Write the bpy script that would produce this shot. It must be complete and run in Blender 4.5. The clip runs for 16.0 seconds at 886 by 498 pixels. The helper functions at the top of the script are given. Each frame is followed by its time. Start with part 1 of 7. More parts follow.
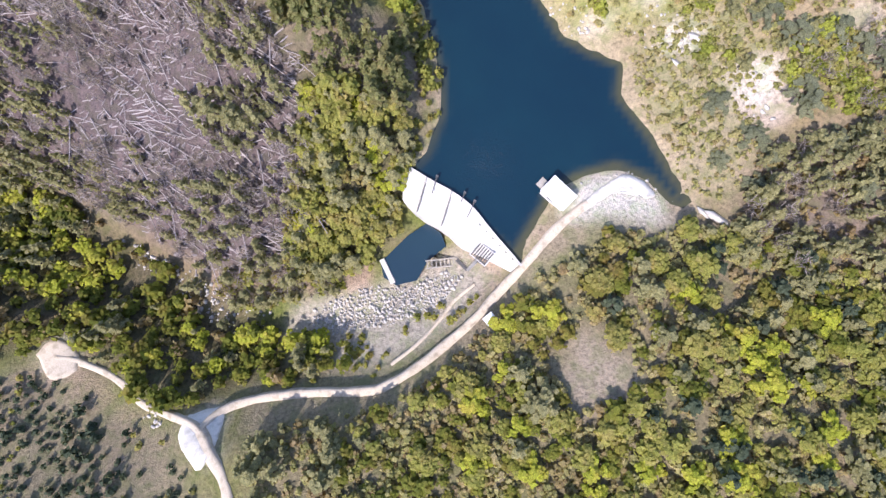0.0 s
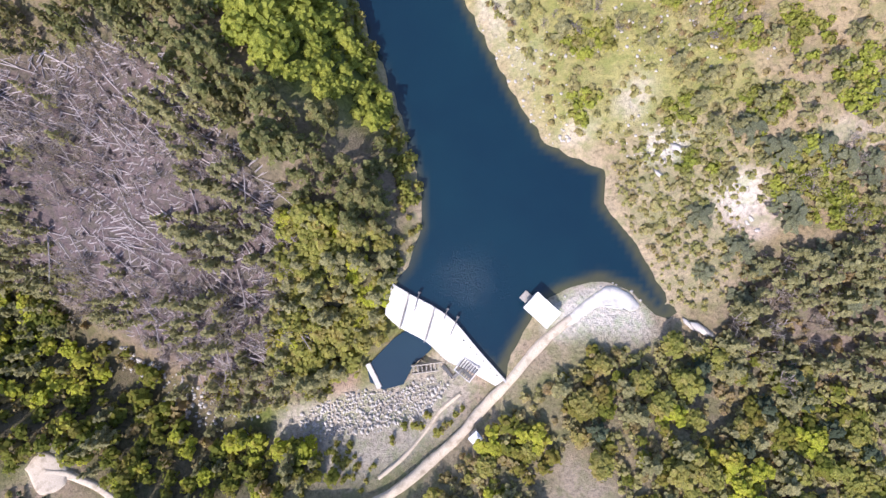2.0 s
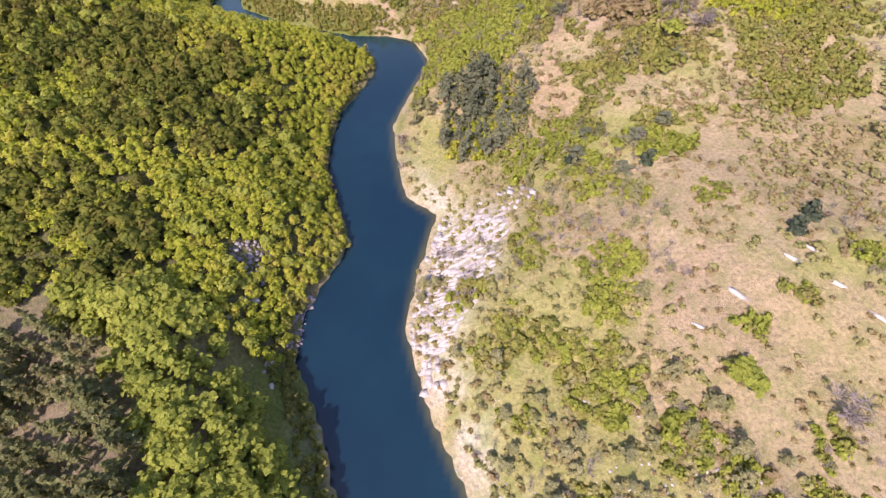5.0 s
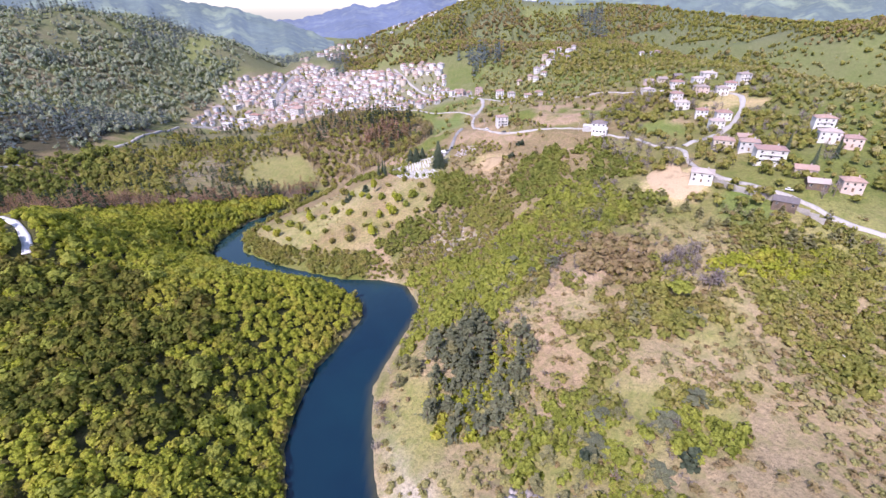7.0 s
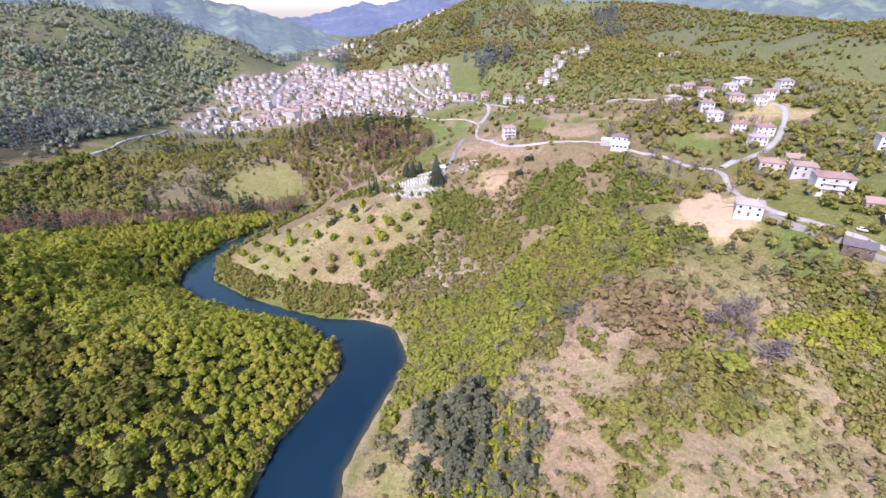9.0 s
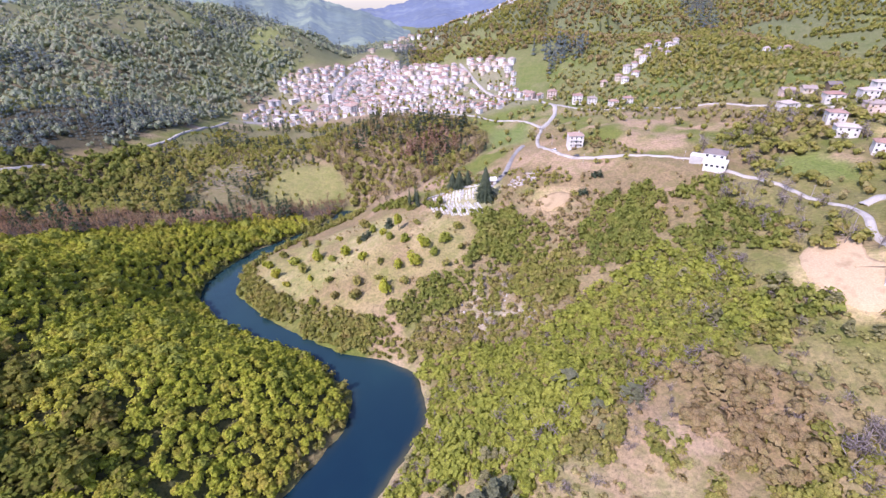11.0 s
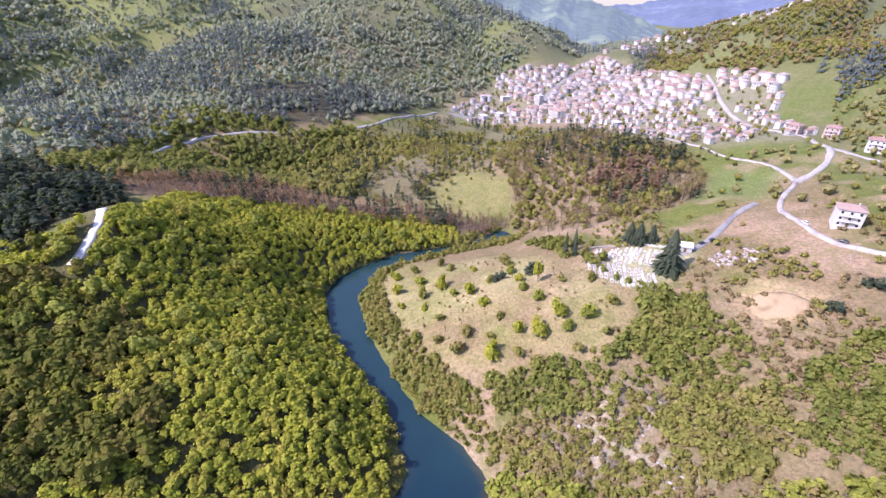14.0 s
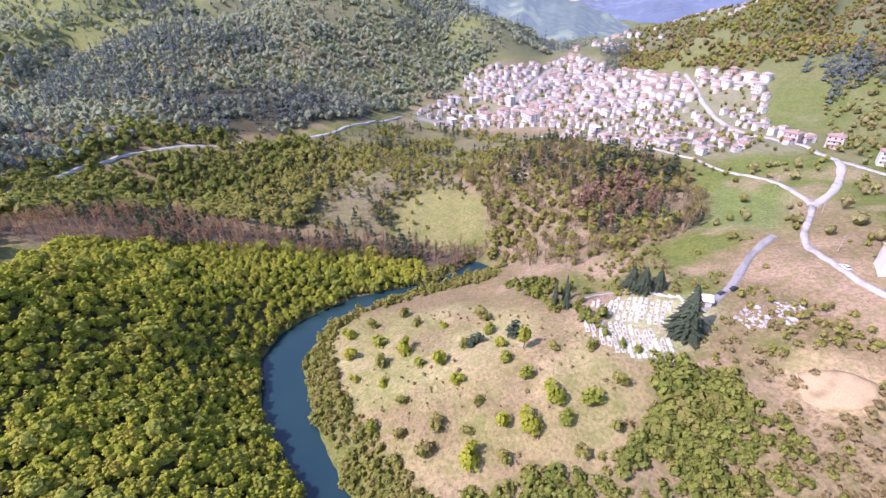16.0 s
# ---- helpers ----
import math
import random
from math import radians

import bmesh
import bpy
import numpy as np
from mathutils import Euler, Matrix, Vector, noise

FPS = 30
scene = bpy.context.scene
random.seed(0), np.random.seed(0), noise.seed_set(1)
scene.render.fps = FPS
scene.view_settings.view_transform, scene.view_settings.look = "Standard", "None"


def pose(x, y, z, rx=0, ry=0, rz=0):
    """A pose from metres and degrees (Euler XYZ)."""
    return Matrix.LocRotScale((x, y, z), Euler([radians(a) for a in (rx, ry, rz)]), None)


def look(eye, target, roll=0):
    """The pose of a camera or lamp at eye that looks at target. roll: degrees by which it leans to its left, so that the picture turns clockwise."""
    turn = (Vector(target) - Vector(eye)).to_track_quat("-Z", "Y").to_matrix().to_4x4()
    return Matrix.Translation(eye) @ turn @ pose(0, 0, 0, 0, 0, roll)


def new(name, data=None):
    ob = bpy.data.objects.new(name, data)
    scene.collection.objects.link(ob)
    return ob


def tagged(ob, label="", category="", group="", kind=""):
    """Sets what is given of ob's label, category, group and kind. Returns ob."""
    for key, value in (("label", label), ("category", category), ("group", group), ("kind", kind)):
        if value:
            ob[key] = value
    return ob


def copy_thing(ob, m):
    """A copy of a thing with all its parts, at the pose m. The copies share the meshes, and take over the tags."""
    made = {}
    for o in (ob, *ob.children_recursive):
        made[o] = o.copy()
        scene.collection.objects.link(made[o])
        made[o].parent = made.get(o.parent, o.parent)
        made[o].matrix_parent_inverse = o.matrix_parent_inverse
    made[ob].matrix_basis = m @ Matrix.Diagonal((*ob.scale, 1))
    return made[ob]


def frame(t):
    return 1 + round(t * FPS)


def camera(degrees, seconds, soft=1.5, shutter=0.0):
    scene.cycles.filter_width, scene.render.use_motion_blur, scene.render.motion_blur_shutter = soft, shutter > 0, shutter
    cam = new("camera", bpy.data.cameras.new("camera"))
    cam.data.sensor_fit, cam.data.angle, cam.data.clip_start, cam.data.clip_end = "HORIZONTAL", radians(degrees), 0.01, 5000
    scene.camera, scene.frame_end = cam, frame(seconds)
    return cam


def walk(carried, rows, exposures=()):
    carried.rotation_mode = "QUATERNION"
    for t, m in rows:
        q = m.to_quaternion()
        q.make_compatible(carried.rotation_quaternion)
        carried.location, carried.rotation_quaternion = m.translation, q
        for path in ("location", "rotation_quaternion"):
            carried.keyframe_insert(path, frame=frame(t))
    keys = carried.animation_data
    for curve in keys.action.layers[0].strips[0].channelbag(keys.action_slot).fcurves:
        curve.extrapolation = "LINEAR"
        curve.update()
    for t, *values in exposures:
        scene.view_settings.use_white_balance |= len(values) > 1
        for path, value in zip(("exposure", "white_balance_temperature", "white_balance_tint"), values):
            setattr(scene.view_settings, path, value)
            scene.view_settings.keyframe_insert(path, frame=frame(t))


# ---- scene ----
cam = camera(90.6, 16.0, 1.45)
PATH = [
    (0, (1.545, -7.534, 104.787), (1.514, -7.378, 102.793), -9.3),
    (0.5, (2.423, -0.262, 104.988), (2.388, -0.115, 102.994), -12.0),
    (1, (3.327, 7.082, 105.275), (3.291, 7.221, 103.28), -13.7),
    (1.5, (4.291, 14.627, 105.532), (4.255, 14.752, 103.536), -15.0),
    (2, (5.192, 22.35, 105.83), (5.159, 22.468, 103.834), -15.1),
    (2.5, (5.964, 30.21, 106.19), (5.931, 30.318, 104.194), -16.4),
    (3, (6.572, 38.003, 106.442), (6.542, 38.133, 104.446), -12.7),
    (3.5, (7.047, 45.5, 106.624), (7.024, 45.867, 104.658), -3.3),
    (3.6, (7.161, 46.964, 106.634), (7.145, 47.41, 104.684), -1.9),
    (3.8, (7.446, 49.862, 106.634), (7.414, 50.492, 104.736), -3.1),
    (4, (7.797, 52.796, 106.622), (7.775, 53.546, 104.768), -1.6),
    (4.5, (8.876, 60.282, 106.575), (8.853, 61.189, 104.792), -1.4),
    (5, (10.239, 67.899, 106.417), (10.208, 69.063, 104.791), -1.3),
    (5.2, (10.825, 70.989, 106.382), (10.791, 72.28, 104.854), -1.3),
    (7.3, (17.168, 103.963, 105.68), (17.095, 105.723, 104.733), -1.3),
    (7.5, (17.616, 107.096, 105.652), (17.537, 108.855, 104.704), -1.2),
    (8, (18.407, 114.874, 105.545), (18.322, 116.632, 104.595), -1.2),
    (8.5, (19.105, 122.603, 105.415), (19.014, 124.357, 104.459), -1.2),
    (8.7, (19.447, 125.707, 105.368), (19.353, 127.46, 104.409), -1.2),
    (10.8, (24.002, 158.575, 103.853), (23.81, 160.302, 102.863), -1.9),
    (11, (24.315, 161.592, 103.822), (23.952, 163.293, 102.836), -1.8),
    (11.2, (24.58, 164.502, 103.817), (24.031, 166.135, 102.802), -3.4),
    (11.5, (24.96, 168.752, 103.816), (24.264, 170.349, 102.835), -1.7),
    (12, (25.675, 175.703, 103.816), (24.704, 177.154, 102.84), -1.5),
    (12.5, (26.505, 182.669, 103.76), (25.405, 184.025, 102.785), -1.4),
    (13, (27.271, 189.763, 103.597), (26.151, 191.101, 102.62), -1.4),
    (13.5, (27.958, 196.739, 103.413), (26.827, 198.066, 102.433), -1.2),
    (14, (27.814, 203.321, 103.257), (26.686, 204.649, 102.274), -1.0),
    (14.5, (25.294, 209.931, 103.04), (24.196, 211.279, 102.05), -1.0),
    (15, (20.233, 217.374, 102.83), (19.167, 218.743, 101.835), -1.0),
    (15.5, (14.102, 225.49, 102.788), (13.071, 226.886, 101.793), -0.9),
    (16, (7.865, 233.678, 102.795), (6.836, 235.072, 101.795), -0.9),
]
# the plan below is drawn at five eighths; everything is set out at full size
FULL = 1.6
walk(cam, [(t, look(Vector(eye) * FULL, Vector(target) * FULL, roll)) for t, eye, target, roll in PATH],
     [(0, 1.0, 6200, 22), (3.0, 0.88, 6350, 24), (5.0, 0.96, 6700, 33), (7.3, 0.8, 5950, 33), (11.5, 0.86, 5950, 37), (16, 1.0, 5950, 38)])

# ---- sky, sun and exposure ----
SUN_FROM = Vector((-0.34, -0.56, 0.755)).normalized()
world = bpy.data.worlds.new("sky")
scene.world = world
world.use_nodes = True
sky = world.node_tree.nodes.new("ShaderNodeTexSky")
sky.sky_type, sky.sun_disc = "NISHITA", False
sky.sun_elevation, sky.sun_rotation = math.asin(SUN_FROM.z), math.atan2(SUN_FROM.x, SUN_FROM.y)
sky.air_density, sky.dust_density, sky.ozone_density = 1.0, 0.9, 1.2
backing = world.node_tree.nodes["Background"]
backing.inputs["Strength"].default_value = 0.15
world.node_tree.links.new(sky.outputs["Color"], backing.inputs["Color"])
sun = new("sun", bpy.data.lights.new("sun", "SUN"))
sun.data.energy, sun.data.angle, sun.data.color = 3.4, radians(0.53), (1.0, 0.95, 0.87)
sun.matrix_world = look(SUN_FROM * 900, (0, 0, 0))



def FAR(x, y):
    """The slopes that close the basin, with the valley that leads out of it beyond the village."""
    far, bearing = np.hypot(x - 20, y - 150), np.degrees(np.arctan2(20 - x, y - 150))
    valley = np.exp(-((bearing - 18) / 8.5) ** 2)
    ridge = np.abs(np.sin(bearing * 0.16 + 1.1 * np.sin(far * 0.004) + 0.6)) ** 0.8
    spur = 0.66 + 0.34 * ridge + 0.10 * np.sin(bearing * 0.55 - far * 0.011 + 1) + 0.06 * np.sin(x * 0.021 + np.sin(y * 0.017) * 1.4)
    ring = 195 * smooth(430, 1350, far) * spur * (1 - valley) * smooth(1000, 700, far)
    return ring * smooth(-60, 200, y) + 60 * smooth(500, 1500, far) * smooth(200, -60, y)


# mountain crests, as lines of places with their heights, and how steeply the flanks fall
CRESTS = [([(-1100, 200, 170), (-908, 358, 150), (-828, 469, 140), (-725, 586, 130), (-614, 668, 116), (-517, 692, 90), (-431, 719, 76), (-387, 741, 57), (-331, 744, 30), (-303, 738, 12)], 0.27),
          ([(-900, 980, 135), (-688, 1015, 112), (-612, 1033, 110), (-526, 1006, 89), (-458, 987, 62), (-405, 962, 36)], 0.30),
          ([(-253, 1225, 30), (-192, 1187, 45), (-133, 1146, 65), (-68, 1103, 88), (1, 1087, 108), (55, 1066, 123), (108, 1053, 123), (170, 1045, 115), (249, 1028, 109), (299, 962, 106), (353, 888, 98),
            (418, 800, 86), (453, 718, 81), (475, 630, 86), (520, 480, 95), (560, 250, 90)], 0.19)]


def mountains(x, y):
    """Height of the ridges, cut by gullies that deepen down their flanks."""
    top = np.full(x.shape, -200.0)
    for line, fall in CRESTS:
        d, s = segment_distance(x, y, line)
        crest = np.interp(s, range(len(line)), [p[2] for p in line])
        rib = np.abs(np.sin(s * 3.1 + 0.9 * np.sin(d * 0.014 + s) + 2.0 * value_noise(x, y, 120.0, 77)))
        broken = 11 * (lumps(x, y, 150, 78) - 0.5) * smooth(0, 120, d) + 4 * (lumps(x, y, 45, 79) - 0.5)
        top = np.maximum(top, crest - fall * d * (0.86 + 0.28 * (1 - rib)) - 10 * (1 - rib) * smooth(10, 130, d) + broken)
    return top


# ---- the lie of the land ----
WEST_SHORE = [(-10, 18), (-5, 24), (-2, 34), (-2.5, 44), (-6, 55), (-9, 65), (-16, 82), (-21, 94), (-29, 108), (-30, 122), (-25, 134), (-20, 146),
              (-26, 162), (-32, 178), (-33, 190), (-32, 208), (-25, 225), (-21.5, 236), (-24, 249), (-43, 260), (-63, 264), (-87, 272), (-105, 284),
              (-110, 295), (-109, 310), (-104, 326), (-92, 343), (-84.5, 353), (-82, 364), (-80, 377)]
EAST_SHORE = [(-71, 376), (-75.5, 366), (-82, 354), (-88.5, 341), (-97, 322), (-98.5, 306), (-92, 291), (-70, 278), (-50, 270), (-35, 265), (-17, 264), (-6, 260),
              (0, 247), (1, 241), (-5, 221), (-11, 201), (-9, 186), (-6, 172), (-4, 165), (6, 157), (1, 134), (-1, 118), (6, 96), (13, 82), (20, 68),
              (28, 55), (35, 51), (43, 48), (42, 40), (49, 31), (55, 20), (60, 12), (54, 14), (49, 19), (41, 22), (32, 19), (27, 16), (22, 8), (17, -1)]
LAKE = np.array(WEST_SHORE + EAST_SHORE, float)
BROOK = [(-4, 2, -13), (-12, -5, -14.5), (-26, -13, -15.5), (-55, -19, -18), (-82, -8, -21), (-110, 4, -24), (-160, 18, -28), (-300, 40, -36)]

# rises and hollows: where, how wide, how high
WEST_HILLS = [(-46, 284, 32, -2.8), (-135, 235, 20, 15.2), (-48, 60, 28, 7.1), (-44, 8, 35, -6.4), (-68, 27, 27, -2.3), (-21, 62, 32, 7.6), (-30, 103, 29, 4.4), (-44, 128, 38, 5.7), (-108, 240, 20, -2.7), (-68, 230, 24, 7.0), (-37, 230, 29, 4.8), (-112, 218, 24, 9.5), (-75, 193, 26, 3.7), (-43, 194, 28, -3.6), (-117, 280, 27, 3.6), (-128, 259, 20, -0.3), (-81, 254, 26, 0.1), (-282, 250, 60, 4.7), (-88, -48, 34, -8.5), (-60, -60, 33, 3.6), (-100, 50, 41, -8.4), (-105, -20, 38, -15.0), (-120, 120, 50, 3.9)]
WEST_HILLS_B = [(-90, 160, 36, 5.8), (-180, 180, 53, 22.0), (-200, 120, 65, 7.4), (-180, 280, 46, 11.8), (-350, 180, 99, 28.1)]
EAST_HILLS = [(72, 5, 28, -5.0), (87, 21, 27, -2.3), (56, 49, 27, 1.2), (83, 65, 24, 1.2), (35, 87, 28, -1.2), (69, 82, 20, -1.5), (66, 104, 21, -0.3), (49, 131, 27, 5.9), (91, 121, 30, 6.8), (23, 149, 31, -0.3), (71, 185, 30, 3.9), (117, 187, 32, -6.4), (26, 181, 28, -4.4), (21, 215, 26, 2.7), (90, 206, 30, 7.2), (39, 245, 26, 4.1), (107, 261, 37, 13.0), (135, 265, 35, 6.6), (12, 247, 26, -0.2), (6, 290, 25, -1.5), (30, 288, 22, -1.8), (45, -30, 36, 7.2), (2, -33, 37, -5.0)]
EAST_HILLS_B = [(100, -50, 48, -0.8), (-20, -70, 39, 1.1), (140, 50, 49, 4.2), (150, 150, 49, 13.4), (170, 250, 46, 7.5)]
NORTH_HILLS = [(47, 306, 25, 1.7), (22, 327, 27, 0.5), (-26, 305, 26, 9.1), (-9, 341, 32, 8.7), (37, 389, 42, 16.2), (0, 452, 30, -4.8), (30, 468, 31, 6.6), (12, 495, 38, 12.6), (-173, 704, 61, -7.1), (-242, 588, 55, -12.7), (-114, 394, 37, -3.6), (-159, 374, 42, 1.9), (-106, 345, 44, -2.1), (-33, 430, 33, 8.5), (-79, 430, 35, 8.5), (-212, 353, 39, -7.8), (-252, 513, 50, -11.9), (-264, 478, 44, 10.4), (-394, 468, 87, 13.7), (-277, 330, 34, 6.6), (-252, 419, 52, 0.8), (-266, 310, 31, -8.8), (-235, 335, 28, -10.1)]
NORTH_HILLS_B = [(-463, 460, 99, 28.0), (-485, 610, 107, 23.5), (-480, 720, 106, 29.6), (-362, 770, 103, 14.5), (-352, 325, 66, 4.2), (-125, 680, 56, -0.4), (-130, 570, 66, -2.6), (0, 640, 92, 4.7), (-190, 630, 56, -0.3), (160, 350, 59, 11.4), (150, 450, 58, 10.3), (250, 300, 79, 33.3), (230, 450, 81, 30.6), (-60, 470, 39, -0.4), (100, 600, 89, 9.3), (200, 650, 110, 34.6), (-320, 600, 68, -6.5), (-300, 680, 75, -12.3), (-70, 750, 83, -0.5), (60, 420, 40, 8.8), (80, 330, 41, 13.2), (120, 400, 46, 3.9), (-140, 460, 40, 1.0)]
NORTH_HILLS_C = [(-88, 472, 34, 13), (-38, 470, 30, 7), (-168, 438, 32, 10), (20, 700, 75, 26), (-100, 780, 80, 14), (-190, 450, 48, -10.1), (-140, 500, 45, -1.8)]
HILLS = WEST_HILLS + WEST_HILLS_B + EAST_HILLS + EAST_HILLS_B + NORTH_HILLS + NORTH_HILLS_B + NORTH_HILLS_C


def segment_distance(x, y, line, closed=False):
    """Distance from the points to a line of corners, and how far along it (in corners) the nearest place is."""
    best, along = np.full(x.shape, 1e9), np.zeros(x.shape)
    count = len(line)
    for i in range(count if closed else count - 1):
        (ax, ay), (bx, by) = line[i][:2], line[(i + 1) % count][:2]
        dx, dy = bx - ax, by - ay
        s = np.clip(((x - ax) * dx + (y - ay) * dy) / (dx * dx + dy * dy), 0, 1)
        d = np.hypot(x - ax - s * dx, y - ay - s * dy)
        near = d < best
        best, along = np.where(near, d, best), np.where(near, i + s, along)
    return best, along


def inside(x, y, line):
    hit = np.zeros(x.shape, bool)
    for i in range(len(line)):
        (ax, ay), (bx, by) = line[i][:2], line[(i + 1) % len(line)][:2]
        if ay != by:
            hit ^= ((ay > y) != (by > y)) & (x < (bx - ax) * (y - ay) / (by - ay) + ax)
    return hit


def smooth(a, b, v):
    s = np.clip((v - a) / (b - a), 0, 1)
    return s * s * (3 - 2 * s)


def ripple(x, y):
    """Uneven ground, from a few crossed waves of unlike length."""
    return (np.sin(x * 0.11 + 1.3 * np.sin(y * 0.07)) * np.sin(y * 0.13 + 0.7) * 0.9 + np.sin(x * 0.31 + y * 0.23 + 2 * np.sin(x * 0.05)) * 0.35
            + np.sin(x * 0.67 - y * 0.59 + np.sin(y * 0.21)) * 0.18)


def bank(d):
    return 0.30 * np.minimum(d, 12) + 0.16 * np.clip(d - 12, 0, 25) + 0.03 * np.clip(d - 37, 0, 200)


def shore_distance(x, y):
    d = segment_distance(x, y, LAKE, True)[0]
    return np.where(inside(x, y, LAKE), -d, d)


def height(x, y):
    x, y = np.asarray(x, float), np.asarray(y, float)
    d = shore_distance(x, y)
    rise = sum(h * np.exp(-((x - a) ** 2 + (y - b) ** 2) / (2.0 * r * r)) for a, b, r, h in HILLS)
    far = np.hypot(x, y - 200)
    z = bank(np.maximum(d, 0)) + rise * smooth(-4, 22, d) + ripple(x, y) * smooth(3, 25, d) * (1 - 0.8 * smooth(300, 600, far))
    z = z - 5 * smooth(500, 900, far) + FAR(x, y)
    peak = mountains(x, y)
    lift = np.clip(0.5 + (peak - z) / 24.0, 0, 1) * smooth(430, 560, far)
    z = z + lift * (np.maximum(peak, z) - z)
    # below the dam the brook has cut its own valley
    e, s = segment_distance(x, y, BROOK)
    bed = np.interp(s, range(len(BROOK)), [b[2] for b in BROOK])
    cut = bed + 0.10 * np.minimum(e, 6) + 0.62 * np.clip(e - 6, 0, 12) + 0.9 * np.clip(e - 18, 0, 300)
    below = smooth(22, 8, y + 0.55 * (x + 8)) * smooth(24, 14, x + 0.2 * y)
    z = np.where(below > 0, z + below * (np.minimum(z, cut) - z), z)
    # the stilling pool's basin
    u, v = (x + 7.5) * 0.64 + (y - 0.3) * 0.77, -(x + 7.5) * 0.77 + (y - 0.3) * 0.64
    basin = smooth(1.25, 0.92, np.hypot(u / 10.5, v / 5.2))
    z = z + basin * (np.minimum(z, -14.8) - z)
    return np.where(d < 0, -4 * smooth(0, -8, d) - 0.25, np.maximum(z, np.where((d < 6) & (below < 0.01), 0.12, -99)))


# ---- materials ----
def material(name, rough=0.9, metal=0.0):
    m = bpy.data.materials.new(name)
    m.use_nodes = True
    b = m.node_tree.nodes["Principled BSDF"]
    b.inputs["Roughness"].default_value, b.inputs["Metallic"].default_value = rough, metal
    b.inputs["Specular IOR Level"].default_value = 0.25
    return m, m.node_tree, b


def node(tree, kind, **values):
    n = tree.nodes.new(kind)
    for key, value in values.items():
        n.inputs[key.replace("_", " ")].default_value = value
    return n


def ramp(tree, fac, *stops):
    r = tree.nodes.new("ShaderNodeValToRGB")
    while len(r.color_ramp.elements) < len(stops):
        r.color_ramp.elements.new(0.5)
    for e, (p, c) in zip(r.color_ramp.elements, stops):
        e.position, e.color = p, (*c, 1)
    tree.links.new(fac, r.inputs["Fac"])
    return r.outputs["Color"]


def mix(tree, fac, a, b, blend="MIX"):
    n = tree.nodes.new("ShaderNodeMix")
    n.data_type, n.blend_type = "RGBA", blend
    for value, socket in ((fac, n.inputs[0]), (a, n.inputs[6]), (b, n.inputs[7])):
        if isinstance(value, (int, float)):
            socket.default_value = value
        elif isinstance(value, tuple):
            socket.default_value = (*value, 1)
        else:
            tree.links.new(value, socket)
    return n.outputs[2]


def noise_of(tree, scale, detail=4.0, rough=0.55, vector=None):
    n = node(tree, "ShaderNodeTexNoise", Scale=scale / FULL, Detail=detail, Roughness=rough)
    if vector is None:
        vector = tree.nodes.new("ShaderNodeNewGeometry").outputs["Position"]
    tree.links.new(vector, n.inputs["Vector"])
    return n.outputs["Fac"]


def bumped(tree, b, fac, strength, distance):
    n = node(tree, "ShaderNodeBump", Strength=strength, Distance=distance * FULL)
    tree.links.new(fac, n.inputs["Height"])
    tree.links.new(n.outputs["Normal"], b.inputs["Normal"])


def plain(name, a, b_colour, scale=2.0, rough=0.85, metal=0.0, bump=0.1, distance=0.05):
    """A surface of two near tones with grain, and coarse stains over it."""
    m, tree, b = material(name, rough, metal)
    fine, coarse = noise_of(tree, scale * 4, 5), noise_of(tree, scale * 0.35, 3)
    colour = ramp(tree, fine, (0.3, a), (0.7, b_colour))
    stain = tuple(0.72 * v for v in a)
    colour = mix(tree, ramp(tree, coarse, (0.5, (0, 0, 0)), (0.75, (1, 1, 1))), colour, stain)
    tree.links.new(colour, b.inputs["Base Color"])
    if bump:
        bumped(tree, b, fine, bump, distance)
    return m


def foliage(name, *tones):
    """Leaves, thin enough to let some light through: every clump has its own tone, and every few metres of wood too."""
    m, tree, b = material(name, 0.7)
    geo = tree.nodes.new("ShaderNodeNewGeometry")
    each, broad, crown = geo.outputs["Random Per Island"], noise_of(tree, 0.045, 3), noise_of(tree, 0.22, 2)
    n = len(tones) - 1
    colour = ramp(tree, each, *[(0.02 + 0.96 * i / n, t) for i, t in enumerate(tones)])
    other = ramp(tree, broad, *[(0.34 + 0.32 * i / n, t) for i, t in enumerate(tones)])
    third = ramp(tree, crown, *[(0.36 + 0.28 * i / n, t) for i, t in enumerate(tones)])
    colour = mix(tree, 0.4, mix(tree, 0.5, colour, other), third)
    grain = ramp(tree, noise_of(tree, 3.4, 5, 0.75), (0.36, (0.5, 0.5, 0.55)), (0.5, (1.0, 1.0, 1.0)), (0.64, (1.5, 1.45, 1.4)))
    colour = mix(tree, 1.0, colour, grain, "MULTIPLY")
    tree.links.new(colour, b.inputs["Base Color"])
    b.inputs["Specular IOR Level"].default_value = 0.08
    thin = tree.nodes.new("ShaderNodeBsdfTranslucent")
    tree.links.new(mix(tree, 1.0, colour, (1.2, 1.18, 0.6), "MULTIPLY"), thin.inputs["Color"])
    both = tree.nodes.new("ShaderNodeMixShader")
    both.inputs[0].default_value = 0.46
    tree.links.new(b.outputs[0], both.inputs[1])
    tree.links.new(thin.outputs[0], both.inputs[2])
    tree.links.new(both.outputs[0], tree.nodes["Material Output"].inputs["Surface"])
    return m


# ---- the ground: one sheet out to the mountains ----
def stretch(lo, hi, step, end_lo, end_hi):
    core = list(np.arange(lo, hi + step, step))
    for side, end in ((-1, end_lo), (1, end_hi)):
        at, s = (core[0] if side < 0 else core[-1]), step
        while (at > end) if side < 0 else (at < end):
            s *= 1.045
            at += side * s
            core.insert(0, at) if side < 0 else core.append(at)
    return np.array(core)


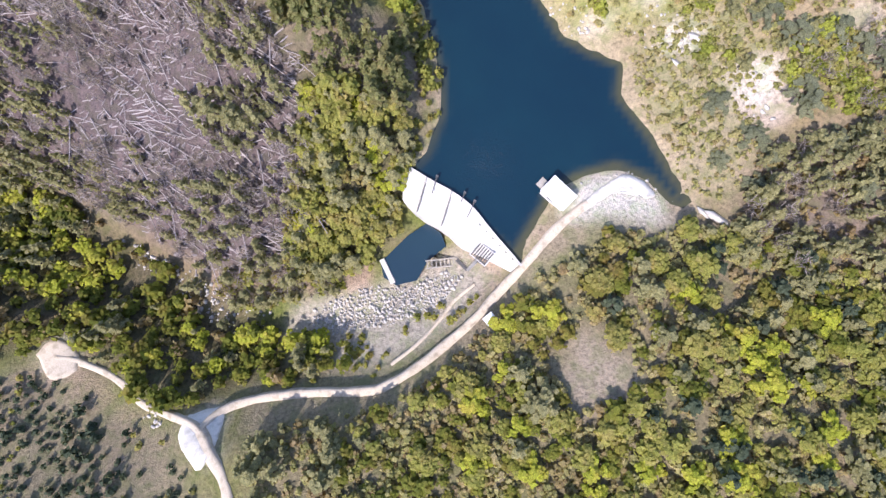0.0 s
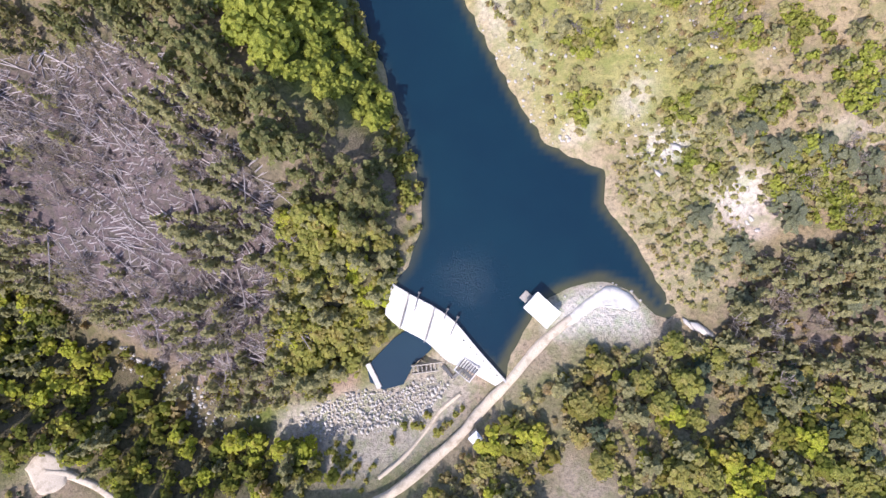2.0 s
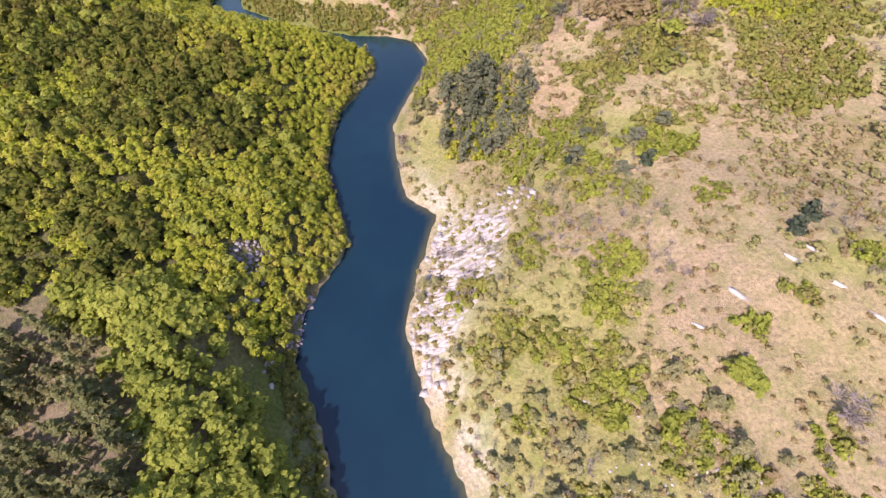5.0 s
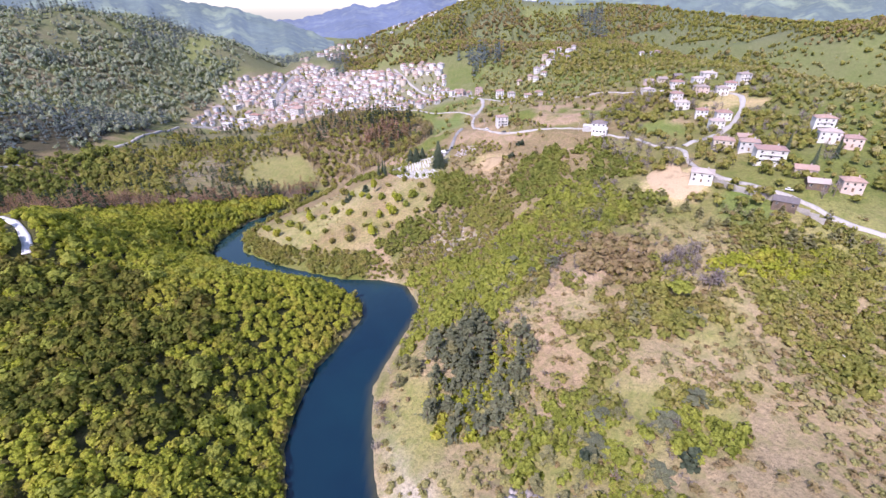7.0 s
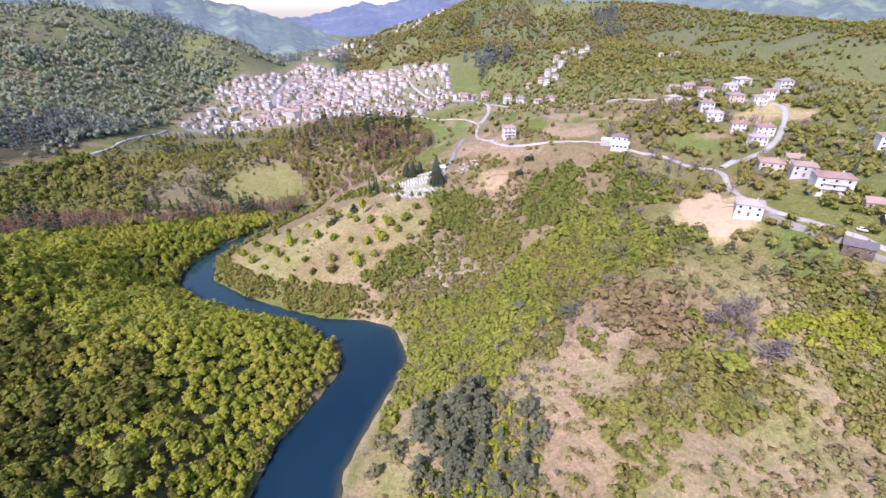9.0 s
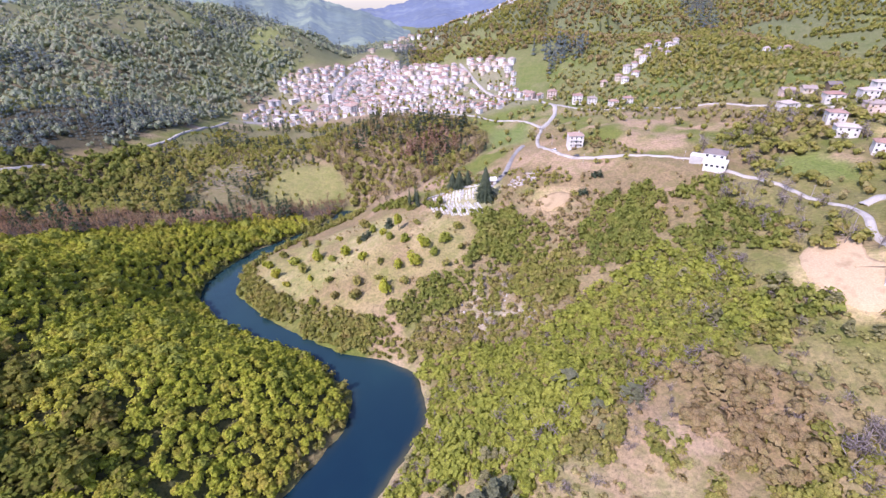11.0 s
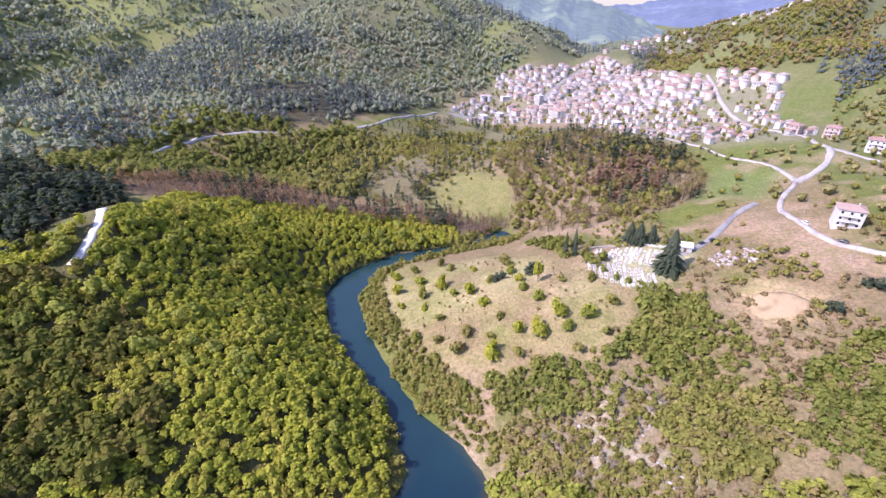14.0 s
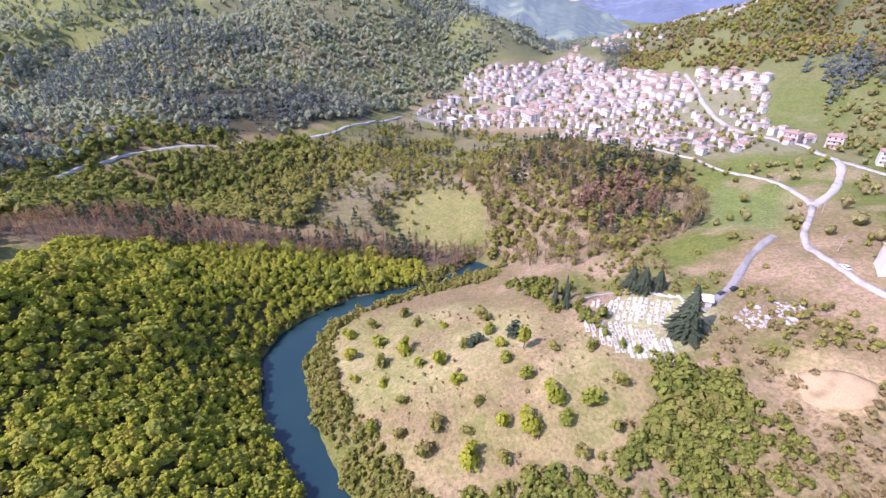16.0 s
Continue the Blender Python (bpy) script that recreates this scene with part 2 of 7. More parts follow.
def mesh_of(name, co, faces, corners, mats, which=None, flat=True):
    """A mesh from arrays: all faces have the same number of corners."""
    me = bpy.data.meshes.new(name)
    me.vertices.add(len(co))
    me.vertices.foreach_set("co", np.ascontiguousarray(co, np.float32).ravel())
    me.loops.add(faces.size)
    me.loops.foreach_set("vertex_index", np.ascontiguousarray(faces, np.int32).ravel())
    me.polygons.add(len(faces))
    me.polygons.foreach_set("loop_start", np.arange(0, faces.size, corners, dtype=np.int32))
    for mat in mats:
        me.materials.append(mat)
    if which is not None:
        me.polygons.foreach_set("material_index", np.ascontiguousarray(which, np.int32))
    me.update(calc_edges=True)
    if not flat:
        me.shade_smooth()
    return me


def lattice(xs, ys, z):
    nx, ny = len(xs), len(ys)
    gx, gy = np.meshgrid(xs, ys)
    i = (np.arange(ny - 1)[:, None] * nx + np.arange(nx - 1)[None, :]).ravel()
    return np.stack([gx, gy, z], -1).reshape(-1, 3), np.stack([i, i + 1, i + nx + 1, i + nx], -1)


def value_noise(x, y, size, seed=0):
    """Smooth noise from 0 to 1 with lumps of that size."""
    u, v = np.asarray(x) / size + seed * 17.3, np.asarray(y) / size + seed * 9.1
    i, j = np.floor(u), np.floor(v)
    fu, fv = u - i, v - j
    fu, fv = fu * fu * (3 - 2 * fu), fv * fv * (3 - 2 * fv)

    def lot(a, b):
        h = np.sin(a * 127.1 + b * 311.7 + seed * 74.7) * 43758.5453
        return h - np.floor(h)
    return (lot(i, j) * (1 - fu) + lot(i + 1, j) * fu) * (1 - fv) + (lot(i, j + 1) * (1 - fu) + lot(i + 1, j + 1) * fu) * fv


def lumps(x, y, size, seed=0):
    return 0.55 * value_noise(x, y, size, seed) + 0.3 * value_noise(x, y, size * 0.45, seed + 1) + 0.15 * value_noise(x, y, size * 0.2, seed + 2)


GX, GY = stretch(-130, 130, 2.6, -4300, 4300), stretch(-90, 400, 2.6, -2500, 4600)
MX, MY = np.meshgrid(GX, GY)
GZ = height(MX, MY)


def ground_at(x, y):
    """Height of the sheet itself at one place or many."""
    x, y = np.asarray(x, float), np.asarray(y, float)
    i = np.clip(np.searchsorted(GX, x) - 1, 0, len(GX) - 2)
    j = np.clip(np.searchsorted(GY, y) - 1, 0, len(GY) - 2)
    u, v = (x - GX[i]) / (GX[i + 1] - GX[i]), (y - GY[j]) / (GY[j + 1] - GY[j])
    return (GZ[j, i] * (1 - u) + GZ[j, i + 1] * u) * (1 - v) + (GZ[j + 1, i] * (1 - u) + GZ[j + 1, i + 1] * u) * v


# woods, clearings and fields, as outlines on the plan
BLOWDOWN = [(-125, 72), (-62, 74), (-46, 58), (-30, 34), (-32, 8), (-36, -4), (-62, -8), (-90, 6), (-130, 22)]
PINES_WEST = [(-130, 70), (-62, 74), (-46, 58), (-30, 36), (-6, 30), (-6, 54), (-30, 60), (-40, 68), (-47, 86), (-64, 104), (-80, 118), (-135, 122)]
BRIGHT_STRIP = [(-78, 116), (-57, 121), (-42, 112), (-29, 92), (-16, 74), (-8, 64), (-12, 56), (-30, 62), (-40, 70), (-46, 86), (-62, 104)]
DAM_WOOD = [(-32, 40), (-6, 30), (-9, 19), (-13, 6), (-24, -6), (-44, -8), (-36, 14)]
OAK_WOOD = [(-30, 106), (-62, 118), (-135, 112), (-170, 150), (-165, 205), (-128, 208), (-140, 245), (-175, 262), (-150, 300), (-122, 348), (-97, 359), (-88, 353), (-93, 343), (-105, 325), (-110, 309),
            (-111, 295), (-88, 273), (-44, 261), (-22, 240), (-33, 205), (-33, 180), (-21, 146), (-31, 122)]
DEAD_STRIP = [(-195, 245), (-172, 258), (-146, 300), (-116, 342), (-80, 366), (-78, 384), (-112, 366), (-150, 330), (-200, 285)]
SPRUCE_WEST = [(-133, 206), (-150, 240), (-200, 250), (-290, 200), (-310, 90), (-170, 120), (-168, 200)]
SPRUCE_FAR = [(-300, 350), (-262, 414), (-260, 486), (-276, 516), (-309, 492), (-332, 461), (-336, 444), (-357, 386)]
SOUTH_WEST_WOOD = [(-180, 40), (-128, 20), (-94, 3), (-66, -12), (-44, -21), (-30, -22), (-18, -30), (-52, -36), (-62, -40), (-80, -36), (-100, -27), (-150, -40)]
SOUTH_WOOD = [(-44, -44), (-14, -37), (0, -28), (18, -10), (38, 6), (66, 8), (130, -12), (160, -90), (-30, -90)]
GULLY_WOOD = [(66, 6), (74, 26), (100, 34), (150, 20), (140, -20), (90, -8)]
PINE_CLUMP = [(7, 178), (6, 214), (24, 218), (40, 206), (34, 184), (22, 176)]
BRIGHT_SCRUB = [(-2, 252), (-12, 262), (2, 266), (17, 267), (31, 272), (42, 283), (59, 293), (66, 300), (86, 290), (86, 256), (60, 246), (30, 228), (2, 243)]
SCRUB_BELT = [(-48, 275), (-24, 267), (-18, 273), (2, 280), (13, 297), (27, 316), (18, 331), (2, 322), (7, 315), (3, 298), (-15, 288), (-22, 278), (-38, 277)]
SCRUB_PATCH = [(18, 293), (24, 307), (40, 305), (46, 298), (42, 286), (33, 280), (23, 284)]
UPPER_SCRUB = [(43, 313), (49, 298), (56, 292), (66, 300), (68, 318), (57, 330), (52, 326)]
LAKE_SCRUB = [(-7, 203), (0, 246), (12, 267), (60, 266), (44, 236), (32, 216), (10, 217)]
EAST_SCRUB = [(98, 227), (138, 226), (128, 210), (106, 214), (93, 218)]
LOW_EAST_SCRUB = [(20, 179), (45, 188), (58, 181), (69, 183), (83, 172), (80, 160), (30, 160)]
HILLSIDE = [(-12, 262), (2, 243), (30, 230), (60, 246), (72, 310), (50, 336), (20, 336), (-4, 300)]
SOUTH_WEST_SLOPE = [(-170, -30), (-104, -36), (-84, -42), (-64, -46), (-56, -54), (-50, -60), (-52, -92), (-170, -92)]
THICKET = [(61, 250), (74, 251), (86, 236), (80, 221), (66, 217), (58, 228)]
RED_SOIL = [(47, 256), (60, 253), (57, 232), (48, 216), (56, 196), (52, 184), (38, 186), (37, 200), (44, 218), (50, 234)]
PALE_SOIL = [(62, 186), (74, 197), (88, 191), (94, 184), (81, 179)]
SCRUB_HILL = [(-2, 266), (2, 280), (7, 289), (14, 299), (20, 295), (20, 284), (33, 280), (31, 273), (16, 270)]
NORTH_SLOPE = [(-80, 384), (-66, 374), (-34, 366), (0, 399), (-4, 430), (-22, 456), (-88, 462), (-128, 430), (-100, 412), (-84, 394)]
MEADOW = [(-138, 390), (-132, 412), (-98, 411), (-86, 393), (-92, 373), (-119, 366)]
GREEN_FIELD = [(-2, 444), (23, 435), (22, 396), (-2, 400)]
VILLAGE = [(-270, 552), (-225, 568), (-128, 574), (-90, 505), (-50, 468), (-10, 474), (26, 486), (32, 520), (8, 560), (0, 640), (-35, 664), (-84, 692), (-125, 745), (-178, 800), (-222, 806), (-246, 745), (-284, 690), (-272, 620)]
HAMLET = [(100, 250), (150, 236), (190, 260), (200, 400), (140, 410), (84, 350)]
BALD_HILL = [(-90, 300), (-92, 318), (-70, 330), (-30, 334), (0, 320), (6, 305), (-12, 286), (-34, 276), (-70, 286)]
LOG_SLOPE = [(-178, 370), (-202, 460), (-150, 450), (-120, 420), (-140, 392), (-130, 362)]


VALLEY_FLOOR = [(-240, 350), (-200, 330), (-150, 345), (-118, 362), (-86, 392), (-128, 430), (-88, 462), (-60, 500), (-100, 540), (-200, 560), (-250, 540), (-245, 440)]
BALD_TOP = [(-83, 308), (-63, 336), (-33, 330), (-27, 321), (-46, 297), (-59, 286), (-80, 294)]
TRACK_SIDE = [(-50, -36), (-30, -33), (-8, -27), (10, -10), (22, 5), (30, 12), (38, 8), (28, -1), (20, -9), (2, -30), (-14, -40), (-46, -46)]
NEAR_BANK = [(44, 46), (50, 58), (66, 60), (74, 30), (68, 14), (58, 16), (48, 34)]
SPIT = [(29, 11), (36, 17.5), (42, 21.5), (48, 20.5), (52, 15), (54, 9), (49, 8), (34, 10)]
ROCK_LEDGE = [(20, 158), (8, 146), (4, 134), (-1, 117), (8, 109), (14, 116), (22, 130), (27, 146), (25, 154)]
SPRUCE_STANDS = [[(-395, 673), (-382, 709), (-343, 720), (-354, 673), (-366, 648)], [(-192, 832), (-178, 930), (-137, 807), (-136, 736), (-157, 754)], [(10, 659), (47, 640), (54, 583), (28, 587)],
                 [(-436, 449), (-442, 532), (-372, 505), (-386, 460)], [(-525, 366), (-435, 358), (-340, 318), (-413, 316)]]
EAST_STANDS = [[(217, 967), (270, 953), (226, 762), (201, 813)], [(28, 670), (76, 661), (74, 602), (33, 620)]]


def within(x, y, outline, soft=6.0):
    """1 inside the outline, 0 outside, with a soft edge."""
    d = segment_distance(x, y, outline, True)[0]
    return smooth(-soft, soft, np.where(inside(x, y, outline), d, -d))


def tint(base, weight, colour):
    return base + weight[..., None] * (np.array(colour) - base)


def cover(x, y, z):
    """The ground's own colour: dry grass, fresh grass, soil, leaf litter, rock and gravel."""
    far = np.hypot(x, y - 200)
    d = shore_distance(x, y)
    a, b, c = lumps(x, y, 38, 1), lumps(x, y, 15, 4), lumps(x, y, 70, 8)
    base = np.zeros(x.shape + (3,)) + (0.25, 0.19, 0.115)
    base = tint(base, smooth(0.42, 0.62, a), (0.15, 0.17, 0.045))
    base = tint(base, smooth(0.52, 0.72, b), (0.36, 0.26, 0.19))
    base = tint(base, smooth(0.55, 0.75, c) * 0.7, (0.20, 0.20, 0.07))
    dry = smooth(-4, 8, x + 0.03 * y) * smooth(30, 60, y) * smooth(250, 220, y)
    base = tint(base, dry * 0.65, (0.385, 0.31, 0.205))
    base = tint(base, dry * smooth(0.4, 0.54, a) * 0.8, (0.30, 0.285, 0.11))
    green = smooth(380, 520, y) * smooth(-120, 0, x) + smooth(120, 180, x) * smooth(180, 260, y)
    base = tint(base, np.clip(green, 0, 1) * 0.7, (0.13, 0.17, 0.04))
    wild = smooth(330, 700, far) * (1 - within(x, y, VILLAGE, 30))
    base = tint(base, wild * 0.85, (0.135, 0.145, 0.075))
    base = tint(base, smooth(1300, 2000, far), (0.12, 0.13, 0.08))
    pasture = wild * smooth(0.58, 0.64, lumps(x, y, 110, 12))
    base = tint(base, pasture * 0.8, (0.19, 0.21, 0.07))
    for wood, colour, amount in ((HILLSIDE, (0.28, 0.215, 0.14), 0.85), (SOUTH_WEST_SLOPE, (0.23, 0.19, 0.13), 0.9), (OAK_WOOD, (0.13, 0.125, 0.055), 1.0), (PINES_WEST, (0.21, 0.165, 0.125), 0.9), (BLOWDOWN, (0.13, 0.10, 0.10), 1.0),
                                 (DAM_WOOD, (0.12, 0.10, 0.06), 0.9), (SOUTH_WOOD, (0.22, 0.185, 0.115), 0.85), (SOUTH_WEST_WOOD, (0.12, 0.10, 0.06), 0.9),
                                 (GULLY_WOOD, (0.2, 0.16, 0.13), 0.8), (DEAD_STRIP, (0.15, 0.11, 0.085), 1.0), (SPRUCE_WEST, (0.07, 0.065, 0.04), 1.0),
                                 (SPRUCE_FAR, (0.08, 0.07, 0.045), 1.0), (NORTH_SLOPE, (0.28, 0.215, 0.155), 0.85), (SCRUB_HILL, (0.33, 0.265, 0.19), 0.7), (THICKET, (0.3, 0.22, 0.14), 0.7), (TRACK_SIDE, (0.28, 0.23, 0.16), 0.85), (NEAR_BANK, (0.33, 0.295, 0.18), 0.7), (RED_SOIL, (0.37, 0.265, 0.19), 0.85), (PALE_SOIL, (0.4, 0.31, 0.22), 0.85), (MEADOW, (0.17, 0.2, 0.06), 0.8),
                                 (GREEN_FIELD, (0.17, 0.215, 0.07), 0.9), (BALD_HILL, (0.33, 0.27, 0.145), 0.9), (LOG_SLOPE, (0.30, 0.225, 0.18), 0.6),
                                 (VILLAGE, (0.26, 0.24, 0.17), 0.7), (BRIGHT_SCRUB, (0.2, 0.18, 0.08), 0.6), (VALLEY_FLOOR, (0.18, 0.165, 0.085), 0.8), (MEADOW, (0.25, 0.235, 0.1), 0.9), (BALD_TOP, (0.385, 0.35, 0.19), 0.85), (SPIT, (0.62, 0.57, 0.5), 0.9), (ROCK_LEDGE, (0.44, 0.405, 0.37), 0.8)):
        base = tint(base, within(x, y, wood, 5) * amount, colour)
    bald = within(x, y, BALD_HILL, 6)
    base = tint(base, bald * smooth(0.45, 0.62, lumps(x, y, 24, 51)) * 0.8, (0.40, 0.32, 0.195))
    base = tint(base, bald * smooth(0.5, 0.66, lumps(x, y, 20, 54)) * 0.6, (0.24, 0.23, 0.09))
    base = tint(base, bald * smooth(0.58, 0.68, lumps(x, y, 11, 57)) * 0.55, (0.25, 0.18, 0.115))
    # bare rock on the east shore, scree along the water and in the brook
    east = smooth(-30, 0, x + 0.04 * (y - 100))
    rock = smooth(0.34, 0.56, lumps(x, y, 9, 21)) * smooth(16, 2, d) * east * smooth(60, 95, y) * smooth(190, 160, y)
    rock = np.maximum(rock, 0.5 * smooth(0.5, 0.62, lumps(x, y, 5, 31)) * within(x, y, SCRUB_HILL, 4))
    base = tint(base, np.clip(rock, 0, 1), (0.52, 0.47, 0.42))
    base = tint(base, smooth(3.5, 0.3, d) * (d > -3) * 0.8 * (x > -20), (0.40, 0.32, 0.22))
    base = tint(base, within(x, y, [(28, 13), (34, 19), (42, 20), (52, 14), (50, 10), (38, 11), (30, 8)], 2.5), (0.62, 0.57, 0.50))
    base = tint(base, within(x, y, [(-8, -2), (4, 2), (13, -5), (6, -15), (-4, -23), (-16, -29), (-34, -31), (-44, -24), (-40, -14), (-18, -9)], 3), (0.42, 0.37, 0.30))
    for px, py, r, colour in ((33, -25, 9, (0.33, 0.27, 0.21)), (74, 36, 5, (0.45, 0.37, 0.31)), (125, 335, 12, (0.17, 0.215, 0.06)), (56.4, 52.4, 2.5, (0.6, 0.56, 0.5)), (70.5, 43, 3.5, (0.55, 0.5, 0.44)), (33, 57, 3, (0.5, 0.43, 0.35)), (47, 65, 3, (0.5, 0.44, 0.37)), (92, 51, 4, (0.42, 0.35, 0.28)), (176, 349, 8, (0.5, 0.38, 0.24)), (160, 354, 8, (0.47, 0.36, 0.22)), (-57, -44, 6, (0.55, 0.5, 0.43)), (-101, -31, 6, (0.5, 0.44, 0.36)),
                              (35, 333, 7, (0.46, 0.35, 0.22)), (103, 268, 12, (0.55, 0.43, 0.27)), (60, 230, 7, (0.45, 0.34, 0.27)), (66, 198, 10, (0.33, 0.26, 0.17)),
                              (70, 118, 14, (0.36, 0.27, 0.19)), (95, 105, 14, (0.36, 0.28, 0.18)), (95, 168, 12, (0.36, 0.28, 0.18)), (122, 166, 12, (0.33, 0.25, 0.15)),
                              (118, 243, 9, (0.14, 0.19, 0.055)), (170, 362, 12, (0.47, 0.38, 0.22)), (-2, 340, 13, (0.42, 0.4, 0.26))):
        e = np.hypot(x - px, y - py) + (b - 0.5) * 12
        base = tint(base, smooth(r + 2.5, r - 2.5, e) * 0.85, colour)
    iron = smooth(30, 100, y) * smooth(560, 380, y)
    return base * (1 - iron[..., None] * np.array((0.0, 0.01, 0.13)))


m, tree, b = material("grass_soil_and_rock", 0.95)
attr = tree.nodes.new("ShaderNodeAttribute")
attr.attribute_name = "cover"
fine, mid, stones = noise_of(tree, 1.1, 8, 0.75), noise_of(tree, 0.3, 6, 0.65), noise_of(tree, 0.8, 7, 0.78)
tone = ramp(tree, fine, (0.32, (0.42, 0.42, 0.4)), (0.48, (0.95, 0.95, 0.95)), (0.66, (1.4, 1.34, 1.28)))
colour = mix(tree, 1.0, attr.outputs["Color"], tone, "MULTIPLY")
tufts = ramp(tree, mid, (0.47, (0, 0, 0)), (0.6, (1, 1, 1)))
colour = mix(tree, mix(tree, 0.55, (0, 0, 0), tufts), colour, mix(tree, 1.0, attr.outputs["Color"], (0.62, 0.78, 0.5), "MULTIPLY"))
pale = ramp(tree, stones, (0.62, (0, 0, 0)), (0.7, (1, 1, 1)))
colour = mix(tree, mix(tree, 0.6, (0, 0, 0), pale), colour, mix(tree, 1.0, attr.outputs["Color"], (1.6, 1.5, 1.45), "MULTIPLY"))
tree.links.new(colour, b.inputs["Base Color"])
bumped(tree, b, fine, 0.9, 0.7)
EARTH = m
co, quads = lattice(GX, GY, GZ)
ground = new("ground", mesh_of("ground", co, quads, 4, [EARTH], flat=False))
rgba = np.ones((len(co), 4), np.float32)
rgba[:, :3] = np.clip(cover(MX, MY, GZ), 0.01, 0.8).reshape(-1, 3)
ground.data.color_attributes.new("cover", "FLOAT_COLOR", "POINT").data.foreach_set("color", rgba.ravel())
tagged(ground, "hilly ground of dry grass, soil and scree", "ground", kind="structure")

# ---- the reservoir ----
m, tree, b = material("lake_water", 0.07)
b.inputs["Base Color"].default_value = (0.006, 0.030, 0.062, 1)
b.inputs["Specular IOR Level"].default_value = 0.5
wave = noise_of(tree, 2.0, 5, 0.6)
place = tree.nodes.new("ShaderNodeNewGeometry").outputs["Position"]
apart = tree.nodes.new("ShaderNodeVectorMath")
apart.operation = "DISTANCE"
tree.links.new(place, apart.inputs[0])
apart.inputs[1].default_value = (10 * FULL, 22 * FULL, 0)
gust = node(tree, "ShaderNodeMapRange", From_Min=32.0 * FULL, From_Max=12.0 * FULL, To_Min=0.06, To_Max=0.7)
gust.interpolation_type = "SMOOTHERSTEP"
fray = tree.nodes.new("ShaderNodeMath")
fray.operation = "MULTIPLY_ADD"
fray.inputs[1].default_value = 34.0 * FULL
tree.links.new(noise_of(tree, 0.55, 5, 0.7), fray.inputs[0])
tree.links.new(apart.outputs["Value"], fray.inputs[2])
tree.links.new(fray.outputs["Value"], gust.inputs["Value"])
dent = node(tree, "ShaderNodeBump", Distance=0.6 * FULL)
tree.links.new(wave, dent.inputs["Height"])
tree.links.new(gust.outputs["Result"], dent.inputs["Strength"])
tree.links.new(dent.outputs["Normal"], b.inputs["Normal"])
bed = tree.nodes.new("ShaderNodeAttribute")
bed.attribute_name = "bed"
tree.links.new(mix(tree, 1.0, bed.outputs["Color"], ramp(tree, noise_of(tree, 0.035, 3), (0.35, (0.9, 0.9, 0.95)), (0.7, (1.2, 1.2, 1.1))), "MULTIPLY"), b.inputs["Base Color"])
WATER = m


def water_sheet(name, outline, z, label, category):
    bm = bmesh.new()
    bm.faces.new([bm.verts.new((x, y, z)) for x, y in outline])
    bmesh.ops.triangulate(bm, faces=bm.faces)
    me = bpy.data.meshes.new(name)
    bm.to_mesh(me)
    bm.free()
    if me.polygons[0].normal.z < 0:
        me.flip_normals()
    me.materials.append(WATER)
    return tagged(new(name, me), label, category, kind="structure")


# the sheet of water runs in under its banks and ends at the dam's crest; shallows are tinted by the bed below
CREST = [(18.2, -1.8), (11.2, 5), (6.4, 10.4), (1.5, 14.0), (-4.3, 17.0), (-9.9, 20.4)]
wx, wy = np.arange(-118, 66, 1.6), np.arange(-3, 384, 1.6)
co, quads = lattice(wx, wy, np.zeros((len(wy), len(wx))))
mid = co[quads].mean(1)
deep = -shore_distance(co[:, 0], co[:, 1])
dry_side = inside(mid[:, 0], mid[:, 1], CREST + [(-40, 20), (-40, -30), (30, -30)])
keep = (deep[quads].max(1) > -2.0) & ~dry_side
water = new("water", mesh_of("water", co, quads[keep], 4, [WATER], flat=False))
rgba = np.ones((len(co), 4), np.float32)
east = smooth(-30, 5, co[:, 0] + 0.05 * (co[:, 1] - 100))
shallow = (smooth(3.4, 0.3, deep) * (0.08 + 0.92 * east))[:, None] ** 2
reach = smooth(215, 290, co[:, 1])[:, None]
rgba[:, :3] = (np.array((0.0035, 0.021, 0.036)) * (1 - reach) + np.array((0.014, 0.040, 0.046)) * reach) * (1 - shallow) + np.array((0.062, 0.062, 0.032)) * shallow
water.data.color_attributes.new("bed", "FLOAT_COLOR", "POINT").data.foreach_set("color", rgba.ravel())
tagged(water, "still dark blue water of a reservoir", "lake", kind="structure")
water_sheet("water", [(-5, 8.5), (-10, 5), (-17, -2.5), (-16, -6.5), (-12.5, -8.5), (-7, -7), (-4.5, -2), (0.5, 2.5), (-1, 6)], -13.3, "dark stilling pool below the dam", "pool").data.color_attributes.new("bed", "FLOAT_COLOR", "POINT").data.foreach_set("color", [0.012, 0.03, 0.05, 1.0] * 9)


# ---- trees and shrubs ----
LEAF_FRESH = foliage("fresh_oak_leaves", (0.205, 0.24, 0.036), (0.325, 0.36, 0.043), (0.43, 0.45, 0.058), (0.42, 0.345, 0.078))
LEAF_BRIGHT = foliage("bright_spring_leaves", (0.2, 0.235, 0.045), (0.3, 0.33, 0.06), (0.4, 0.41, 0.085))
# deep green leaves, also used to paint shade over parts of the oak wood
LEAF_SHADE = foliage("deep_green_and_shade_leaves", (0.078, 0.1, 0.023), (0.145, 0.17, 0.03), (0.225, 0.235, 0.042), (0.23, 0.17, 0.055))
# budding grey-green, with the haze of distance mixed into the leaf colour
LEAF_HAZED_HILL = foliage("hazed_budding_forest", (0.205, 0.255, 0.205), (0.3, 0.35, 0.25), (0.395, 0.44, 0.29), (0.35, 0.31, 0.28))
LEAF_OLIVE = foliage("scots_pine_needles", (0.17, 0.175, 0.09), (0.29, 0.28, 0.139), (0.38, 0.355, 0.188))
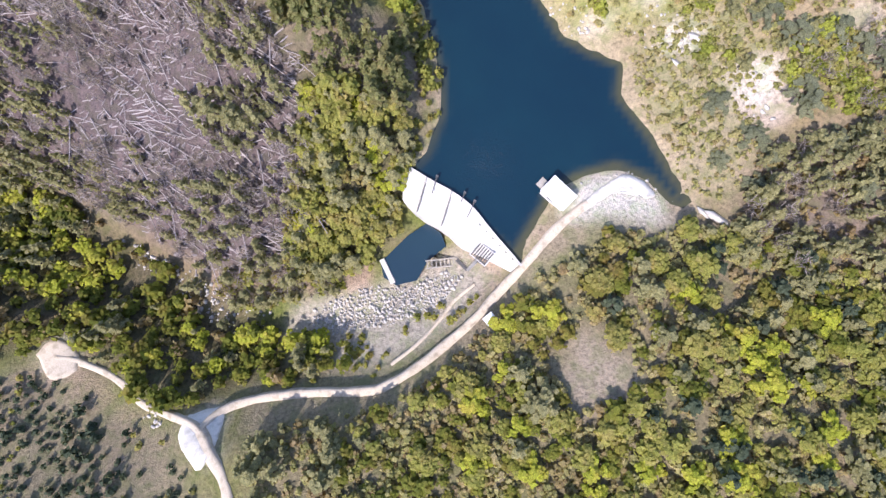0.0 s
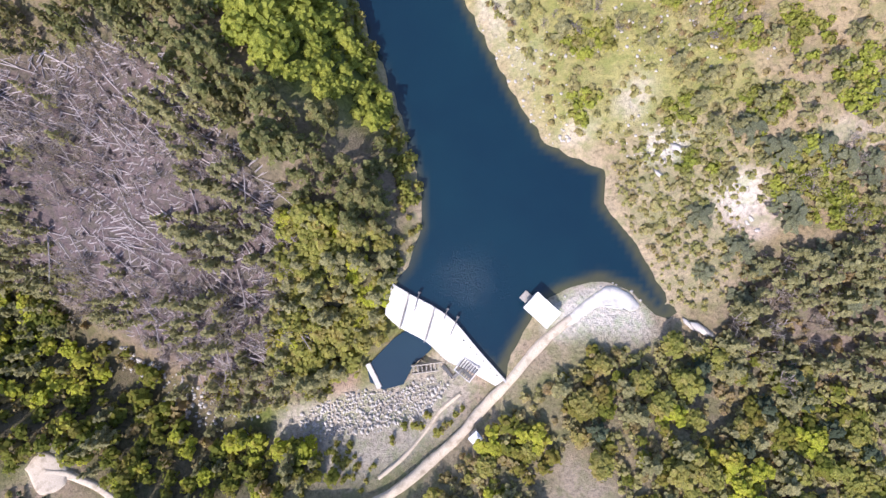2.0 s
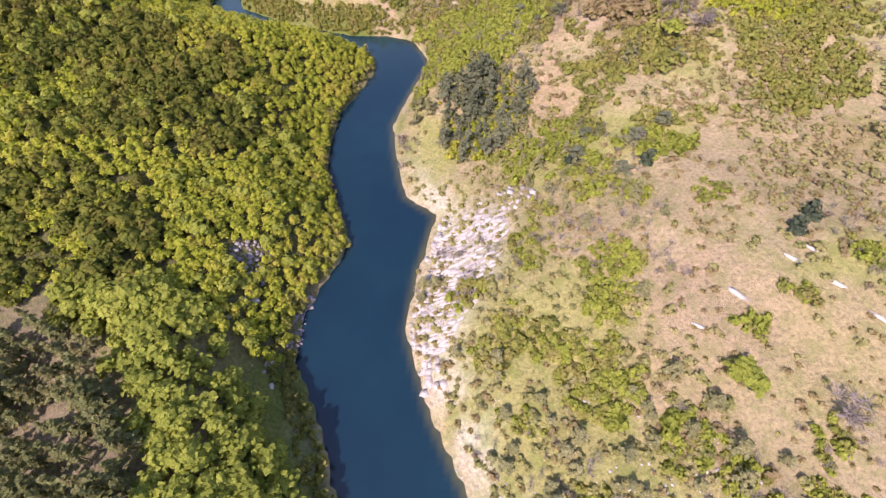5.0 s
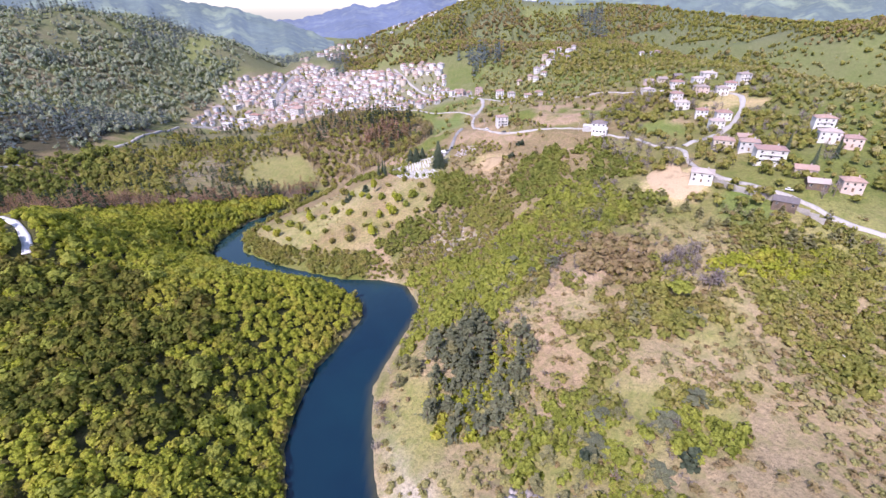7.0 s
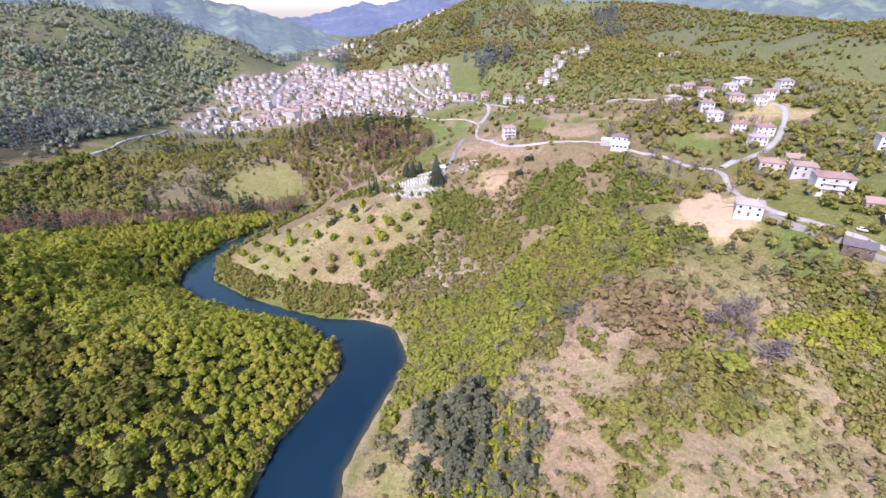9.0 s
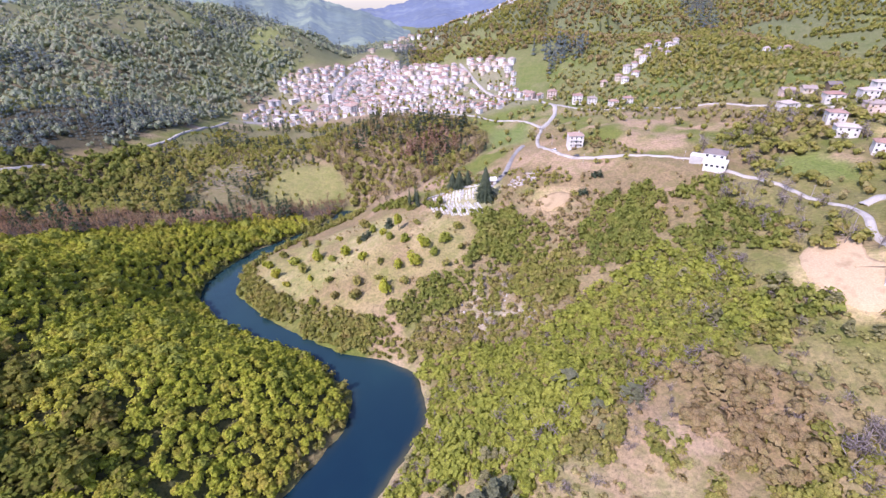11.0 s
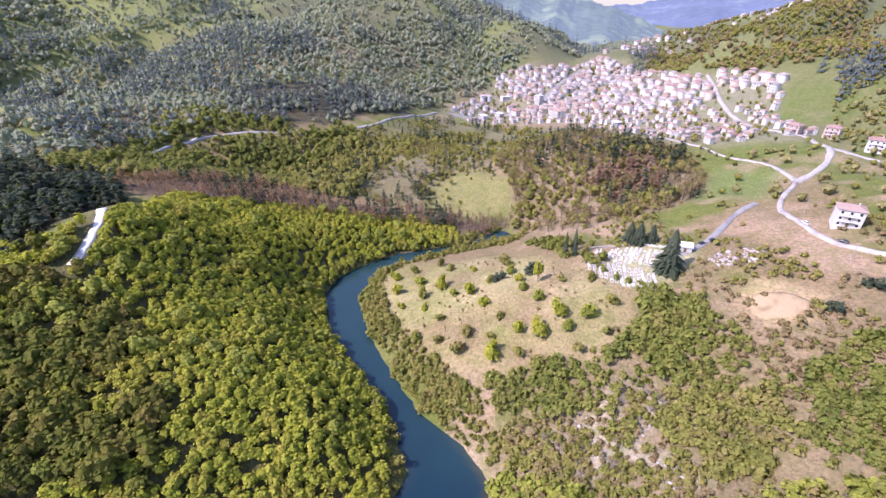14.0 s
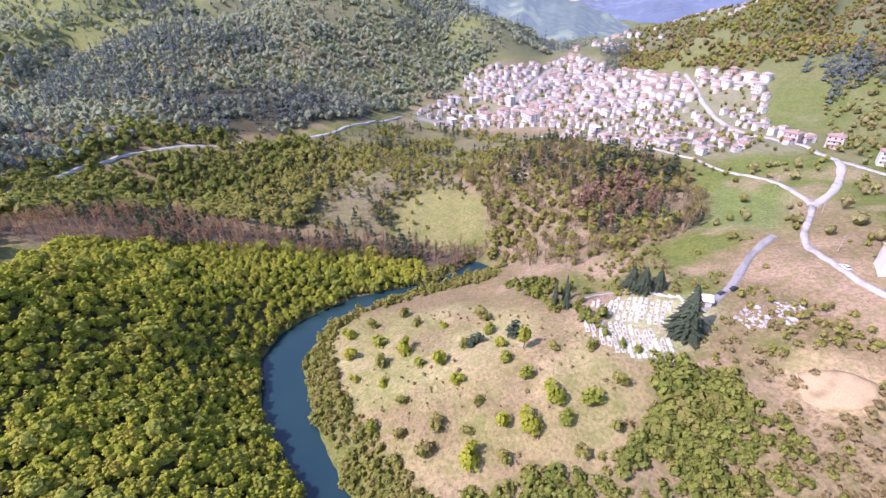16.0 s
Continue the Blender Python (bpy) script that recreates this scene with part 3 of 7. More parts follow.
LEAF_DARK = foliage("spruce_needles", (0.05, 0.072, 0.05), (0.085, 0.112, 0.072), (0.125, 0.148, 0.09))
LEAF_BUSH = foliage("shrub_leaves", (0.16, 0.18, 0.049), (0.26, 0.275, 0.064), (0.35, 0.335, 0.09), (0.32, 0.24, 0.109))
LEAF_PALE = foliage("pale_scrub_leaves", (0.21, 0.22, 0.084), (0.31, 0.31, 0.114), (0.41, 0.37, 0.168), (0.37, 0.29, 0.168))
LEAF_BROWN = foliage("budding_brown_scrub", (0.23, 0.17, 0.096), (0.33, 0.245, 0.132), (0.28, 0.25, 0.096), (0.40, 0.31, 0.184))
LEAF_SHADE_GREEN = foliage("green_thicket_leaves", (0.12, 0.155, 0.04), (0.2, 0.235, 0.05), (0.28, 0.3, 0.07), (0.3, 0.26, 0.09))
LEAF_JUNIPER = foliage("juniper_needles", (0.13, 0.145, 0.095), (0.2, 0.215, 0.135), (0.28, 0.285, 0.175))
LEAF_GREY = foliage("bare_twigs", (0.20, 0.165, 0.165), (0.31, 0.265, 0.265), (0.40, 0.355, 0.35))
LEAF_RUST = foliage("dead_brown_needles", (0.27, 0.16, 0.115), (0.40, 0.25, 0.185), (0.34, 0.255, 0.19))
LEAF_PINE = foliage("shaded_pine_needles", (0.10, 0.115, 0.045), (0.17, 0.185, 0.075), (0.245, 0.25, 0.105), (0.26, 0.20, 0.098))
# far spruces: blue haze of distance painted into the needle colour
LEAF_HAZED_SPRUCE = foliage("hazed_spruce_needles", (0.085, 0.115, 0.125), (0.13, 0.165, 0.17), (0.18, 0.215, 0.205))
BARK = plain("bark", (0.11, 0.085, 0.065), (0.2, 0.165, 0.14), 3.0, 0.95)
DEADWOOD = plain("weathered_trunk", (0.26, 0.225, 0.22), (0.46, 0.41, 0.40), 2.0, 0.9)


def tube(points, radii, sides=5):
    """Quads of a tapering stem through the points."""
    co, quads = [], []
    for (x, y, z), r in zip(points, radii):
        co += [(x + r * math.cos(math.tau * k / sides), y + r * math.sin(math.tau * k / sides), z) for k in range(sides)]
    for i in range(len(points) - 1):
        for k in range(sides):
            n = (k + 1) % sides
            quads.append((i * sides + k, i * sides + n, (i + 1) * sides + n, (i + 1) * sides + k))
    return np.array(co, float), np.array(quads)


def leaf_cards(rng, centres, normals, size, droop=0.0, lift=0.8):
    """Small bent leaf clumps: each is a folded pair of quads, facing roughly outwards."""
    n = len(centres)
    nrm = normals + rng.normal(0, 0.42, (n, 3)) + (0, 0, lift)
    nrm /= np.linalg.norm(nrm, axis=1)[:, None] + 1e-9
    side = np.cross(nrm, rng.normal(0, 1, (n, 3)))
    side /= np.linalg.norm(side, axis=1)[:, None] + 1e-9
    up = np.cross(nrm, side)
    up[:, 2] -= droop
    s = size * rng.uniform(0.6, 1.35, (n, 1))
    fold = nrm * s * rng.uniform(0.15, 0.5, (n, 1))
    co = np.stack([centres - side * s - fold, centres - up * s * 0.8, centres + side * s - fold * 0.6, centres + up * s * 0.9], 1).reshape(-1, 3)
    return co, np.arange(4 * n).reshape(n, 4)


def ball(rng, rings=4, sides=7, rough=0.18):
    """A lumpy closed core, unit size."""
    co, quads = [], []
    for i in range(rings + 1):
        a = math.pi * i / rings
        for k in range(sides):
            r = 1 + rng.uniform(-rough, rough)
            co.append((r * math.sin(a) * math.cos(math.tau * k / sides), r * math.sin(a) * math.sin(math.tau * k / sides), r * math.cos(a)))
    for i in range(rings):
        for k in range(sides):
            n = (k + 1) % sides
            quads.append((i * sides + k, (i + 1) * sides + k, (i + 1) * sides + n, i * sides + n))
    return np.array(co), np.array(quads)


def merge(*pieces):
    """Joins (points, quads, material index) pieces."""
    co, quads, which, base = [], [], [], 0
    for c, q, w in pieces:
        co.append(c)
        quads.append(q + base)
        which.append(np.full(len(q), w))
        base += len(c)
    return np.concatenate(co), np.concatenate(quads), np.concatenate(which)


def lobes_on(rng, n, flat):
    p = rng.normal(0, 1, (n, 3))
    p /= np.linalg.norm(p, axis=1)[:, None]
    p[:, 2] = np.abs(p[:, 2]) * 1.1 - 0.35
    p *= rng.uniform(0.45, 0.75, (n, 1))
    p[:, 2] *= flat
    return p


def broadleaf(seed, cards=110, lobes=7, size=0.2):
    """Crown radius 1 round the middle of the trunk, 2 high: trunk with limbs, and a crown of lobes. Trunk pieces first, crown after."""
    rng = np.random.default_rng(seed)
    stem = [tube([(0, 0, -0.3), (0.03, 0.02, 0.5), (0.05, -0.03, 1.2)], (0.09, 0.065, 0.035))]
    mids = lobes_on(rng, lobes, 0.85) + (0, 0, 1.15)
    for p in mids[:3]:
        stem.append(tube([(0.03, 0, 0.55), (p[0] * 0.5, p[1] * 0.5, 0.8), tuple(p)], (0.04, 0.03, 0.012), 3))
    crown = []
    each = cards // lobes
    for p in mids:
        r = rng.uniform(0.36, 0.52)
        c, q = ball(rng, 3, 5, 0.25)
        crown.append((c * r * (0.86, 0.86, 0.75) + p, q, 1))
        d = rng.normal(0, 1, (each, 3))
        d[:, 2] = np.abs(d[:, 2]) * 0.9 - 0.15
        d /= np.linalg.norm(d, axis=1)[:, None]
        c, q = leaf_cards(rng, p + d * r * rng.uniform(0.85, 1.15, (each, 1)), d, size)
        crown.append((c, q, 1))
    return merge(*[(c, q, 0) for c, q in stem]), merge(*crown)


def pine(seed, cards=120, tiers=6, size=0.24, slim=1.05):
    """A pine, 3.2 high with a crown radius of about 1: bare stem below, ragged tiers above."""
    rng = np.random.default_rng(seed)
    stem = [tube([(0, 0, -0.3), (0.02, 0.02, 1.6), (0, 0, 3.1)], (0.075, 0.055, 0.015))]
    crown = []
    for i in range(tiers):
        z = 1.0 + 2.05 * i / (tiers - 1)
        r = slim * (0.95 - 0.75 * (i / (tiers - 1)) ** 1.3) * rng.uniform(0.8, 1.15)
        for k in range(max(3, 6 - i)):
            a = rng.uniform(0, math.tau)
            tip = (r * math.cos(a), r * math.sin(a), z - 0.12 + rng.uniform(-0.1, 0.15))
            if i < 2:
                stem.append(tube([(0, 0, z), (tip[0] * 0.9, tip[1] * 0.9, tip[2])], (0.022, 0.008), 3))
            n = max(3, cards // (tiers * 4))
            s = rng.uniform(0.35, 1.05, (n, 1))
            c = np.array([[0, 0, z]]) * (1 - s) + np.array([tip]) * s + rng.normal(0, 0.1, (n, 3)) * (1, 1, 0.6)
            nrm = np.tile([math.cos(a) * 0.4, math.sin(a) * 0.4, 1.0], (n, 1))
            c, q = leaf_cards(rng, c, nrm, size, 0.15)
            crown.append((c, q, 1))
    return merge(*[(c, q, 0) for c, q in stem]), merge(*crown)


def spruce(seed, tiers=9, around=9):
    """A spruce or fir, 3.4 high, crown radius 0.9 at the foot: drooping skirts of ragged boughs."""
    rng = np.random.default_rng(seed)
    stem = [tube([(0, 0, -0.3), (0, 0, 3.3)], (0.07, 0.01))]
    crown = []
    for i in range(tiers):
        z = 0.35 + 2.95 * (i / (tiers - 1)) ** 0.9
        r = 0.92 * (1 - i / tiers) + 0.05
        co, quads = [], []
        for k in range(around):
            a = math.tau * (k + rng.uniform(-0.3, 0.3)) / around
            rr, w = r * rng.uniform(0.72, 1.12), 0.55 * math.pi / around * r + 0.05
            ux, uy = math.cos(a), math.sin(a)
            co += [(0, 0, z + 0.3), (ux * rr * 0.6 - uy * w, uy * rr * 0.6 + ux * w, z - 0.02), (ux * rr, uy * rr, z - 0.2 * r - 0.05), (ux * rr * 0.6 + uy * w, uy * rr * 0.6 - ux * w, z - 0.02)]
            quads.append((4 * k, 4 * k + 1, 4 * k + 2, 4 * k + 3))
        crown.append((np.array(co), np.array(quads), 1))
    return merge(*[(c, q, 0) for c, q in stem]), merge(*crown)


def shrub(seed, cards=30, size=0.3, lobes=2):
    """A low uneven shrub, radius about 1 and 1.2 high."""
    rng = np.random.default_rng(seed)
    stem = [tube([(0, 0, -0.4), (0.1, 0.05, 0.4)], (0.08, 0.04), 3)]
    mids = rng.uniform(-0.5, 0.5, (lobes, 3)) * (1, 1, 0.5) + (0, 0, 0.5)
    crown = []
    for p in mids:
        r = rng.uniform(0.5, 0.72)
        c, q = ball(rng, 2, 5, 0.3)
        crown.append((c * r * (0.85, 0.85, 0.7) + p, q, 1))
        n = cards // lobes
        d = rng.normal(0, 1, (n, 3))
        d[:, 2] = np.abs(d[:, 2]) - 0.25
        d /= np.linalg.norm(d, axis=1)[:, None]
        c, q = leaf_cards(rng, p + d * r * rng.uniform(0.8, 1.15, (n, 1)), d, size)
        crown.append((c, q, 1))
    tall = np.array((1.15, 1.15, 1.45))
    return merge(*[(c * tall, q, 0) for c, q in stem]), merge(*[(c * tall, q, w) for c, q, w in crown])


def young_oak(seed, cards=60, size=0.26):
    """A close-grown crown, radius 1 and 2.1 high: short stem, uneven core, and leaf clumps all over it."""
    rng = np.random.default_rng(seed)
    c, q = ball(rng, 3, 6, 0.3)
    lean = rng.normal(0, 0.12, 3) * (1, 1, 0)
    core = c * (0.74, 0.74, 0.72) + (0, 0, 1.2) + lean
    d = rng.normal(0, 1, (cards, 3))
    d[:, 2] = np.abs(d[:, 2]) * 1.1 - 0.45
    d /= np.linalg.norm(d, axis=1)[:, None]
    lump = 0.78 + 0.3 * np.sin(d[:, 0] * 4 + seed) * np.sin(d[:, 1] * 5 + 2 * seed) + rng.uniform(-0.1, 0.16, cards)
    k, kq = leaf_cards(rng, d * lump[:, None] * (1, 1, 0.95) + (0, 0, 1.2) + lean, d, size, 0.0, 1.3)
    stem, sq = tube([(0, 0, -0.4), (0.02, 0.02, 0.9)], (0.08, 0.05), 4)
    return merge((stem, sq, 0), (core, q, 1), (k, kq, 1))


def clump(seed, cards=9, rings=3):
    """A crown far off: one lumpy core with a few leaf clumps, radius 1 and 2 high."""
    rng = np.random.default_rng(seed)
    c, q = ball(rng, rings, 4, 0.3)
    d = rng.normal(0, 1, (cards, 3))
    d[:, 2] = np.abs(d[:, 2])
    d /= np.linalg.norm(d, axis=1)[:, None]
    k, kq = leaf_cards(rng, d * rng.uniform(0.7, 1.0, (cards, 1)) * (1, 1, 0.9) + (0, 0, 1), d, 0.36)
    return merge((c * (0.74, 0.74, 0.85) + (0, 0, 1), q, 1), (k, kq, 1))


def bare_tree(seed, twigs=46):
    """A leafless tree, 2.4 high: stem, limbs and a haze of twigs."""
    rng = np.random.default_rng(seed)
    stem = [tube([(0, 0, -0.3), (0.05, 0.02, 1.1), (0, 0.05, 2.0)], (0.07, 0.045, 0.012), 4)]
    crown = []
    for i in range(9):
        a, z = rng.uniform(0, math.tau), rng.uniform(0.6, 1.6)
        tip = np.array([math.cos(a) * 0.7, math.sin(a) * 0.7, z + rng.uniform(0.35, 0.7)])
        stem.append(tube([(0, 0, z), tuple(tip)], (0.025, 0.008), 3))
        n = twigs // 9
        s = rng.uniform(0.3, 1.1, (n, 1))
        c = np.array([[0, 0, z]]) * (1 - s) + tip * s
        far = c + rng.normal(0, 0.3, (n, 3)) + (0, 0, 0.12)
        wide = np.cross(far - c, rng.normal(0, 1, (n, 3)))
        wide *= 0.03 / (np.linalg.norm(wide, axis=1)[:, None] + 1e-9)
        co = np.stack([c - wide, c + wide, far + wide, far - wide], 1).reshape(-1, 3)
        crown.append((co, np.arange(4 * n).reshape(n, 4), 1))
    return merge(*[(c, q, 0) for c, q in stem]), merge(*crown)


def log(seed):
    """A fallen trunk of unit length with a few broken stubs."""
    rng = np.random.default_rng(seed)
    c, q = tube([(0, 0, 0), (0.02, 0, 0.5), (0, 0, 1)], (0.017, 0.013, 0.006), 4)
    pieces = [(c, q, 0)]
    for i in range(2):
        z, a = rng.uniform(0.45, 0.95), rng.uniform(0, math.tau)
        s, sq = tube([(0, 0, z), (0.09 * math.cos(a), 0.09 * math.sin(a), z + 0.05)], (0.006, 0.003), 3)
        pieces.append((s, sq, 0))
    co, quads, which = merge(*pieces)
    return co[:, [2, 0, 1]], quads, which


def whole(pair):
    (c1, q1, w1), (c2, q2, w2) = pair
    return np.concatenate([c1, c2]), np.concatenate([q1, q2 + len(c1)]), np.concatenate([w1, w2])


FOREST_RNG = np.random.default_rng(11)


def scatter(name, forms, x, y, radius, tall, mats, label, category, z=None, turns=None):
    """One object of kind stuff out of many small plants."""
    rng = FOREST_RNG
    n = len(x)
    z = ground_at(x, y) if z is None else z
    turn = rng.uniform(0, math.tau, n) if turns is None else turns
    pick = rng.integers(0, len(forms), n)
    co_all, q_all, w_all, base = [], [], [], 0
    for i, (co, quads, which) in enumerate(forms):
        at = np.nonzero(pick == i)[0]
        if not len(at):
            continue
        c, s = np.cos(turn[at])[:, None], np.sin(turn[at])[:, None]
        px = (co[:, 0] * c - co[:, 1] * s) * radius[at][:, None] + x[at][:, None]
        py = (co[:, 0] * s + co[:, 1] * c) * radius[at][:, None] + y[at][:, None]
        pz = co[:, 2] * tall[at][:, None] + z[at][:, None]
        co_all.append(np.stack([px, py, pz], -1).reshape(-1, 3))
        q_all.append((quads[None] + (np.arange(len(at)) * len(co))[:, None, None]).reshape(-1, 4) + base)
        w_all.append(np.tile(which, len(at)))
        base += len(at) * len(co)
    me = mesh_of(name, np.concatenate(co_all), np.concatenate(q_all), 4, mats, np.concatenate(w_all))
    return tagged(new(name, me), label, category, kind="stuff")


def spread(outline, gap, seed, keep=None, jitter=0.62, pad=0.0):
    """Uneven rows of places inside an outline. keep(x, y): 0 to 1, the share that stays."""
    rng = np.random.default_rng(seed)
    o = np.array(outline, float)
    gx, gy = np.meshgrid(np.arange(o[:, 0].min(), o[:, 0].max(), gap), np.arange(o[:, 1].min(), o[:, 1].max(), gap * 0.87))
    gx = gx + (np.arange(gx.shape[0]) % 2)[:, None] * gap / 2
    x, y = gx.ravel() + rng.uniform(-jitter, jitter, gx.size) * gap, gy.ravel() + rng.uniform(-jitter, jitter, gx.size) * gap
    ok = inside(x, y, o)
    if keep is not None:
        ok &= rng.uniform(0, 1, x.size) < keep(x, y)
    x, y = x[ok], y[ok]
    return x, y, rng


ROADS = {}


def clear(x, y, gap=2.2):
    """Away from water, roads and buildings."""
    ok = shore_distance(x, y) > 0.3
    for line, wide in ROADS.values():
        ok &= segment_distance(x, y, line)[0] > wide / 2 + gap * 0.8
    ok &= segment_distance(x, y, BROOK[:6])[0] > 1.9
    for cx, cy, r in KEEP_FREE:
        ok &= np.hypot(x - cx, y - cy) > r
    return ok


# ---- roads and tracks ----
CONCRETE = plain("pale_concrete", (0.62, 0.60, 0.57), (0.74, 0.72, 0.69), 0.8, 0.85, bump=0.15)
GRAVEL = plain("sandy_gravel", (0.42, 0.35, 0.26), (0.60, 0.52, 0.42), 1.4, 0.95, bump=0.6, distance=0.12)
TARMAC = plain("worn_asphalt", (0.22, 0.21, 0.20), (0.30, 0.29, 0.28), 0.7, 0.9, bump=0.2)
PALE_ROAD = plain("pale_worn_road", (0.34, 0.32, 0.29), (0.45, 0.425, 0.39), 0.7, 0.9, bump=0.2)
ROADS.update({
    "dam_track": ([(-57, -45), (-53.5, -41), (-46, -38.2), (-38, -36.6), (-30, -35.4), (-17.3, -34.1), (-11.8, -32.1), (-2.5, -25.7), (6.8, -17.3), (14.8, -8.2), (19.5, -2.5),
                   (24.3, 3.6), (28.8, 8.4), (33.8, 12.6)], 1.95),
    "south_track": ([(-57, -45), (-52.4, -49), (-48.4, -53), (-46, -58), (-45, -70), (-46, -88)], 2.5),
    "west_track": ([(-57, -45), (-62, -43), (-74.6, -41), (-84, -35.5), (-96, -31.6), (-102, -31)], 1.7),
    "hill_road": ([(-119, 216), (-123, 221.5), (-131, 228), (-142, 232)], 2.4),
    "valley_road": ([(-160, 150), (-215, 230), (-248, 267), (-278, 298), (-284, 340), (-268, 385), (-256, 405), (-248, 446), (-262, 519), (-268, 545)], 2.4),
    "hamlet_road": ([(175, 205), (147, 231), (141, 237), (130, 249.5), (117, 263), (114.5, 282), (116.5, 296), (108.7, 319), (100, 334), (87, 350), (68, 357), (53, 359.5), (40, 364), (30.5, 379),
                     (27, 393), (29, 419), (25, 432), (14, 450), (-9, 465), (-44, 482), (-86, 521), (-130, 548)], 1.6),
    "village_street": ([(29, 419), (35.6, 441), (36.5, 471), (24, 500), (0, 540), (-30, 600), (-60, 680)], 2.4),
    "upper_street": ([(36.5, 471), (60, 460), (100, 440), (140, 405), (165, 380), (176, 360), (150, 320), (120, 300)], 2.4),
    "river_street": ([(-262, 560), (-228, 590), (-206, 640), (-214, 700), (-222, 780)], 6.0),
    "foot_track": ([(-12, -28), (-7, -24), (-3, -20), (1, -15), (3, -12), (8, -7.5)], 0.8),
    "cemetery_road": ([(6, 345), (9.5, 350), (13.2, 362), (15.5, 378), (20, 392)], 2.0),
})
KEEP_FREE = [(-57, -45, 7), (-101, -31, 6), (26, 14, 6), (11, -15, 3), (6, 6, 9), (-4, 13, 8), (-4, -1, 9), (-14, -4, 6), (-2, 340, 12), (8, 349, 6), (33, -25, 8), (103, 268, 9),
             (41, 16, 9), (-4, 348, 5), (-43, 132, 3.6), (-28, 120, 2.5), (170, 352, 10), (125, 335, 11), (-15, 343, 6), (35, 332, 5)]


def resample(line, step=1.5):
    """A smooth line through the corners, in even steps."""
    p = np.array(line, float)
    out = []
    for i in range(len(p) - 1):
        a, b, c, d = p[max(i - 1, 0)], p[i], p[i + 1], p[min(i + 2, len(p) - 1)]
        for s in np.arange(0, 1, step / max(np.linalg.norm(c - b), step)):
            out.append(0.5 * (2 * b + (c - a) * s + (2 * a - 5 * b + 4 * c - d) * s ** 2 + (3 * b - a - 3 * c + d) * s ** 3))
    out.append(p[-1])
    return np.array(out)


def road(name, mat, label, lift=0.22):
    line, wide = ROADS[name]
    p = resample(line)
    t = np.gradient(p, axis=0)
    t /= np.linalg.norm(t, axis=1)[:, None] + 1e-9
    n = np.stack([-t[:, 1], t[:, 0]], 1)
    wobble = 1 + 0.09 * np.sin(np.arange(len(p)) * 0.45) + 0.07 * np.sin(np.arange(len(p)) * 1.13)
    z = ground_at(p[:, 0], p[:, 1])
    z = np.maximum(z, np.maximum(ground_at(*(p + n * wide * 0.4).T), ground_at(*(p - n * wide * 0.4).T))) + lift
    rows = []
    for s, drop in ((-0.62, -1.4), (-0.5, -0.06), (-0.18, 0.0), (0.0, 0.05), (0.18, 0.0), (0.5, -0.06), (0.62, -1.4)):
        rows.append(np.stack([p[:, 0] + n[:, 0] * wide * s * wobble, p[:, 1] + n[:, 1] * wide * s * wobble, z + drop], 1))
    co = np.stack(rows, 1).reshape(-1, 3)
    k = len(rows)
    i = (np.arange(len(p) - 1)[:, None] * k + np.arange(k - 1)[None]).ravel()
    return tagged(new("road", mesh_of("road", co, np.stack([i + 1, i, i + k, i + k + 1], -1), 4, [mat], flat=False)), label, "road", kind="structure")


road("dam_track", GRAVEL, "sandy gravel track that runs past the dam")
road("south_track", GRAVEL, "pale gravel track leading off a junction")
road("west_track", GRAVEL, "dusty gravel track to a lay-by")
road("hill_road", CONCRETE, "bright concrete road over a wooded spur")
road("valley_road", PALE_ROAD, "pale asphalt road along the valley side", 0.3)
road("hamlet_road", PALE_ROAD, "worn asphalt road winding past a hamlet", 0.4)
road("village_street", PALE_ROAD, "pale village street between houses", 0.5)
road("upper_street", PALE_ROAD, "narrow lane between upland fields", 0.4)
road("river_street", TARMAC, "grey street at the edge of the village", 0.5)
road("foot_track", GRAVEL, "faint old track below the dam road", 0.12)
road("cemetery_road", TARMAC, "grey asphalt lane to a cemetery", 0.3)


def pad(name, outline, mat, label, category, lift=0.25):
    """A flat, uneven-edged patch of made ground."""
    p = resample(outline + outline[:1], 1.2)[:-1]
    p = p + np.stack([np.sin(np.arange(len(p)) * 1.7), np.cos(np.arange(len(p)) * 2.3)], 1) * 0.1
    mid = p.mean(0)
    rings = [np.concatenate([(mid + (p - mid) * s), (ground_at(*(mid + (p - mid) * s).T) + lift - (0.8 if s > 1 else 0))[:, None]], 1) for s in (1.04, 1.0, 0.8, 0.6, 0.4, 0.2, 0.02)]
    n = len(p)
    i, k = np.arange(6)[:, None] * n, np.arange(n)[None]
    quads = np.stack([(i + k), (i + (k + 1) % n), (i + n + (k + 1) % n), (i + n + k)], -1).reshape(-1, 4)
    return tagged(new(name, mesh_of(name, np.concatenate(rings), quads, 4, [mat], flat=False)), label, category, kind="structure")


BLEACHED = plain("bleached_gravel", (0.58, 0.54, 0.47), (0.76, 0.72, 0.66), 1.4, 0.95, bump=0.5, distance=0.1)
pad("pavement", [(-61, -42), (-54, -40.5), (-52, -46), (-54, -52), (-58, -50), (-62, -46)], BLEACHED, "bleached gravel junction of three tracks", "lay-by", 0.35)
pad("pavement", [(-107, -30), (-103, -26), (-97, -29), (-96, -34), (-102, -36)], GRAVEL, "pale gravel lay-by at a track's end", "lay-by", 0.35)
pad("pavement", [(30.5, 10.5), (34.5, 14.5), (38.5, 17.5), (43, 20), (47.5, 18.5), (50, 15.5), (48, 14.2), (43.5, 15.6), (39, 14.6), (34, 11.4)], BLEACHED, "bleached gravel turning place on a spit", "turning place", 0.3)


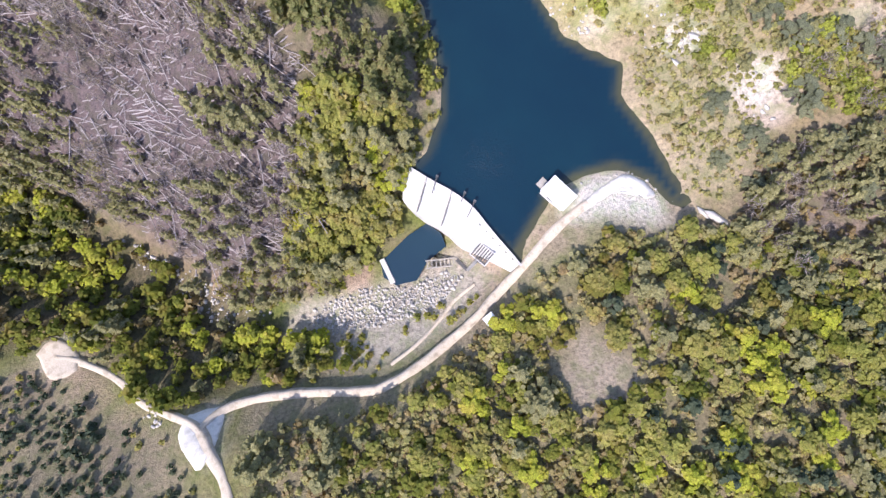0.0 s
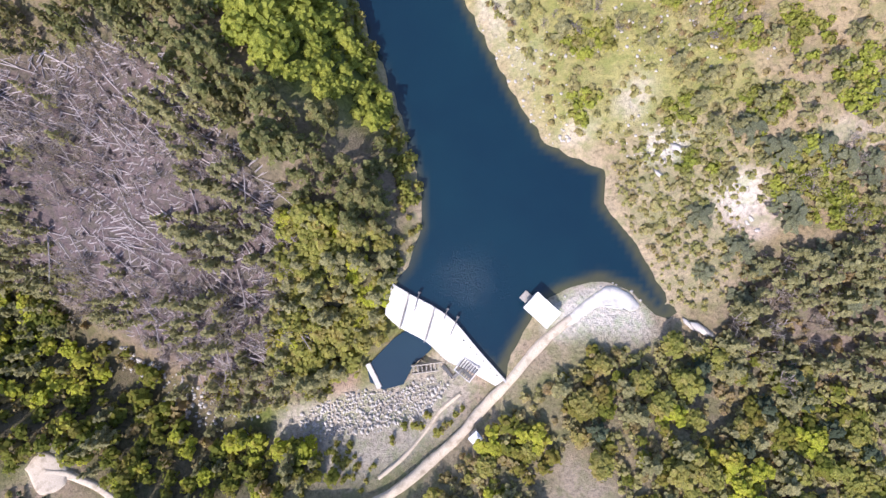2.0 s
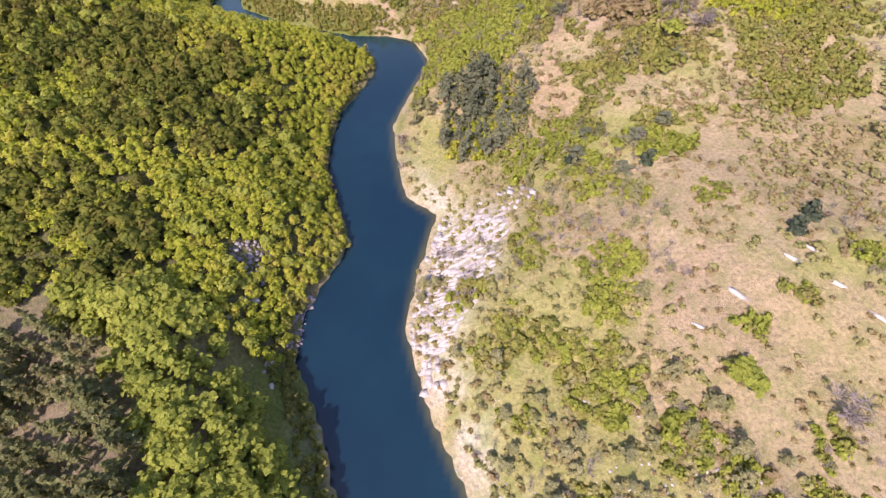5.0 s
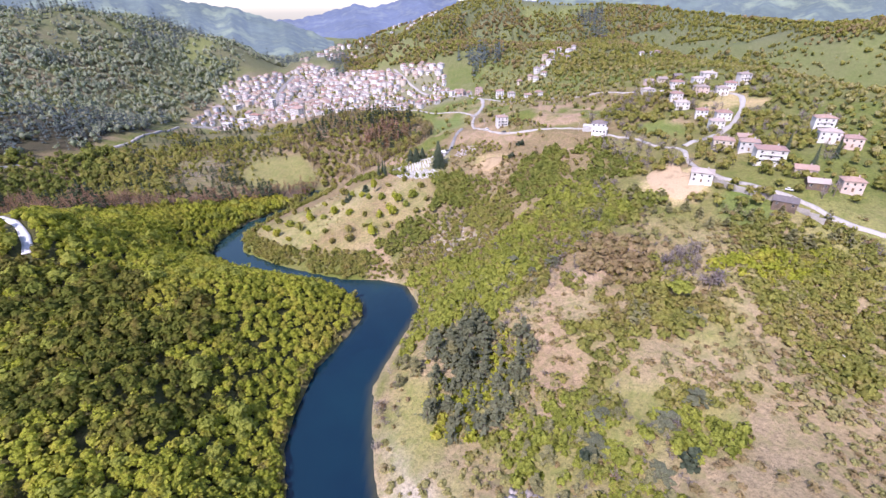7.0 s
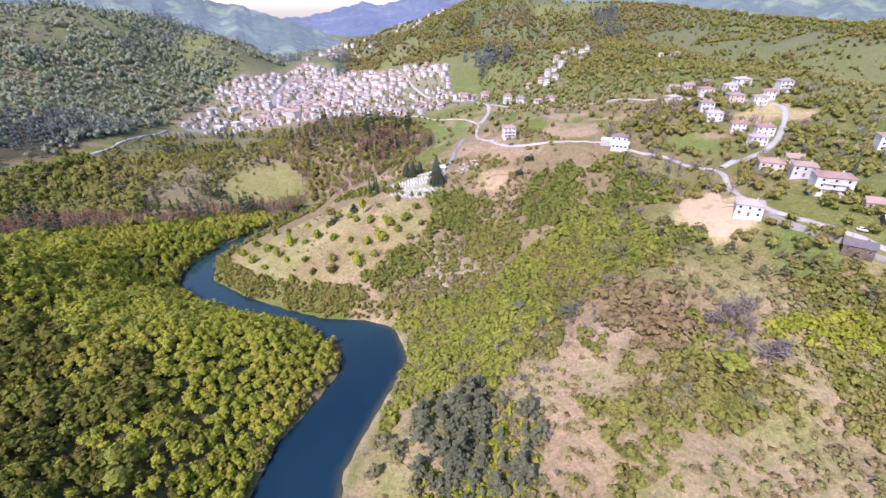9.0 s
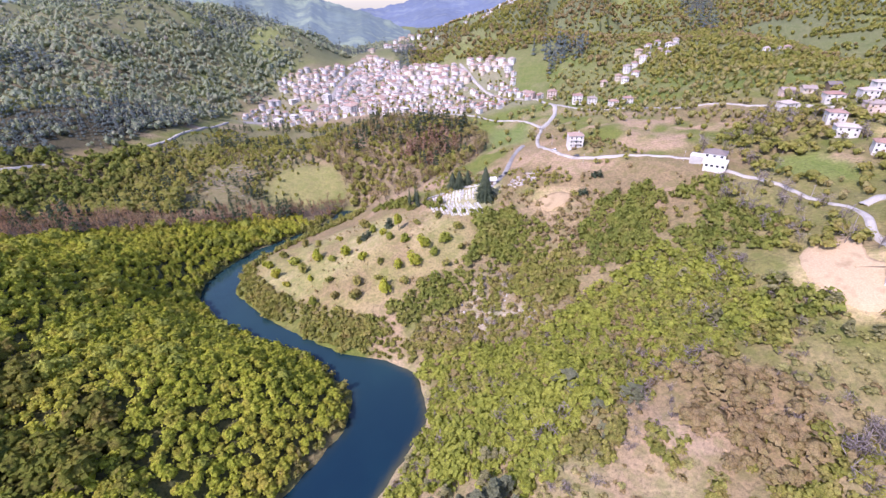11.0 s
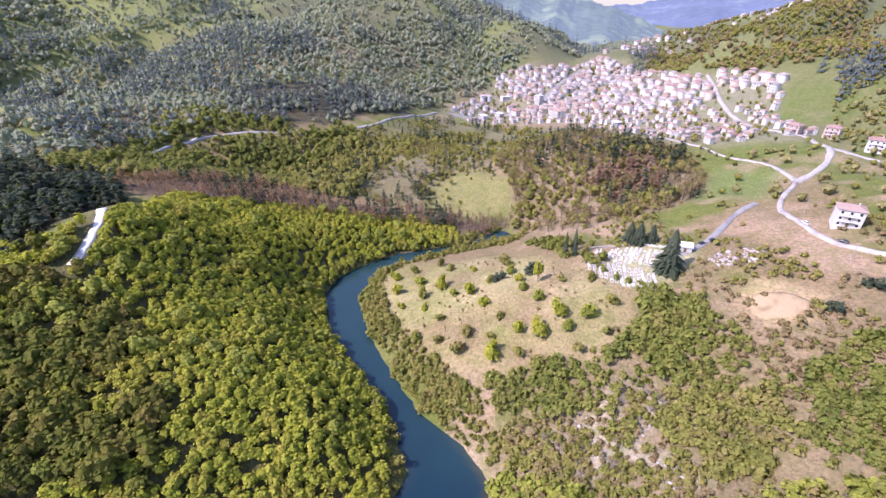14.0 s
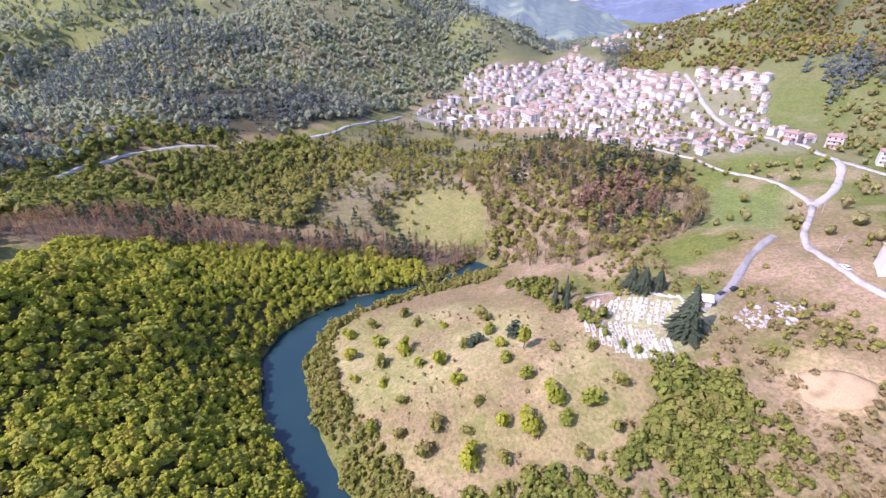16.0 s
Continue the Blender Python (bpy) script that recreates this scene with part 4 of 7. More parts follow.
pad("ploughed_field", [(29, 334), (36, 336.5), (41, 335.5), (40.5, 330), (36, 328), (31, 328.5)], plain("dry_ploughed_soil", (0.32, 0.235, 0.13), (0.43, 0.325, 0.195), 0.8, 0.95, bump=0.4, distance=0.1), "small field of dry yellow soil", "field", 0.45)
pad("terrace", [(97, 262), (95, 270), (97, 279), (104, 284), (110, 282), (108, 272), (114, 266), (108, 258), (101, 257)], plain("bare_yellow_earth", (0.39, 0.285, 0.165), (0.51, 0.39, 0.25), 0.7, 0.95, bump=0.4, distance=0.1), "terrace of bare yellow earth", "terrace", 0.4)


# ---- the woods ----
OAKS = [young_oak(s, 64, 0.24) for s in range(7)]
SMALL_OAKS = [young_oak(s, 52, 0.25) for s in range(10, 18)]
MID_OAKS = [young_oak(s, 44, 0.27) for s in range(20, 25)]
LOW_SHRUBS = [whole(shrub(s, 17, 0.3, 1)) for s in range(175, 180)]
FAR_OAKS = [clump(s, 11) for s in range(30, 34)]
FARTHEST_OAKS = [clump(s, 6, 2) for s in range(130, 135)]
PINES = [whole(pine(s)) for s in range(40, 44)]
FAR_PINES = [whole(pine(s, 30, 4, 0.36)) for s in range(50, 53)]
DARK_PINES = [whole(pine(s, 60, 5, 0.34, 1.15)) for s in range(54, 57)]
FAR_SPRUCES = [whole(spruce(s, 4, 5)) for s in range(64, 66)]
SHRUBS = [whole(shrub(s, 30, 0.22)) for s in range(70, 74)]
FAR_SHRUBS = [clump(s, 9) for s in range(75, 78)]
BARES = [whole(bare_tree(s)) for s in range(80, 83)]
LOGS = [log(s) for s in range(90, 93)]


def plant(name, forms, outline, gap, r, h, leaves, label, category, seed, keep=None, wood=None, room=2.0, fade=0.0, even=False):
    x, y, rng = spread(outline, gap, seed, keep)
    if fade:
        ok = rng.uniform(0, 1, len(x)) < smooth(0, fade, segment_distance(x, y, outline, True)[0] * (0.4 + 1.2 * value_noise(x, y, 11.0, seed + 3)))
        x, y = x[ok], y[ok]
    ok = clear(x, y, room)
    x, y = x[ok], y[ok]
    size = rng.uniform(0.6, 1.0, len(x)) * (0.75 + 0.9 * value_noise(x, y, 9.0, seed))
    if even:
        size = rng.uniform(0.8, 1.0, len(x)) * (0.88 + 0.28 * value_noise(x, y, 9.0, seed))
    scatter(name, forms, x, y, r * size, h * size * rng.uniform(0.85, 1.15, len(x)), [wood or BARK, leaves], label, category)


def gaps(size, lo, hi, seed):
    return lambda x, y: smooth(lo, hi, lumps(x, y, size, seed))


# stretches of the oak wood whose shade is put into darker leaf colours
SHADED_OAKS = [(-150, 170), (-140, 215), (-95, 222), (-66, 216), (-46, 200), (-44, 182), (-60, 162), (-100, 158)]
SHADED_FOLD = [(-112, 150), (-72, 152), (-58, 126), (-68, 106), (-96, 116), (-130, 124)]


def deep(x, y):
    return np.maximum(within(x, y, SHADED_OAKS, 12), within(x, y, SHADED_FOLD, 10)) * smooth(0.25, 0.5, lumps(x, y, 18, 91))


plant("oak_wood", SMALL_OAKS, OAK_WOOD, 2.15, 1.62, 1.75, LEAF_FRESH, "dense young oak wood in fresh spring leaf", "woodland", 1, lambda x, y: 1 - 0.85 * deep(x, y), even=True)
for fold, seed in ((SHADED_OAKS, 68), (SHADED_FOLD, 83)):
    plant("oak_wood", SMALL_OAKS, fold, 2.4, 1.75, 2.0, LEAF_SHADE, "deep green and brown oaks darkened for shade in a dense wood", "woodland", seed, deep)
plant("oak_wood", OAKS, OAK_WOOD, 7.5, 2.1, 2.2, LEAF_BRIGHT, "taller bright green trees in an oak wood", "woodland", 69, gaps(30, 0.4, 0.6, 92))
plant("shore_wood", OAKS, BRIGHT_STRIP, 2.9, 2.3, 2.4, LEAF_BRIGHT, "bright green broadleaf strip along the shore", "woodland", 2)
plant("dam_wood", OAKS, DAM_WOOD, 3.0, 1.9, 2.2, LEAF_BUSH, "mixed green wood on the dam's abutment slope", "woodland", 3, gaps(16, 0.3, 0.5, 5))
plant("dam_wood", PINES, DAM_WOOD, 5.0, 1.9, 2.7, LEAF_OLIVE, "grey-green pines among broadleaf trees", "woodland", 4, gaps(18, 0.45, 0.6, 6))
plant("pine_wood", PINES, PINES_WEST, 3.6, 2.0, 2.7, LEAF_PINE, "thin olive-grey pine wood with bare stems", "woodland", 5, gaps(22, 0.25, 0.5, 7))
plant("pine_wood", PINES, BLOWDOWN, 3.9, 1.5, 2.2, LEAF_OLIVE, "sparse standing pines among fallen trunks", "woodland", 6, gaps(20, 0.22, 0.55, 8))
plant("bare_trees", BARES, BLOWDOWN, 3.2, 1.6, 2.2, LEAF_GREY, "leafless grey saplings among fallen trunks", "trees", 7, gaps(14, 0.25, 0.6, 9), DEADWOOD)
plant("dead_wood", BARES, DEAD_STRIP, 3.4, 1.6, 3.0, LEAF_RUST, "reddish leafless trees behind the oak wood", "woodland", 8)
plant("dead_wood", FAR_PINES, DEAD_STRIP, 5.0, 1.2, 2.9, LEAF_DARK, "dark thin pines in a leafless strip", "woodland", 9, gaps(22, 0.4, 0.6, 10))
plant("spruce_wood", DARK_PINES, SPRUCE_WEST, 4.2, 2.3, 2.3, LEAF_DARK, "dark spruce wood above a road", "woodland", 10)
plant("spruce_wood", FAR_SPRUCES, SPRUCE_FAR, 5.0, 2.2, 3.0, LEAF_HAZED_SPRUCE, "dark spruce plantation on a far slope", "woodland", 11, gaps(25, 0.25, 0.42, 11))
plant("hill_forest", FARTHEST_OAKS, SPRUCE_FAR, 6.0, 2.8, 2.8, LEAF_HAZED_HILL, "leafy trees among spruces", "woodland", 167, gaps(25, 0.4, 0.55, 168))
plant("valley_wood", MID_OAKS, SOUTH_WEST_WOOD, 3.6, 2.0, 1.9, LEAF_SHADE, "green wood along the brook", "woodland", 12, gaps(20, 0.3, 0.42, 80))
plant("valley_wood", OAKS, SOUTH_WEST_WOOD, 5.5, 2.4, 2.0, LEAF_FRESH, "fresh green trees along the brook", "woodland", 60, gaps(22, 0.4, 0.5, 81))
plant("valley_wood", LOW_SHRUBS, SOUTH_WEST_SLOPE, 2.7, 1.2, 1.1, LEAF_DARK, "small dark evergreens scattered on a rough slope", "shrubs", 13, lambda x, y: 0.2 + 0.8 * smooth(0.35, 0.55, lumps(x, y, 12, 12)))
plant("undergrowth", LOW_SHRUBS, SOUTH_WEST_SLOPE, 4.0, 1.0, 0.7, LEAF_BUSH, "low scrub on a rough slope", "shrubs", 61, gaps(18, 0.35, 0.6, 82))
plant("south_wood", OAKS, SOUTH_WOOD, 4.4, 2.2, 1.5, LEAF_BUSH, "open green wood on the slope above a track", "woodland", 14, gaps(15, 0.5, 0.6, 13), room=4.0)
plant("valley_wood", PINES, SOUTH_WEST_WOOD, 5.0, 1.8, 2.2, LEAF_OLIVE, "grey-green pines along the brook", "woodland", 54, gaps(22, 0.4, 0.55, 70))
plant("valley_wood", SHRUBS, SOUTH_WEST_WOOD, 5.0, 1.9, 2.2, LEAF_BROWN, "brown budding trees along the brook", "woodland", 55, gaps(18, 0.45, 0.58, 71))
plant("south_wood", MID_OAKS, SOUTH_WOOD, 3.9, 1.8, 1.2, LEAF_SHADE, "green trees in an open wood", "woodland", 56, gaps(15, 0.44, 0.56, 72), room=4.0)
plant("south_wood", PINES, SOUTH_WOOD, 4.8, 2.1, 1.5, LEAF_OLIVE, "grey-green pines in an open wood", "woodland", 15, gaps(20, 0.46, 0.58, 14), room=4.0)
plant("south_scrub", LOW_SHRUBS, SOUTH_WOOD, 2.4, 1.35, 0.9, LEAF_PALE, "undergrowth of low green shrubs", "shrubs", 16, gaps(12, 0.2, 0.45, 15))
plant("gully_wood", PINES, GULLY_WOOD, 4.2, 1.9, 2.2, LEAF_OLIVE, "dull pines on a stony slope", "woodland", 17, gaps(20, 0.35, 0.55, 16))
plant("gully_wood", BARES, GULLY_WOOD, 4.2, 1.7, 2.0, LEAF_GREY, "grey leafless trees on a stony slope", "woodland", 18, gaps(20, 0.4, 0.6, 17))
plant("pine_clump", PINES, PINE_CLUMP, 3.6, 2.0, 2.0, foliage("grey_pine_needles", (0.12, 0.135, 0.085), (0.19, 0.205, 0.125), (0.265, 0.27, 0.165)), "loose grey-green pine clump on the shore slope", "woodland", 19, gaps(9, 0.25, 0.5, 96))
plant("bright_scrub", SHRUBS, PINE_CLUMP, 2.6, 1.4, 1.3, LEAF_FRESH, "green bushes between pines", "shrubs", 72, gaps(9, 0.35, 0.5, 97))
plant("bright_scrub", SHRUBS, BRIGHT_SCRUB, 2.4, 1.75, 1.5, LEAF_BRIGHT, "dense bright green scrub on a slope", "shrubs", 20, gaps(16, 0.12, 0.3, 18), fade=4.0)
plant("bright_scrub", SHRUBS, BRIGHT_SCRUB, 3.0, 1.5, 1.4, LEAF_BUSH, "dull green scrub on a slope", "shrubs", 79, gaps(14, 0.3, 0.5, 102), fade=4.0)
plant("bright_scrub", BARES, BRIGHT_SCRUB, 5.0, 1.6, 1.4, LEAF_GREY, "grey thorn bushes among green scrub", "shrubs", 80, gaps(18, 0.45, 0.6, 103))
plant("bright_scrub", SHRUBS, LAKE_SCRUB, 2.3, 1.7, 1.6, LEAF_BRIGHT, "bright green scrub above the water", "shrubs", 62, gaps(14, 0.15, 0.34, 83), fade=4.0)
plant("belt_scrub", SHRUBS, SCRUB_BELT, 1.9, 1.75, 1.6, LEAF_SHADE_GREEN, "continuous belt of green scrub on a hillside", "shrubs", 47, gaps(12, 0.12, 0.3, 84), fade=1.0)
plant("belt_scrub", SHRUBS, SCRUB_PATCH, 1.9, 1.7, 1.4, LEAF_BUSH, "patch of green scrub among rocks", "shrubs", 63, gaps(12, 0.2, 0.4, 85), fade=1.0)
plant("belt_scrub", SHRUBS, UPPER_SCRUB, 1.9, 1.75, 1.6, LEAF_SHADE_GREEN, "green scrub below upland fields", "shrubs", 64, gaps(14, 0.25, 0.42, 86), fade=1.0)
plant("slope_scrub", SHRUBS, EAST_SCRUB, 2.4, 1.6, 1.5, LEAF_FRESH, "large green bushes on a dry slope", "shrubs", 65, gaps(16, 0.25, 0.45, 87), fade=4.0)
plant("slope_scrub", SHRUBS, LOW_EAST_SCRUB, 2.3, 1.5, 1.4, LEAF_BRIGHT, "bright bushes on a dry slope", "shrubs", 66, gaps(13, 0.3, 0.48, 88), fade=4.0)
plant("thicket", MID_OAKS, THICKET, 3.4, 2.1, 1.8, LEAF_BROWN, "budding orange-brown thicket on a slope", "shrubs", 48, fade=5.0)
plant("thicket", BARES, [(84, 233), (97, 228), (96, 212), (80, 214)], 3.0, 2.2, 2.0, LEAF_GREY, "grey leafless thicket on a slope", "shrubs", 166, fade=4.0)
plant("scrub", SHRUBS, SCRUB_HILL, 2.2, 1.35, 1.2, LEAF_BUSH, "green scrub between pale rocks", "shrubs", 21, gaps(9, 0.36, 0.5, 19))
plant("scrub", BARES, SCRUB_HILL, 3.6, 1.5, 1.3, LEAF_GREY, "grey thorn bushes between pale rocks", "shrubs", 67, gaps(10, 0.42, 0.6, 89))

EAST_BANK = [(-10, 186), (-4, 166), (8, 157), (1, 134), (0, 118), (8, 96), (30, 56), (46, 46), (46, 40), (56, 26), (76, 30), (110, 36), (150, 60), (160, 150), (150, 235), (104, 248), (76, 300),
             (62, 262), (38, 232), (10, 236), (2, 242)]
plant("scrub", LOW_SHRUBS, EAST_BANK, 2.8, 1.25, 0.8, LEAF_PALE, "patchy pale green scrub on a dry slope", "shrubs", 22, lambda x, y: (smooth(0.40, 0.58, lumps(x, y, 26, 20)) * 0.9 + 0.05) * (1 - 0.8 * smooth(60, 75, x) * smooth(130, 110, y) * smooth(70, 90, y)), fade=3.0)
plant("slope_scrub", SHRUBS, [(14, 175), (36, 160), (60, 170), (110, 176), (150, 160), (150, 235), (100, 250), (70, 290), (56, 250), (30, 228), (40, 200)], 2.2, 1.7, 1.5, LEAF_BUSH, "fresh green bushes on a dry slope", "shrubs", 44, lambda x, y: smooth(0.40, 0.52, lumps(x, y, 24, 60)) * (1 - 0.9 * within(x, y, RED_SOIL, 3)) * (1 - 0.9 * within(x, y, PALE_SOIL, 3)) * (1 - 0.8 * within(x, y, THICKET, 2)), fade=8.0)
plant("scrub", LOW_SHRUBS, NEAR_BANK, 1.9, 0.85, 0.6, LEAF_PALE, "low pale green scrub on a dry bank", "shrubs", 176, gaps(10, 0.3, 0.5, 177))
plant("scrub", BARES, EAST_BANK, 4.2, 1.3, 1.1, LEAF_GREY, "grey thorn bushes on a dry slope", "shrubs", 23, gaps(22, 0.5, 0.66, 21))
plant("scrub_pines", PINES, EAST_BANK, 6.5, 1.6, 1.4, LEAF_OLIVE, "scattered low pines on a dry slope", "trees", 24, gaps(30, 0.52, 0.64, 22))
# close patches of bushes on the bank: where and how wide
PATCHES = [(32, 135, 6), (37, 149, 5), (49, 128, 7), (47, 118, 7), (24, 114, 6), (15, 124, 4), (31, 110, 5), (44, 98, 8), (57, 88, 7), (66, 78, 7), (82, 76, 6), (84, 88, 3), (84, 116, 3), (75, 109, 3), (20, 105, 5), (38, 106, 5),
           (74, 60, 5), (84, 48, 6), (62, 49, 4), (81, 44, 5), (90, 38, 6), (98, 36, 5), (92, 64, 6), (56, 62, 4), (100, 84, 4), (104, 124, 4), (60, 150, 5), (76, 146, 4), (50, 156, 6), (26, 92, 4), (36, 76, 4), (34, 62, 3)]


def patch(x, y):
    near = [smooth(r + 1.5, r - 2.0, np.hypot(x - a, y - b) + 7 * (lumps(x, y, 7, 95) - 0.5)) for a, b, r in PATCHES]
    return np.max(near, 0)


plant("bank_bushes", SHRUBS, EAST_BANK, 1.9, 1.3, 1.1, LEAF_BRIGHT, "close patches of bright green bushes on a dry slope", "shrubs", 70, lambda x, y: 0.6 * patch(x, y))
plant("bank_bushes", SHRUBS, EAST_BANK, 2.3, 1.4, 1.2, LEAF_BUSH, "close patches of dull green bushes on a dry slope", "shrubs", 71, lambda x, y: 0.6 * patch(x, y))
SHORE_SCRUB = [(-100, 300), (-92, 286), (-50, 267), (-16, 261), (-8, 268), (-34, 278), (-70, 288), (-88, 300), (-94, 318), (-78, 344), (-60, 362), (-68, 376), (-96, 330)]
plant("shore_scrub", SHRUBS, SHORE_SCRUB, 1.9, 1.45, 1.5, LEAF_BUSH, "green bushes along the waterline", "shrubs", 25, gaps(14, 0.15, 0.35, 23))
plant("hill_scrub", SHRUBS, [(-60, 356), (-30, 336), (4, 322), (14, 300), (46, 306), (60, 330), (30, 324), (14, 326), (-14, 344), (-30, 356)], 2.5, 1.4, 1.6, LEAF_SHADE_GREEN, "belt of green scrub below a cemetery", "shrubs", 26, gaps(18, 0.3, 0.5, 24))
plant("north_wood", MID_OAKS, NORTH_SLOPE, 4.4, 1.9, 1.9, LEAF_BUSH, "open green wood on a stony slope", "woodland", 27, gaps(24, 0.28, 0.48, 25))
plant("north_wood", BARES, NORTH_SLOPE, 3.4, 1.9, 2.1, LEAF_BROWN, "grey leafless trees on a stony slope", "woodland", 28, gaps(24, 0.2, 0.45, 26))
plant("north_wood", FAR_PINES, NORTH_SLOPE, 6.0, 1.5, 2.4, LEAF_DARK, "dark pines standing on a stony slope", "woodland", 29, gaps(28, 0.5, 0.62, 27))
plant("rust_trees", FAR_PINES, [(-56, 411), (-35, 391), (-14, 413), (-32, 436)], 4.0, 1.6, 2.4, LEAF_RUST, "rust-brown dying pines on a slope", "trees", 30)
plant("meadow_edge", MID_OAKS, [(-160, 470), (-240, 420), (-230, 330), (-200, 300), (-150, 340), (-180, 370), (-196, 440)], 4.4, 2.4, 2.4, LEAF_BUSH, "green wood in the valley bottom", "woodland", 31, gaps(30, 0.18, 0.34, 28))
plant("valley_oaks", MID_OAKS, [(-200, 250), (-240, 235), (-330, 330), (-262, 400), (-258, 420), (-230, 425), (-228, 330), (-200, 290)], 3.9, 2.3, 2.5, LEAF_SHADE_GREEN, "green broadleaf wood across the valley", "woodland", 32, gaps(40, 0.1, 0.25, 29))


def open_country(x, y):
    """Share of far slopes under trees: pastures, houses and roads stay open."""
    far = np.hypot(x - 10, y - 200)
    wood = smooth(0.31, 0.47, lumps(x, y, 95, 33))
    wood = np.maximum(wood, smooth(-190, -260, x) * 0.92)
    wood = wood * (1 - 0.96 * within(x, y, VILLAGE, 12)) * (1 - 0.85 * within(x, y, GREEN_FIELD, 4))
    wood = wood * (1 - 0.8 * smooth(0.6, 0.68, lumps(x, y, 170, 12)) * smooth(330, 700, far))
    for known in (OAK_WOOD, DEAD_STRIP, SPRUCE_WEST, SPRUCE_FAR, NORTH_SLOPE, MEADOW, LOG_SLOPE, BALD_HILL, EAST_BANK, SOUTH_WOOD, SOUTH_WEST_WOOD, BLOWDOWN, PINES_WEST, BRIGHT_SCRUB):
        wood = wood * ~inside(x, y, known)
    return wood


FIELDS = [(-80, 500), (-30, 410), (10, 400), (60, 380), (110, 300), (300, 200), (420, 480), (260, 760), (30, 760), (34, 480), (-60, 520)]
NEAR_FIELDS = [(-30, 405), (-26, 356), (14, 330), (40, 345), (60, 318), (84, 300), (110, 250), (110, 296), (60, 378), (10, 398)]
plant("upland_scrub", FAR_SHRUBS, FIELDS, 6.6, 1.45, 1.3, LEAF_BUSH, "hedges and bushes between upland fields", "shrubs", 33, lambda x, y: 0.06 + open_country(x, y) * 0.85)
plant("upland_scrub", LOW_SHRUBS, NEAR_FIELDS, 2.9, 1.15, 1.1, LEAF_BUSH, "low green scrub on a stony slope", "shrubs", 45, gaps(16, 0.5, 0.64, 64))
plant("upland_scrub", LOW_SHRUBS, NEAR_FIELDS, 3.2, 1.0, 0.8, LEAF_BROWN, "low brown scrub on a stony slope", "shrubs", 46, gaps(20, 0.45, 0.66, 65))
plant("upland_trees", FAR_OAKS, FIELDS, 9, 1.7, 1.8, LEAF_PALE, "single green trees between upland fields", "trees", 34,
      lambda x, y: 0.15 + 0.85 * open_country(x, y))
plant("hill_forest", FARTHEST_OAKS, [(-190, 100), (-520, 60), (-760, 420), (-620, 980), (-280, 980), (-278, 520), (-262, 430), (-300, 330)], 5.8, 3.0, 3.0, LEAF_HAZED_HILL, "leafy forest over the western hills", "woodland", 35, lambda x, y: open_country(x, y) * smooth(0.15, 0.35, lumps(x, y, 60, 40)))
plant("hill_forest", FAR_SPRUCES, [(-190, 100), (-520, 60), (-760, 420), (-620, 980), (-280, 980), (-278, 520), (-262, 430), (-300, 330)], 7.0, 3.0, 3.8, LEAF_HAZED_SPRUCE, "dark conifer stands over the western hills", "woodland", 36, lambda x, y: open_country(x, y) * smooth(0.52, 0.58, lumps(x, y, 75, 41)))
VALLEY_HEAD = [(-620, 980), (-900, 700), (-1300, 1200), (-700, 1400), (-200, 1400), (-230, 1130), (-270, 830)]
plant("hill_forest", FARTHEST_OAKS, VALLEY_HEAD, 8.5, 4.0, 3.6, LEAF_HAZED_HILL, "distant mountain woods", "woodland", 37, lambda x, y: 0.15 + 0.8 * open_country(x, y))
plant("hill_forest", FAR_SPRUCES, VALLEY_HEAD, 12, 4.6, 4.8, LEAF_HAZED_SPRUCE, "distant dark conifer woods", "woodland", 38, lambda x, y: open_country(x, y) * smooth(0.55, 0.6, lumps(x, y, 120, 43)))
plant("hill_forest", FARTHEST_OAKS, [(-500, 40), (-1200, 60), (-1500, 900), (-1300, 1200), (-900, 700), (-620, 980), (-760, 420)], 12, 6.5, 5.0, LEAF_HAZED_HILL, "leafy forest on the high western ridge", "woodland", 40, lambda x, y: 0.25 + 0.7 * open_country(x, y))
plant("hill_forest", FAR_SPRUCES, [(-500, 40), (-1200, 60), (-1500, 900), (-1300, 1200), (-900, 700), (-620, 980), (-760, 420)], 17, 6, 6.0, LEAF_HAZED_SPRUCE, "dark conifers on the high western ridge", "woodland", 41, gaps(120, 0.48, 0.56, 62))
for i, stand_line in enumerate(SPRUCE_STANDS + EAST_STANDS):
    plant("spruce_stand", FAR_SPRUCES, stand_line, 6.0, 3.0, 3.4, LEAF_HAZED_SPRUCE, "dark conifer stand on a far slope", "woodland", 140 + i, gaps(30, 0.15, 0.35, 150 + i), fade=14.0)
EAST_BELT = [(44, 297), (51, 310), (60, 327), (70, 336), (72, 325), (62, 310), (56, 298), (50, 289)]
plant("belt_scrub", SHRUBS, EAST_BELT, 2.0, 1.8, 1.7, LEAF_SHADE_GREEN, "dense dark green hedge up a slope", "shrubs", 160, gaps(12, 0.12, 0.3, 161), fade=2.0)
FAR_FIELDS = [(-60, 700), (-30, 660), (40, 660), (90, 560), (260, 430), (640, 420), (600, 760), (400, 1040), (0, 1080), (-200, 1180), (-180, 900), (-140, 760)]
plant("hill_forest", FAR_OAKS, FAR_FIELDS, 6.5, 2.3, 2.3, LEAF_BUSH, "mixed woods and hedges on the eastern hills", "woodland", 162, lambda x, y: 0.12 + 0.85 * smooth(0.4, 0.52, lumps(x, y, 70, 163)))
plant("hill_forest", FAR_OAKS, FAR_FIELDS, 8.0, 2.3, 2.3, LEAF_BROWN, "brown budding woods on the eastern hills", "woodland", 164, gaps(80, 0.48, 0.6, 165))
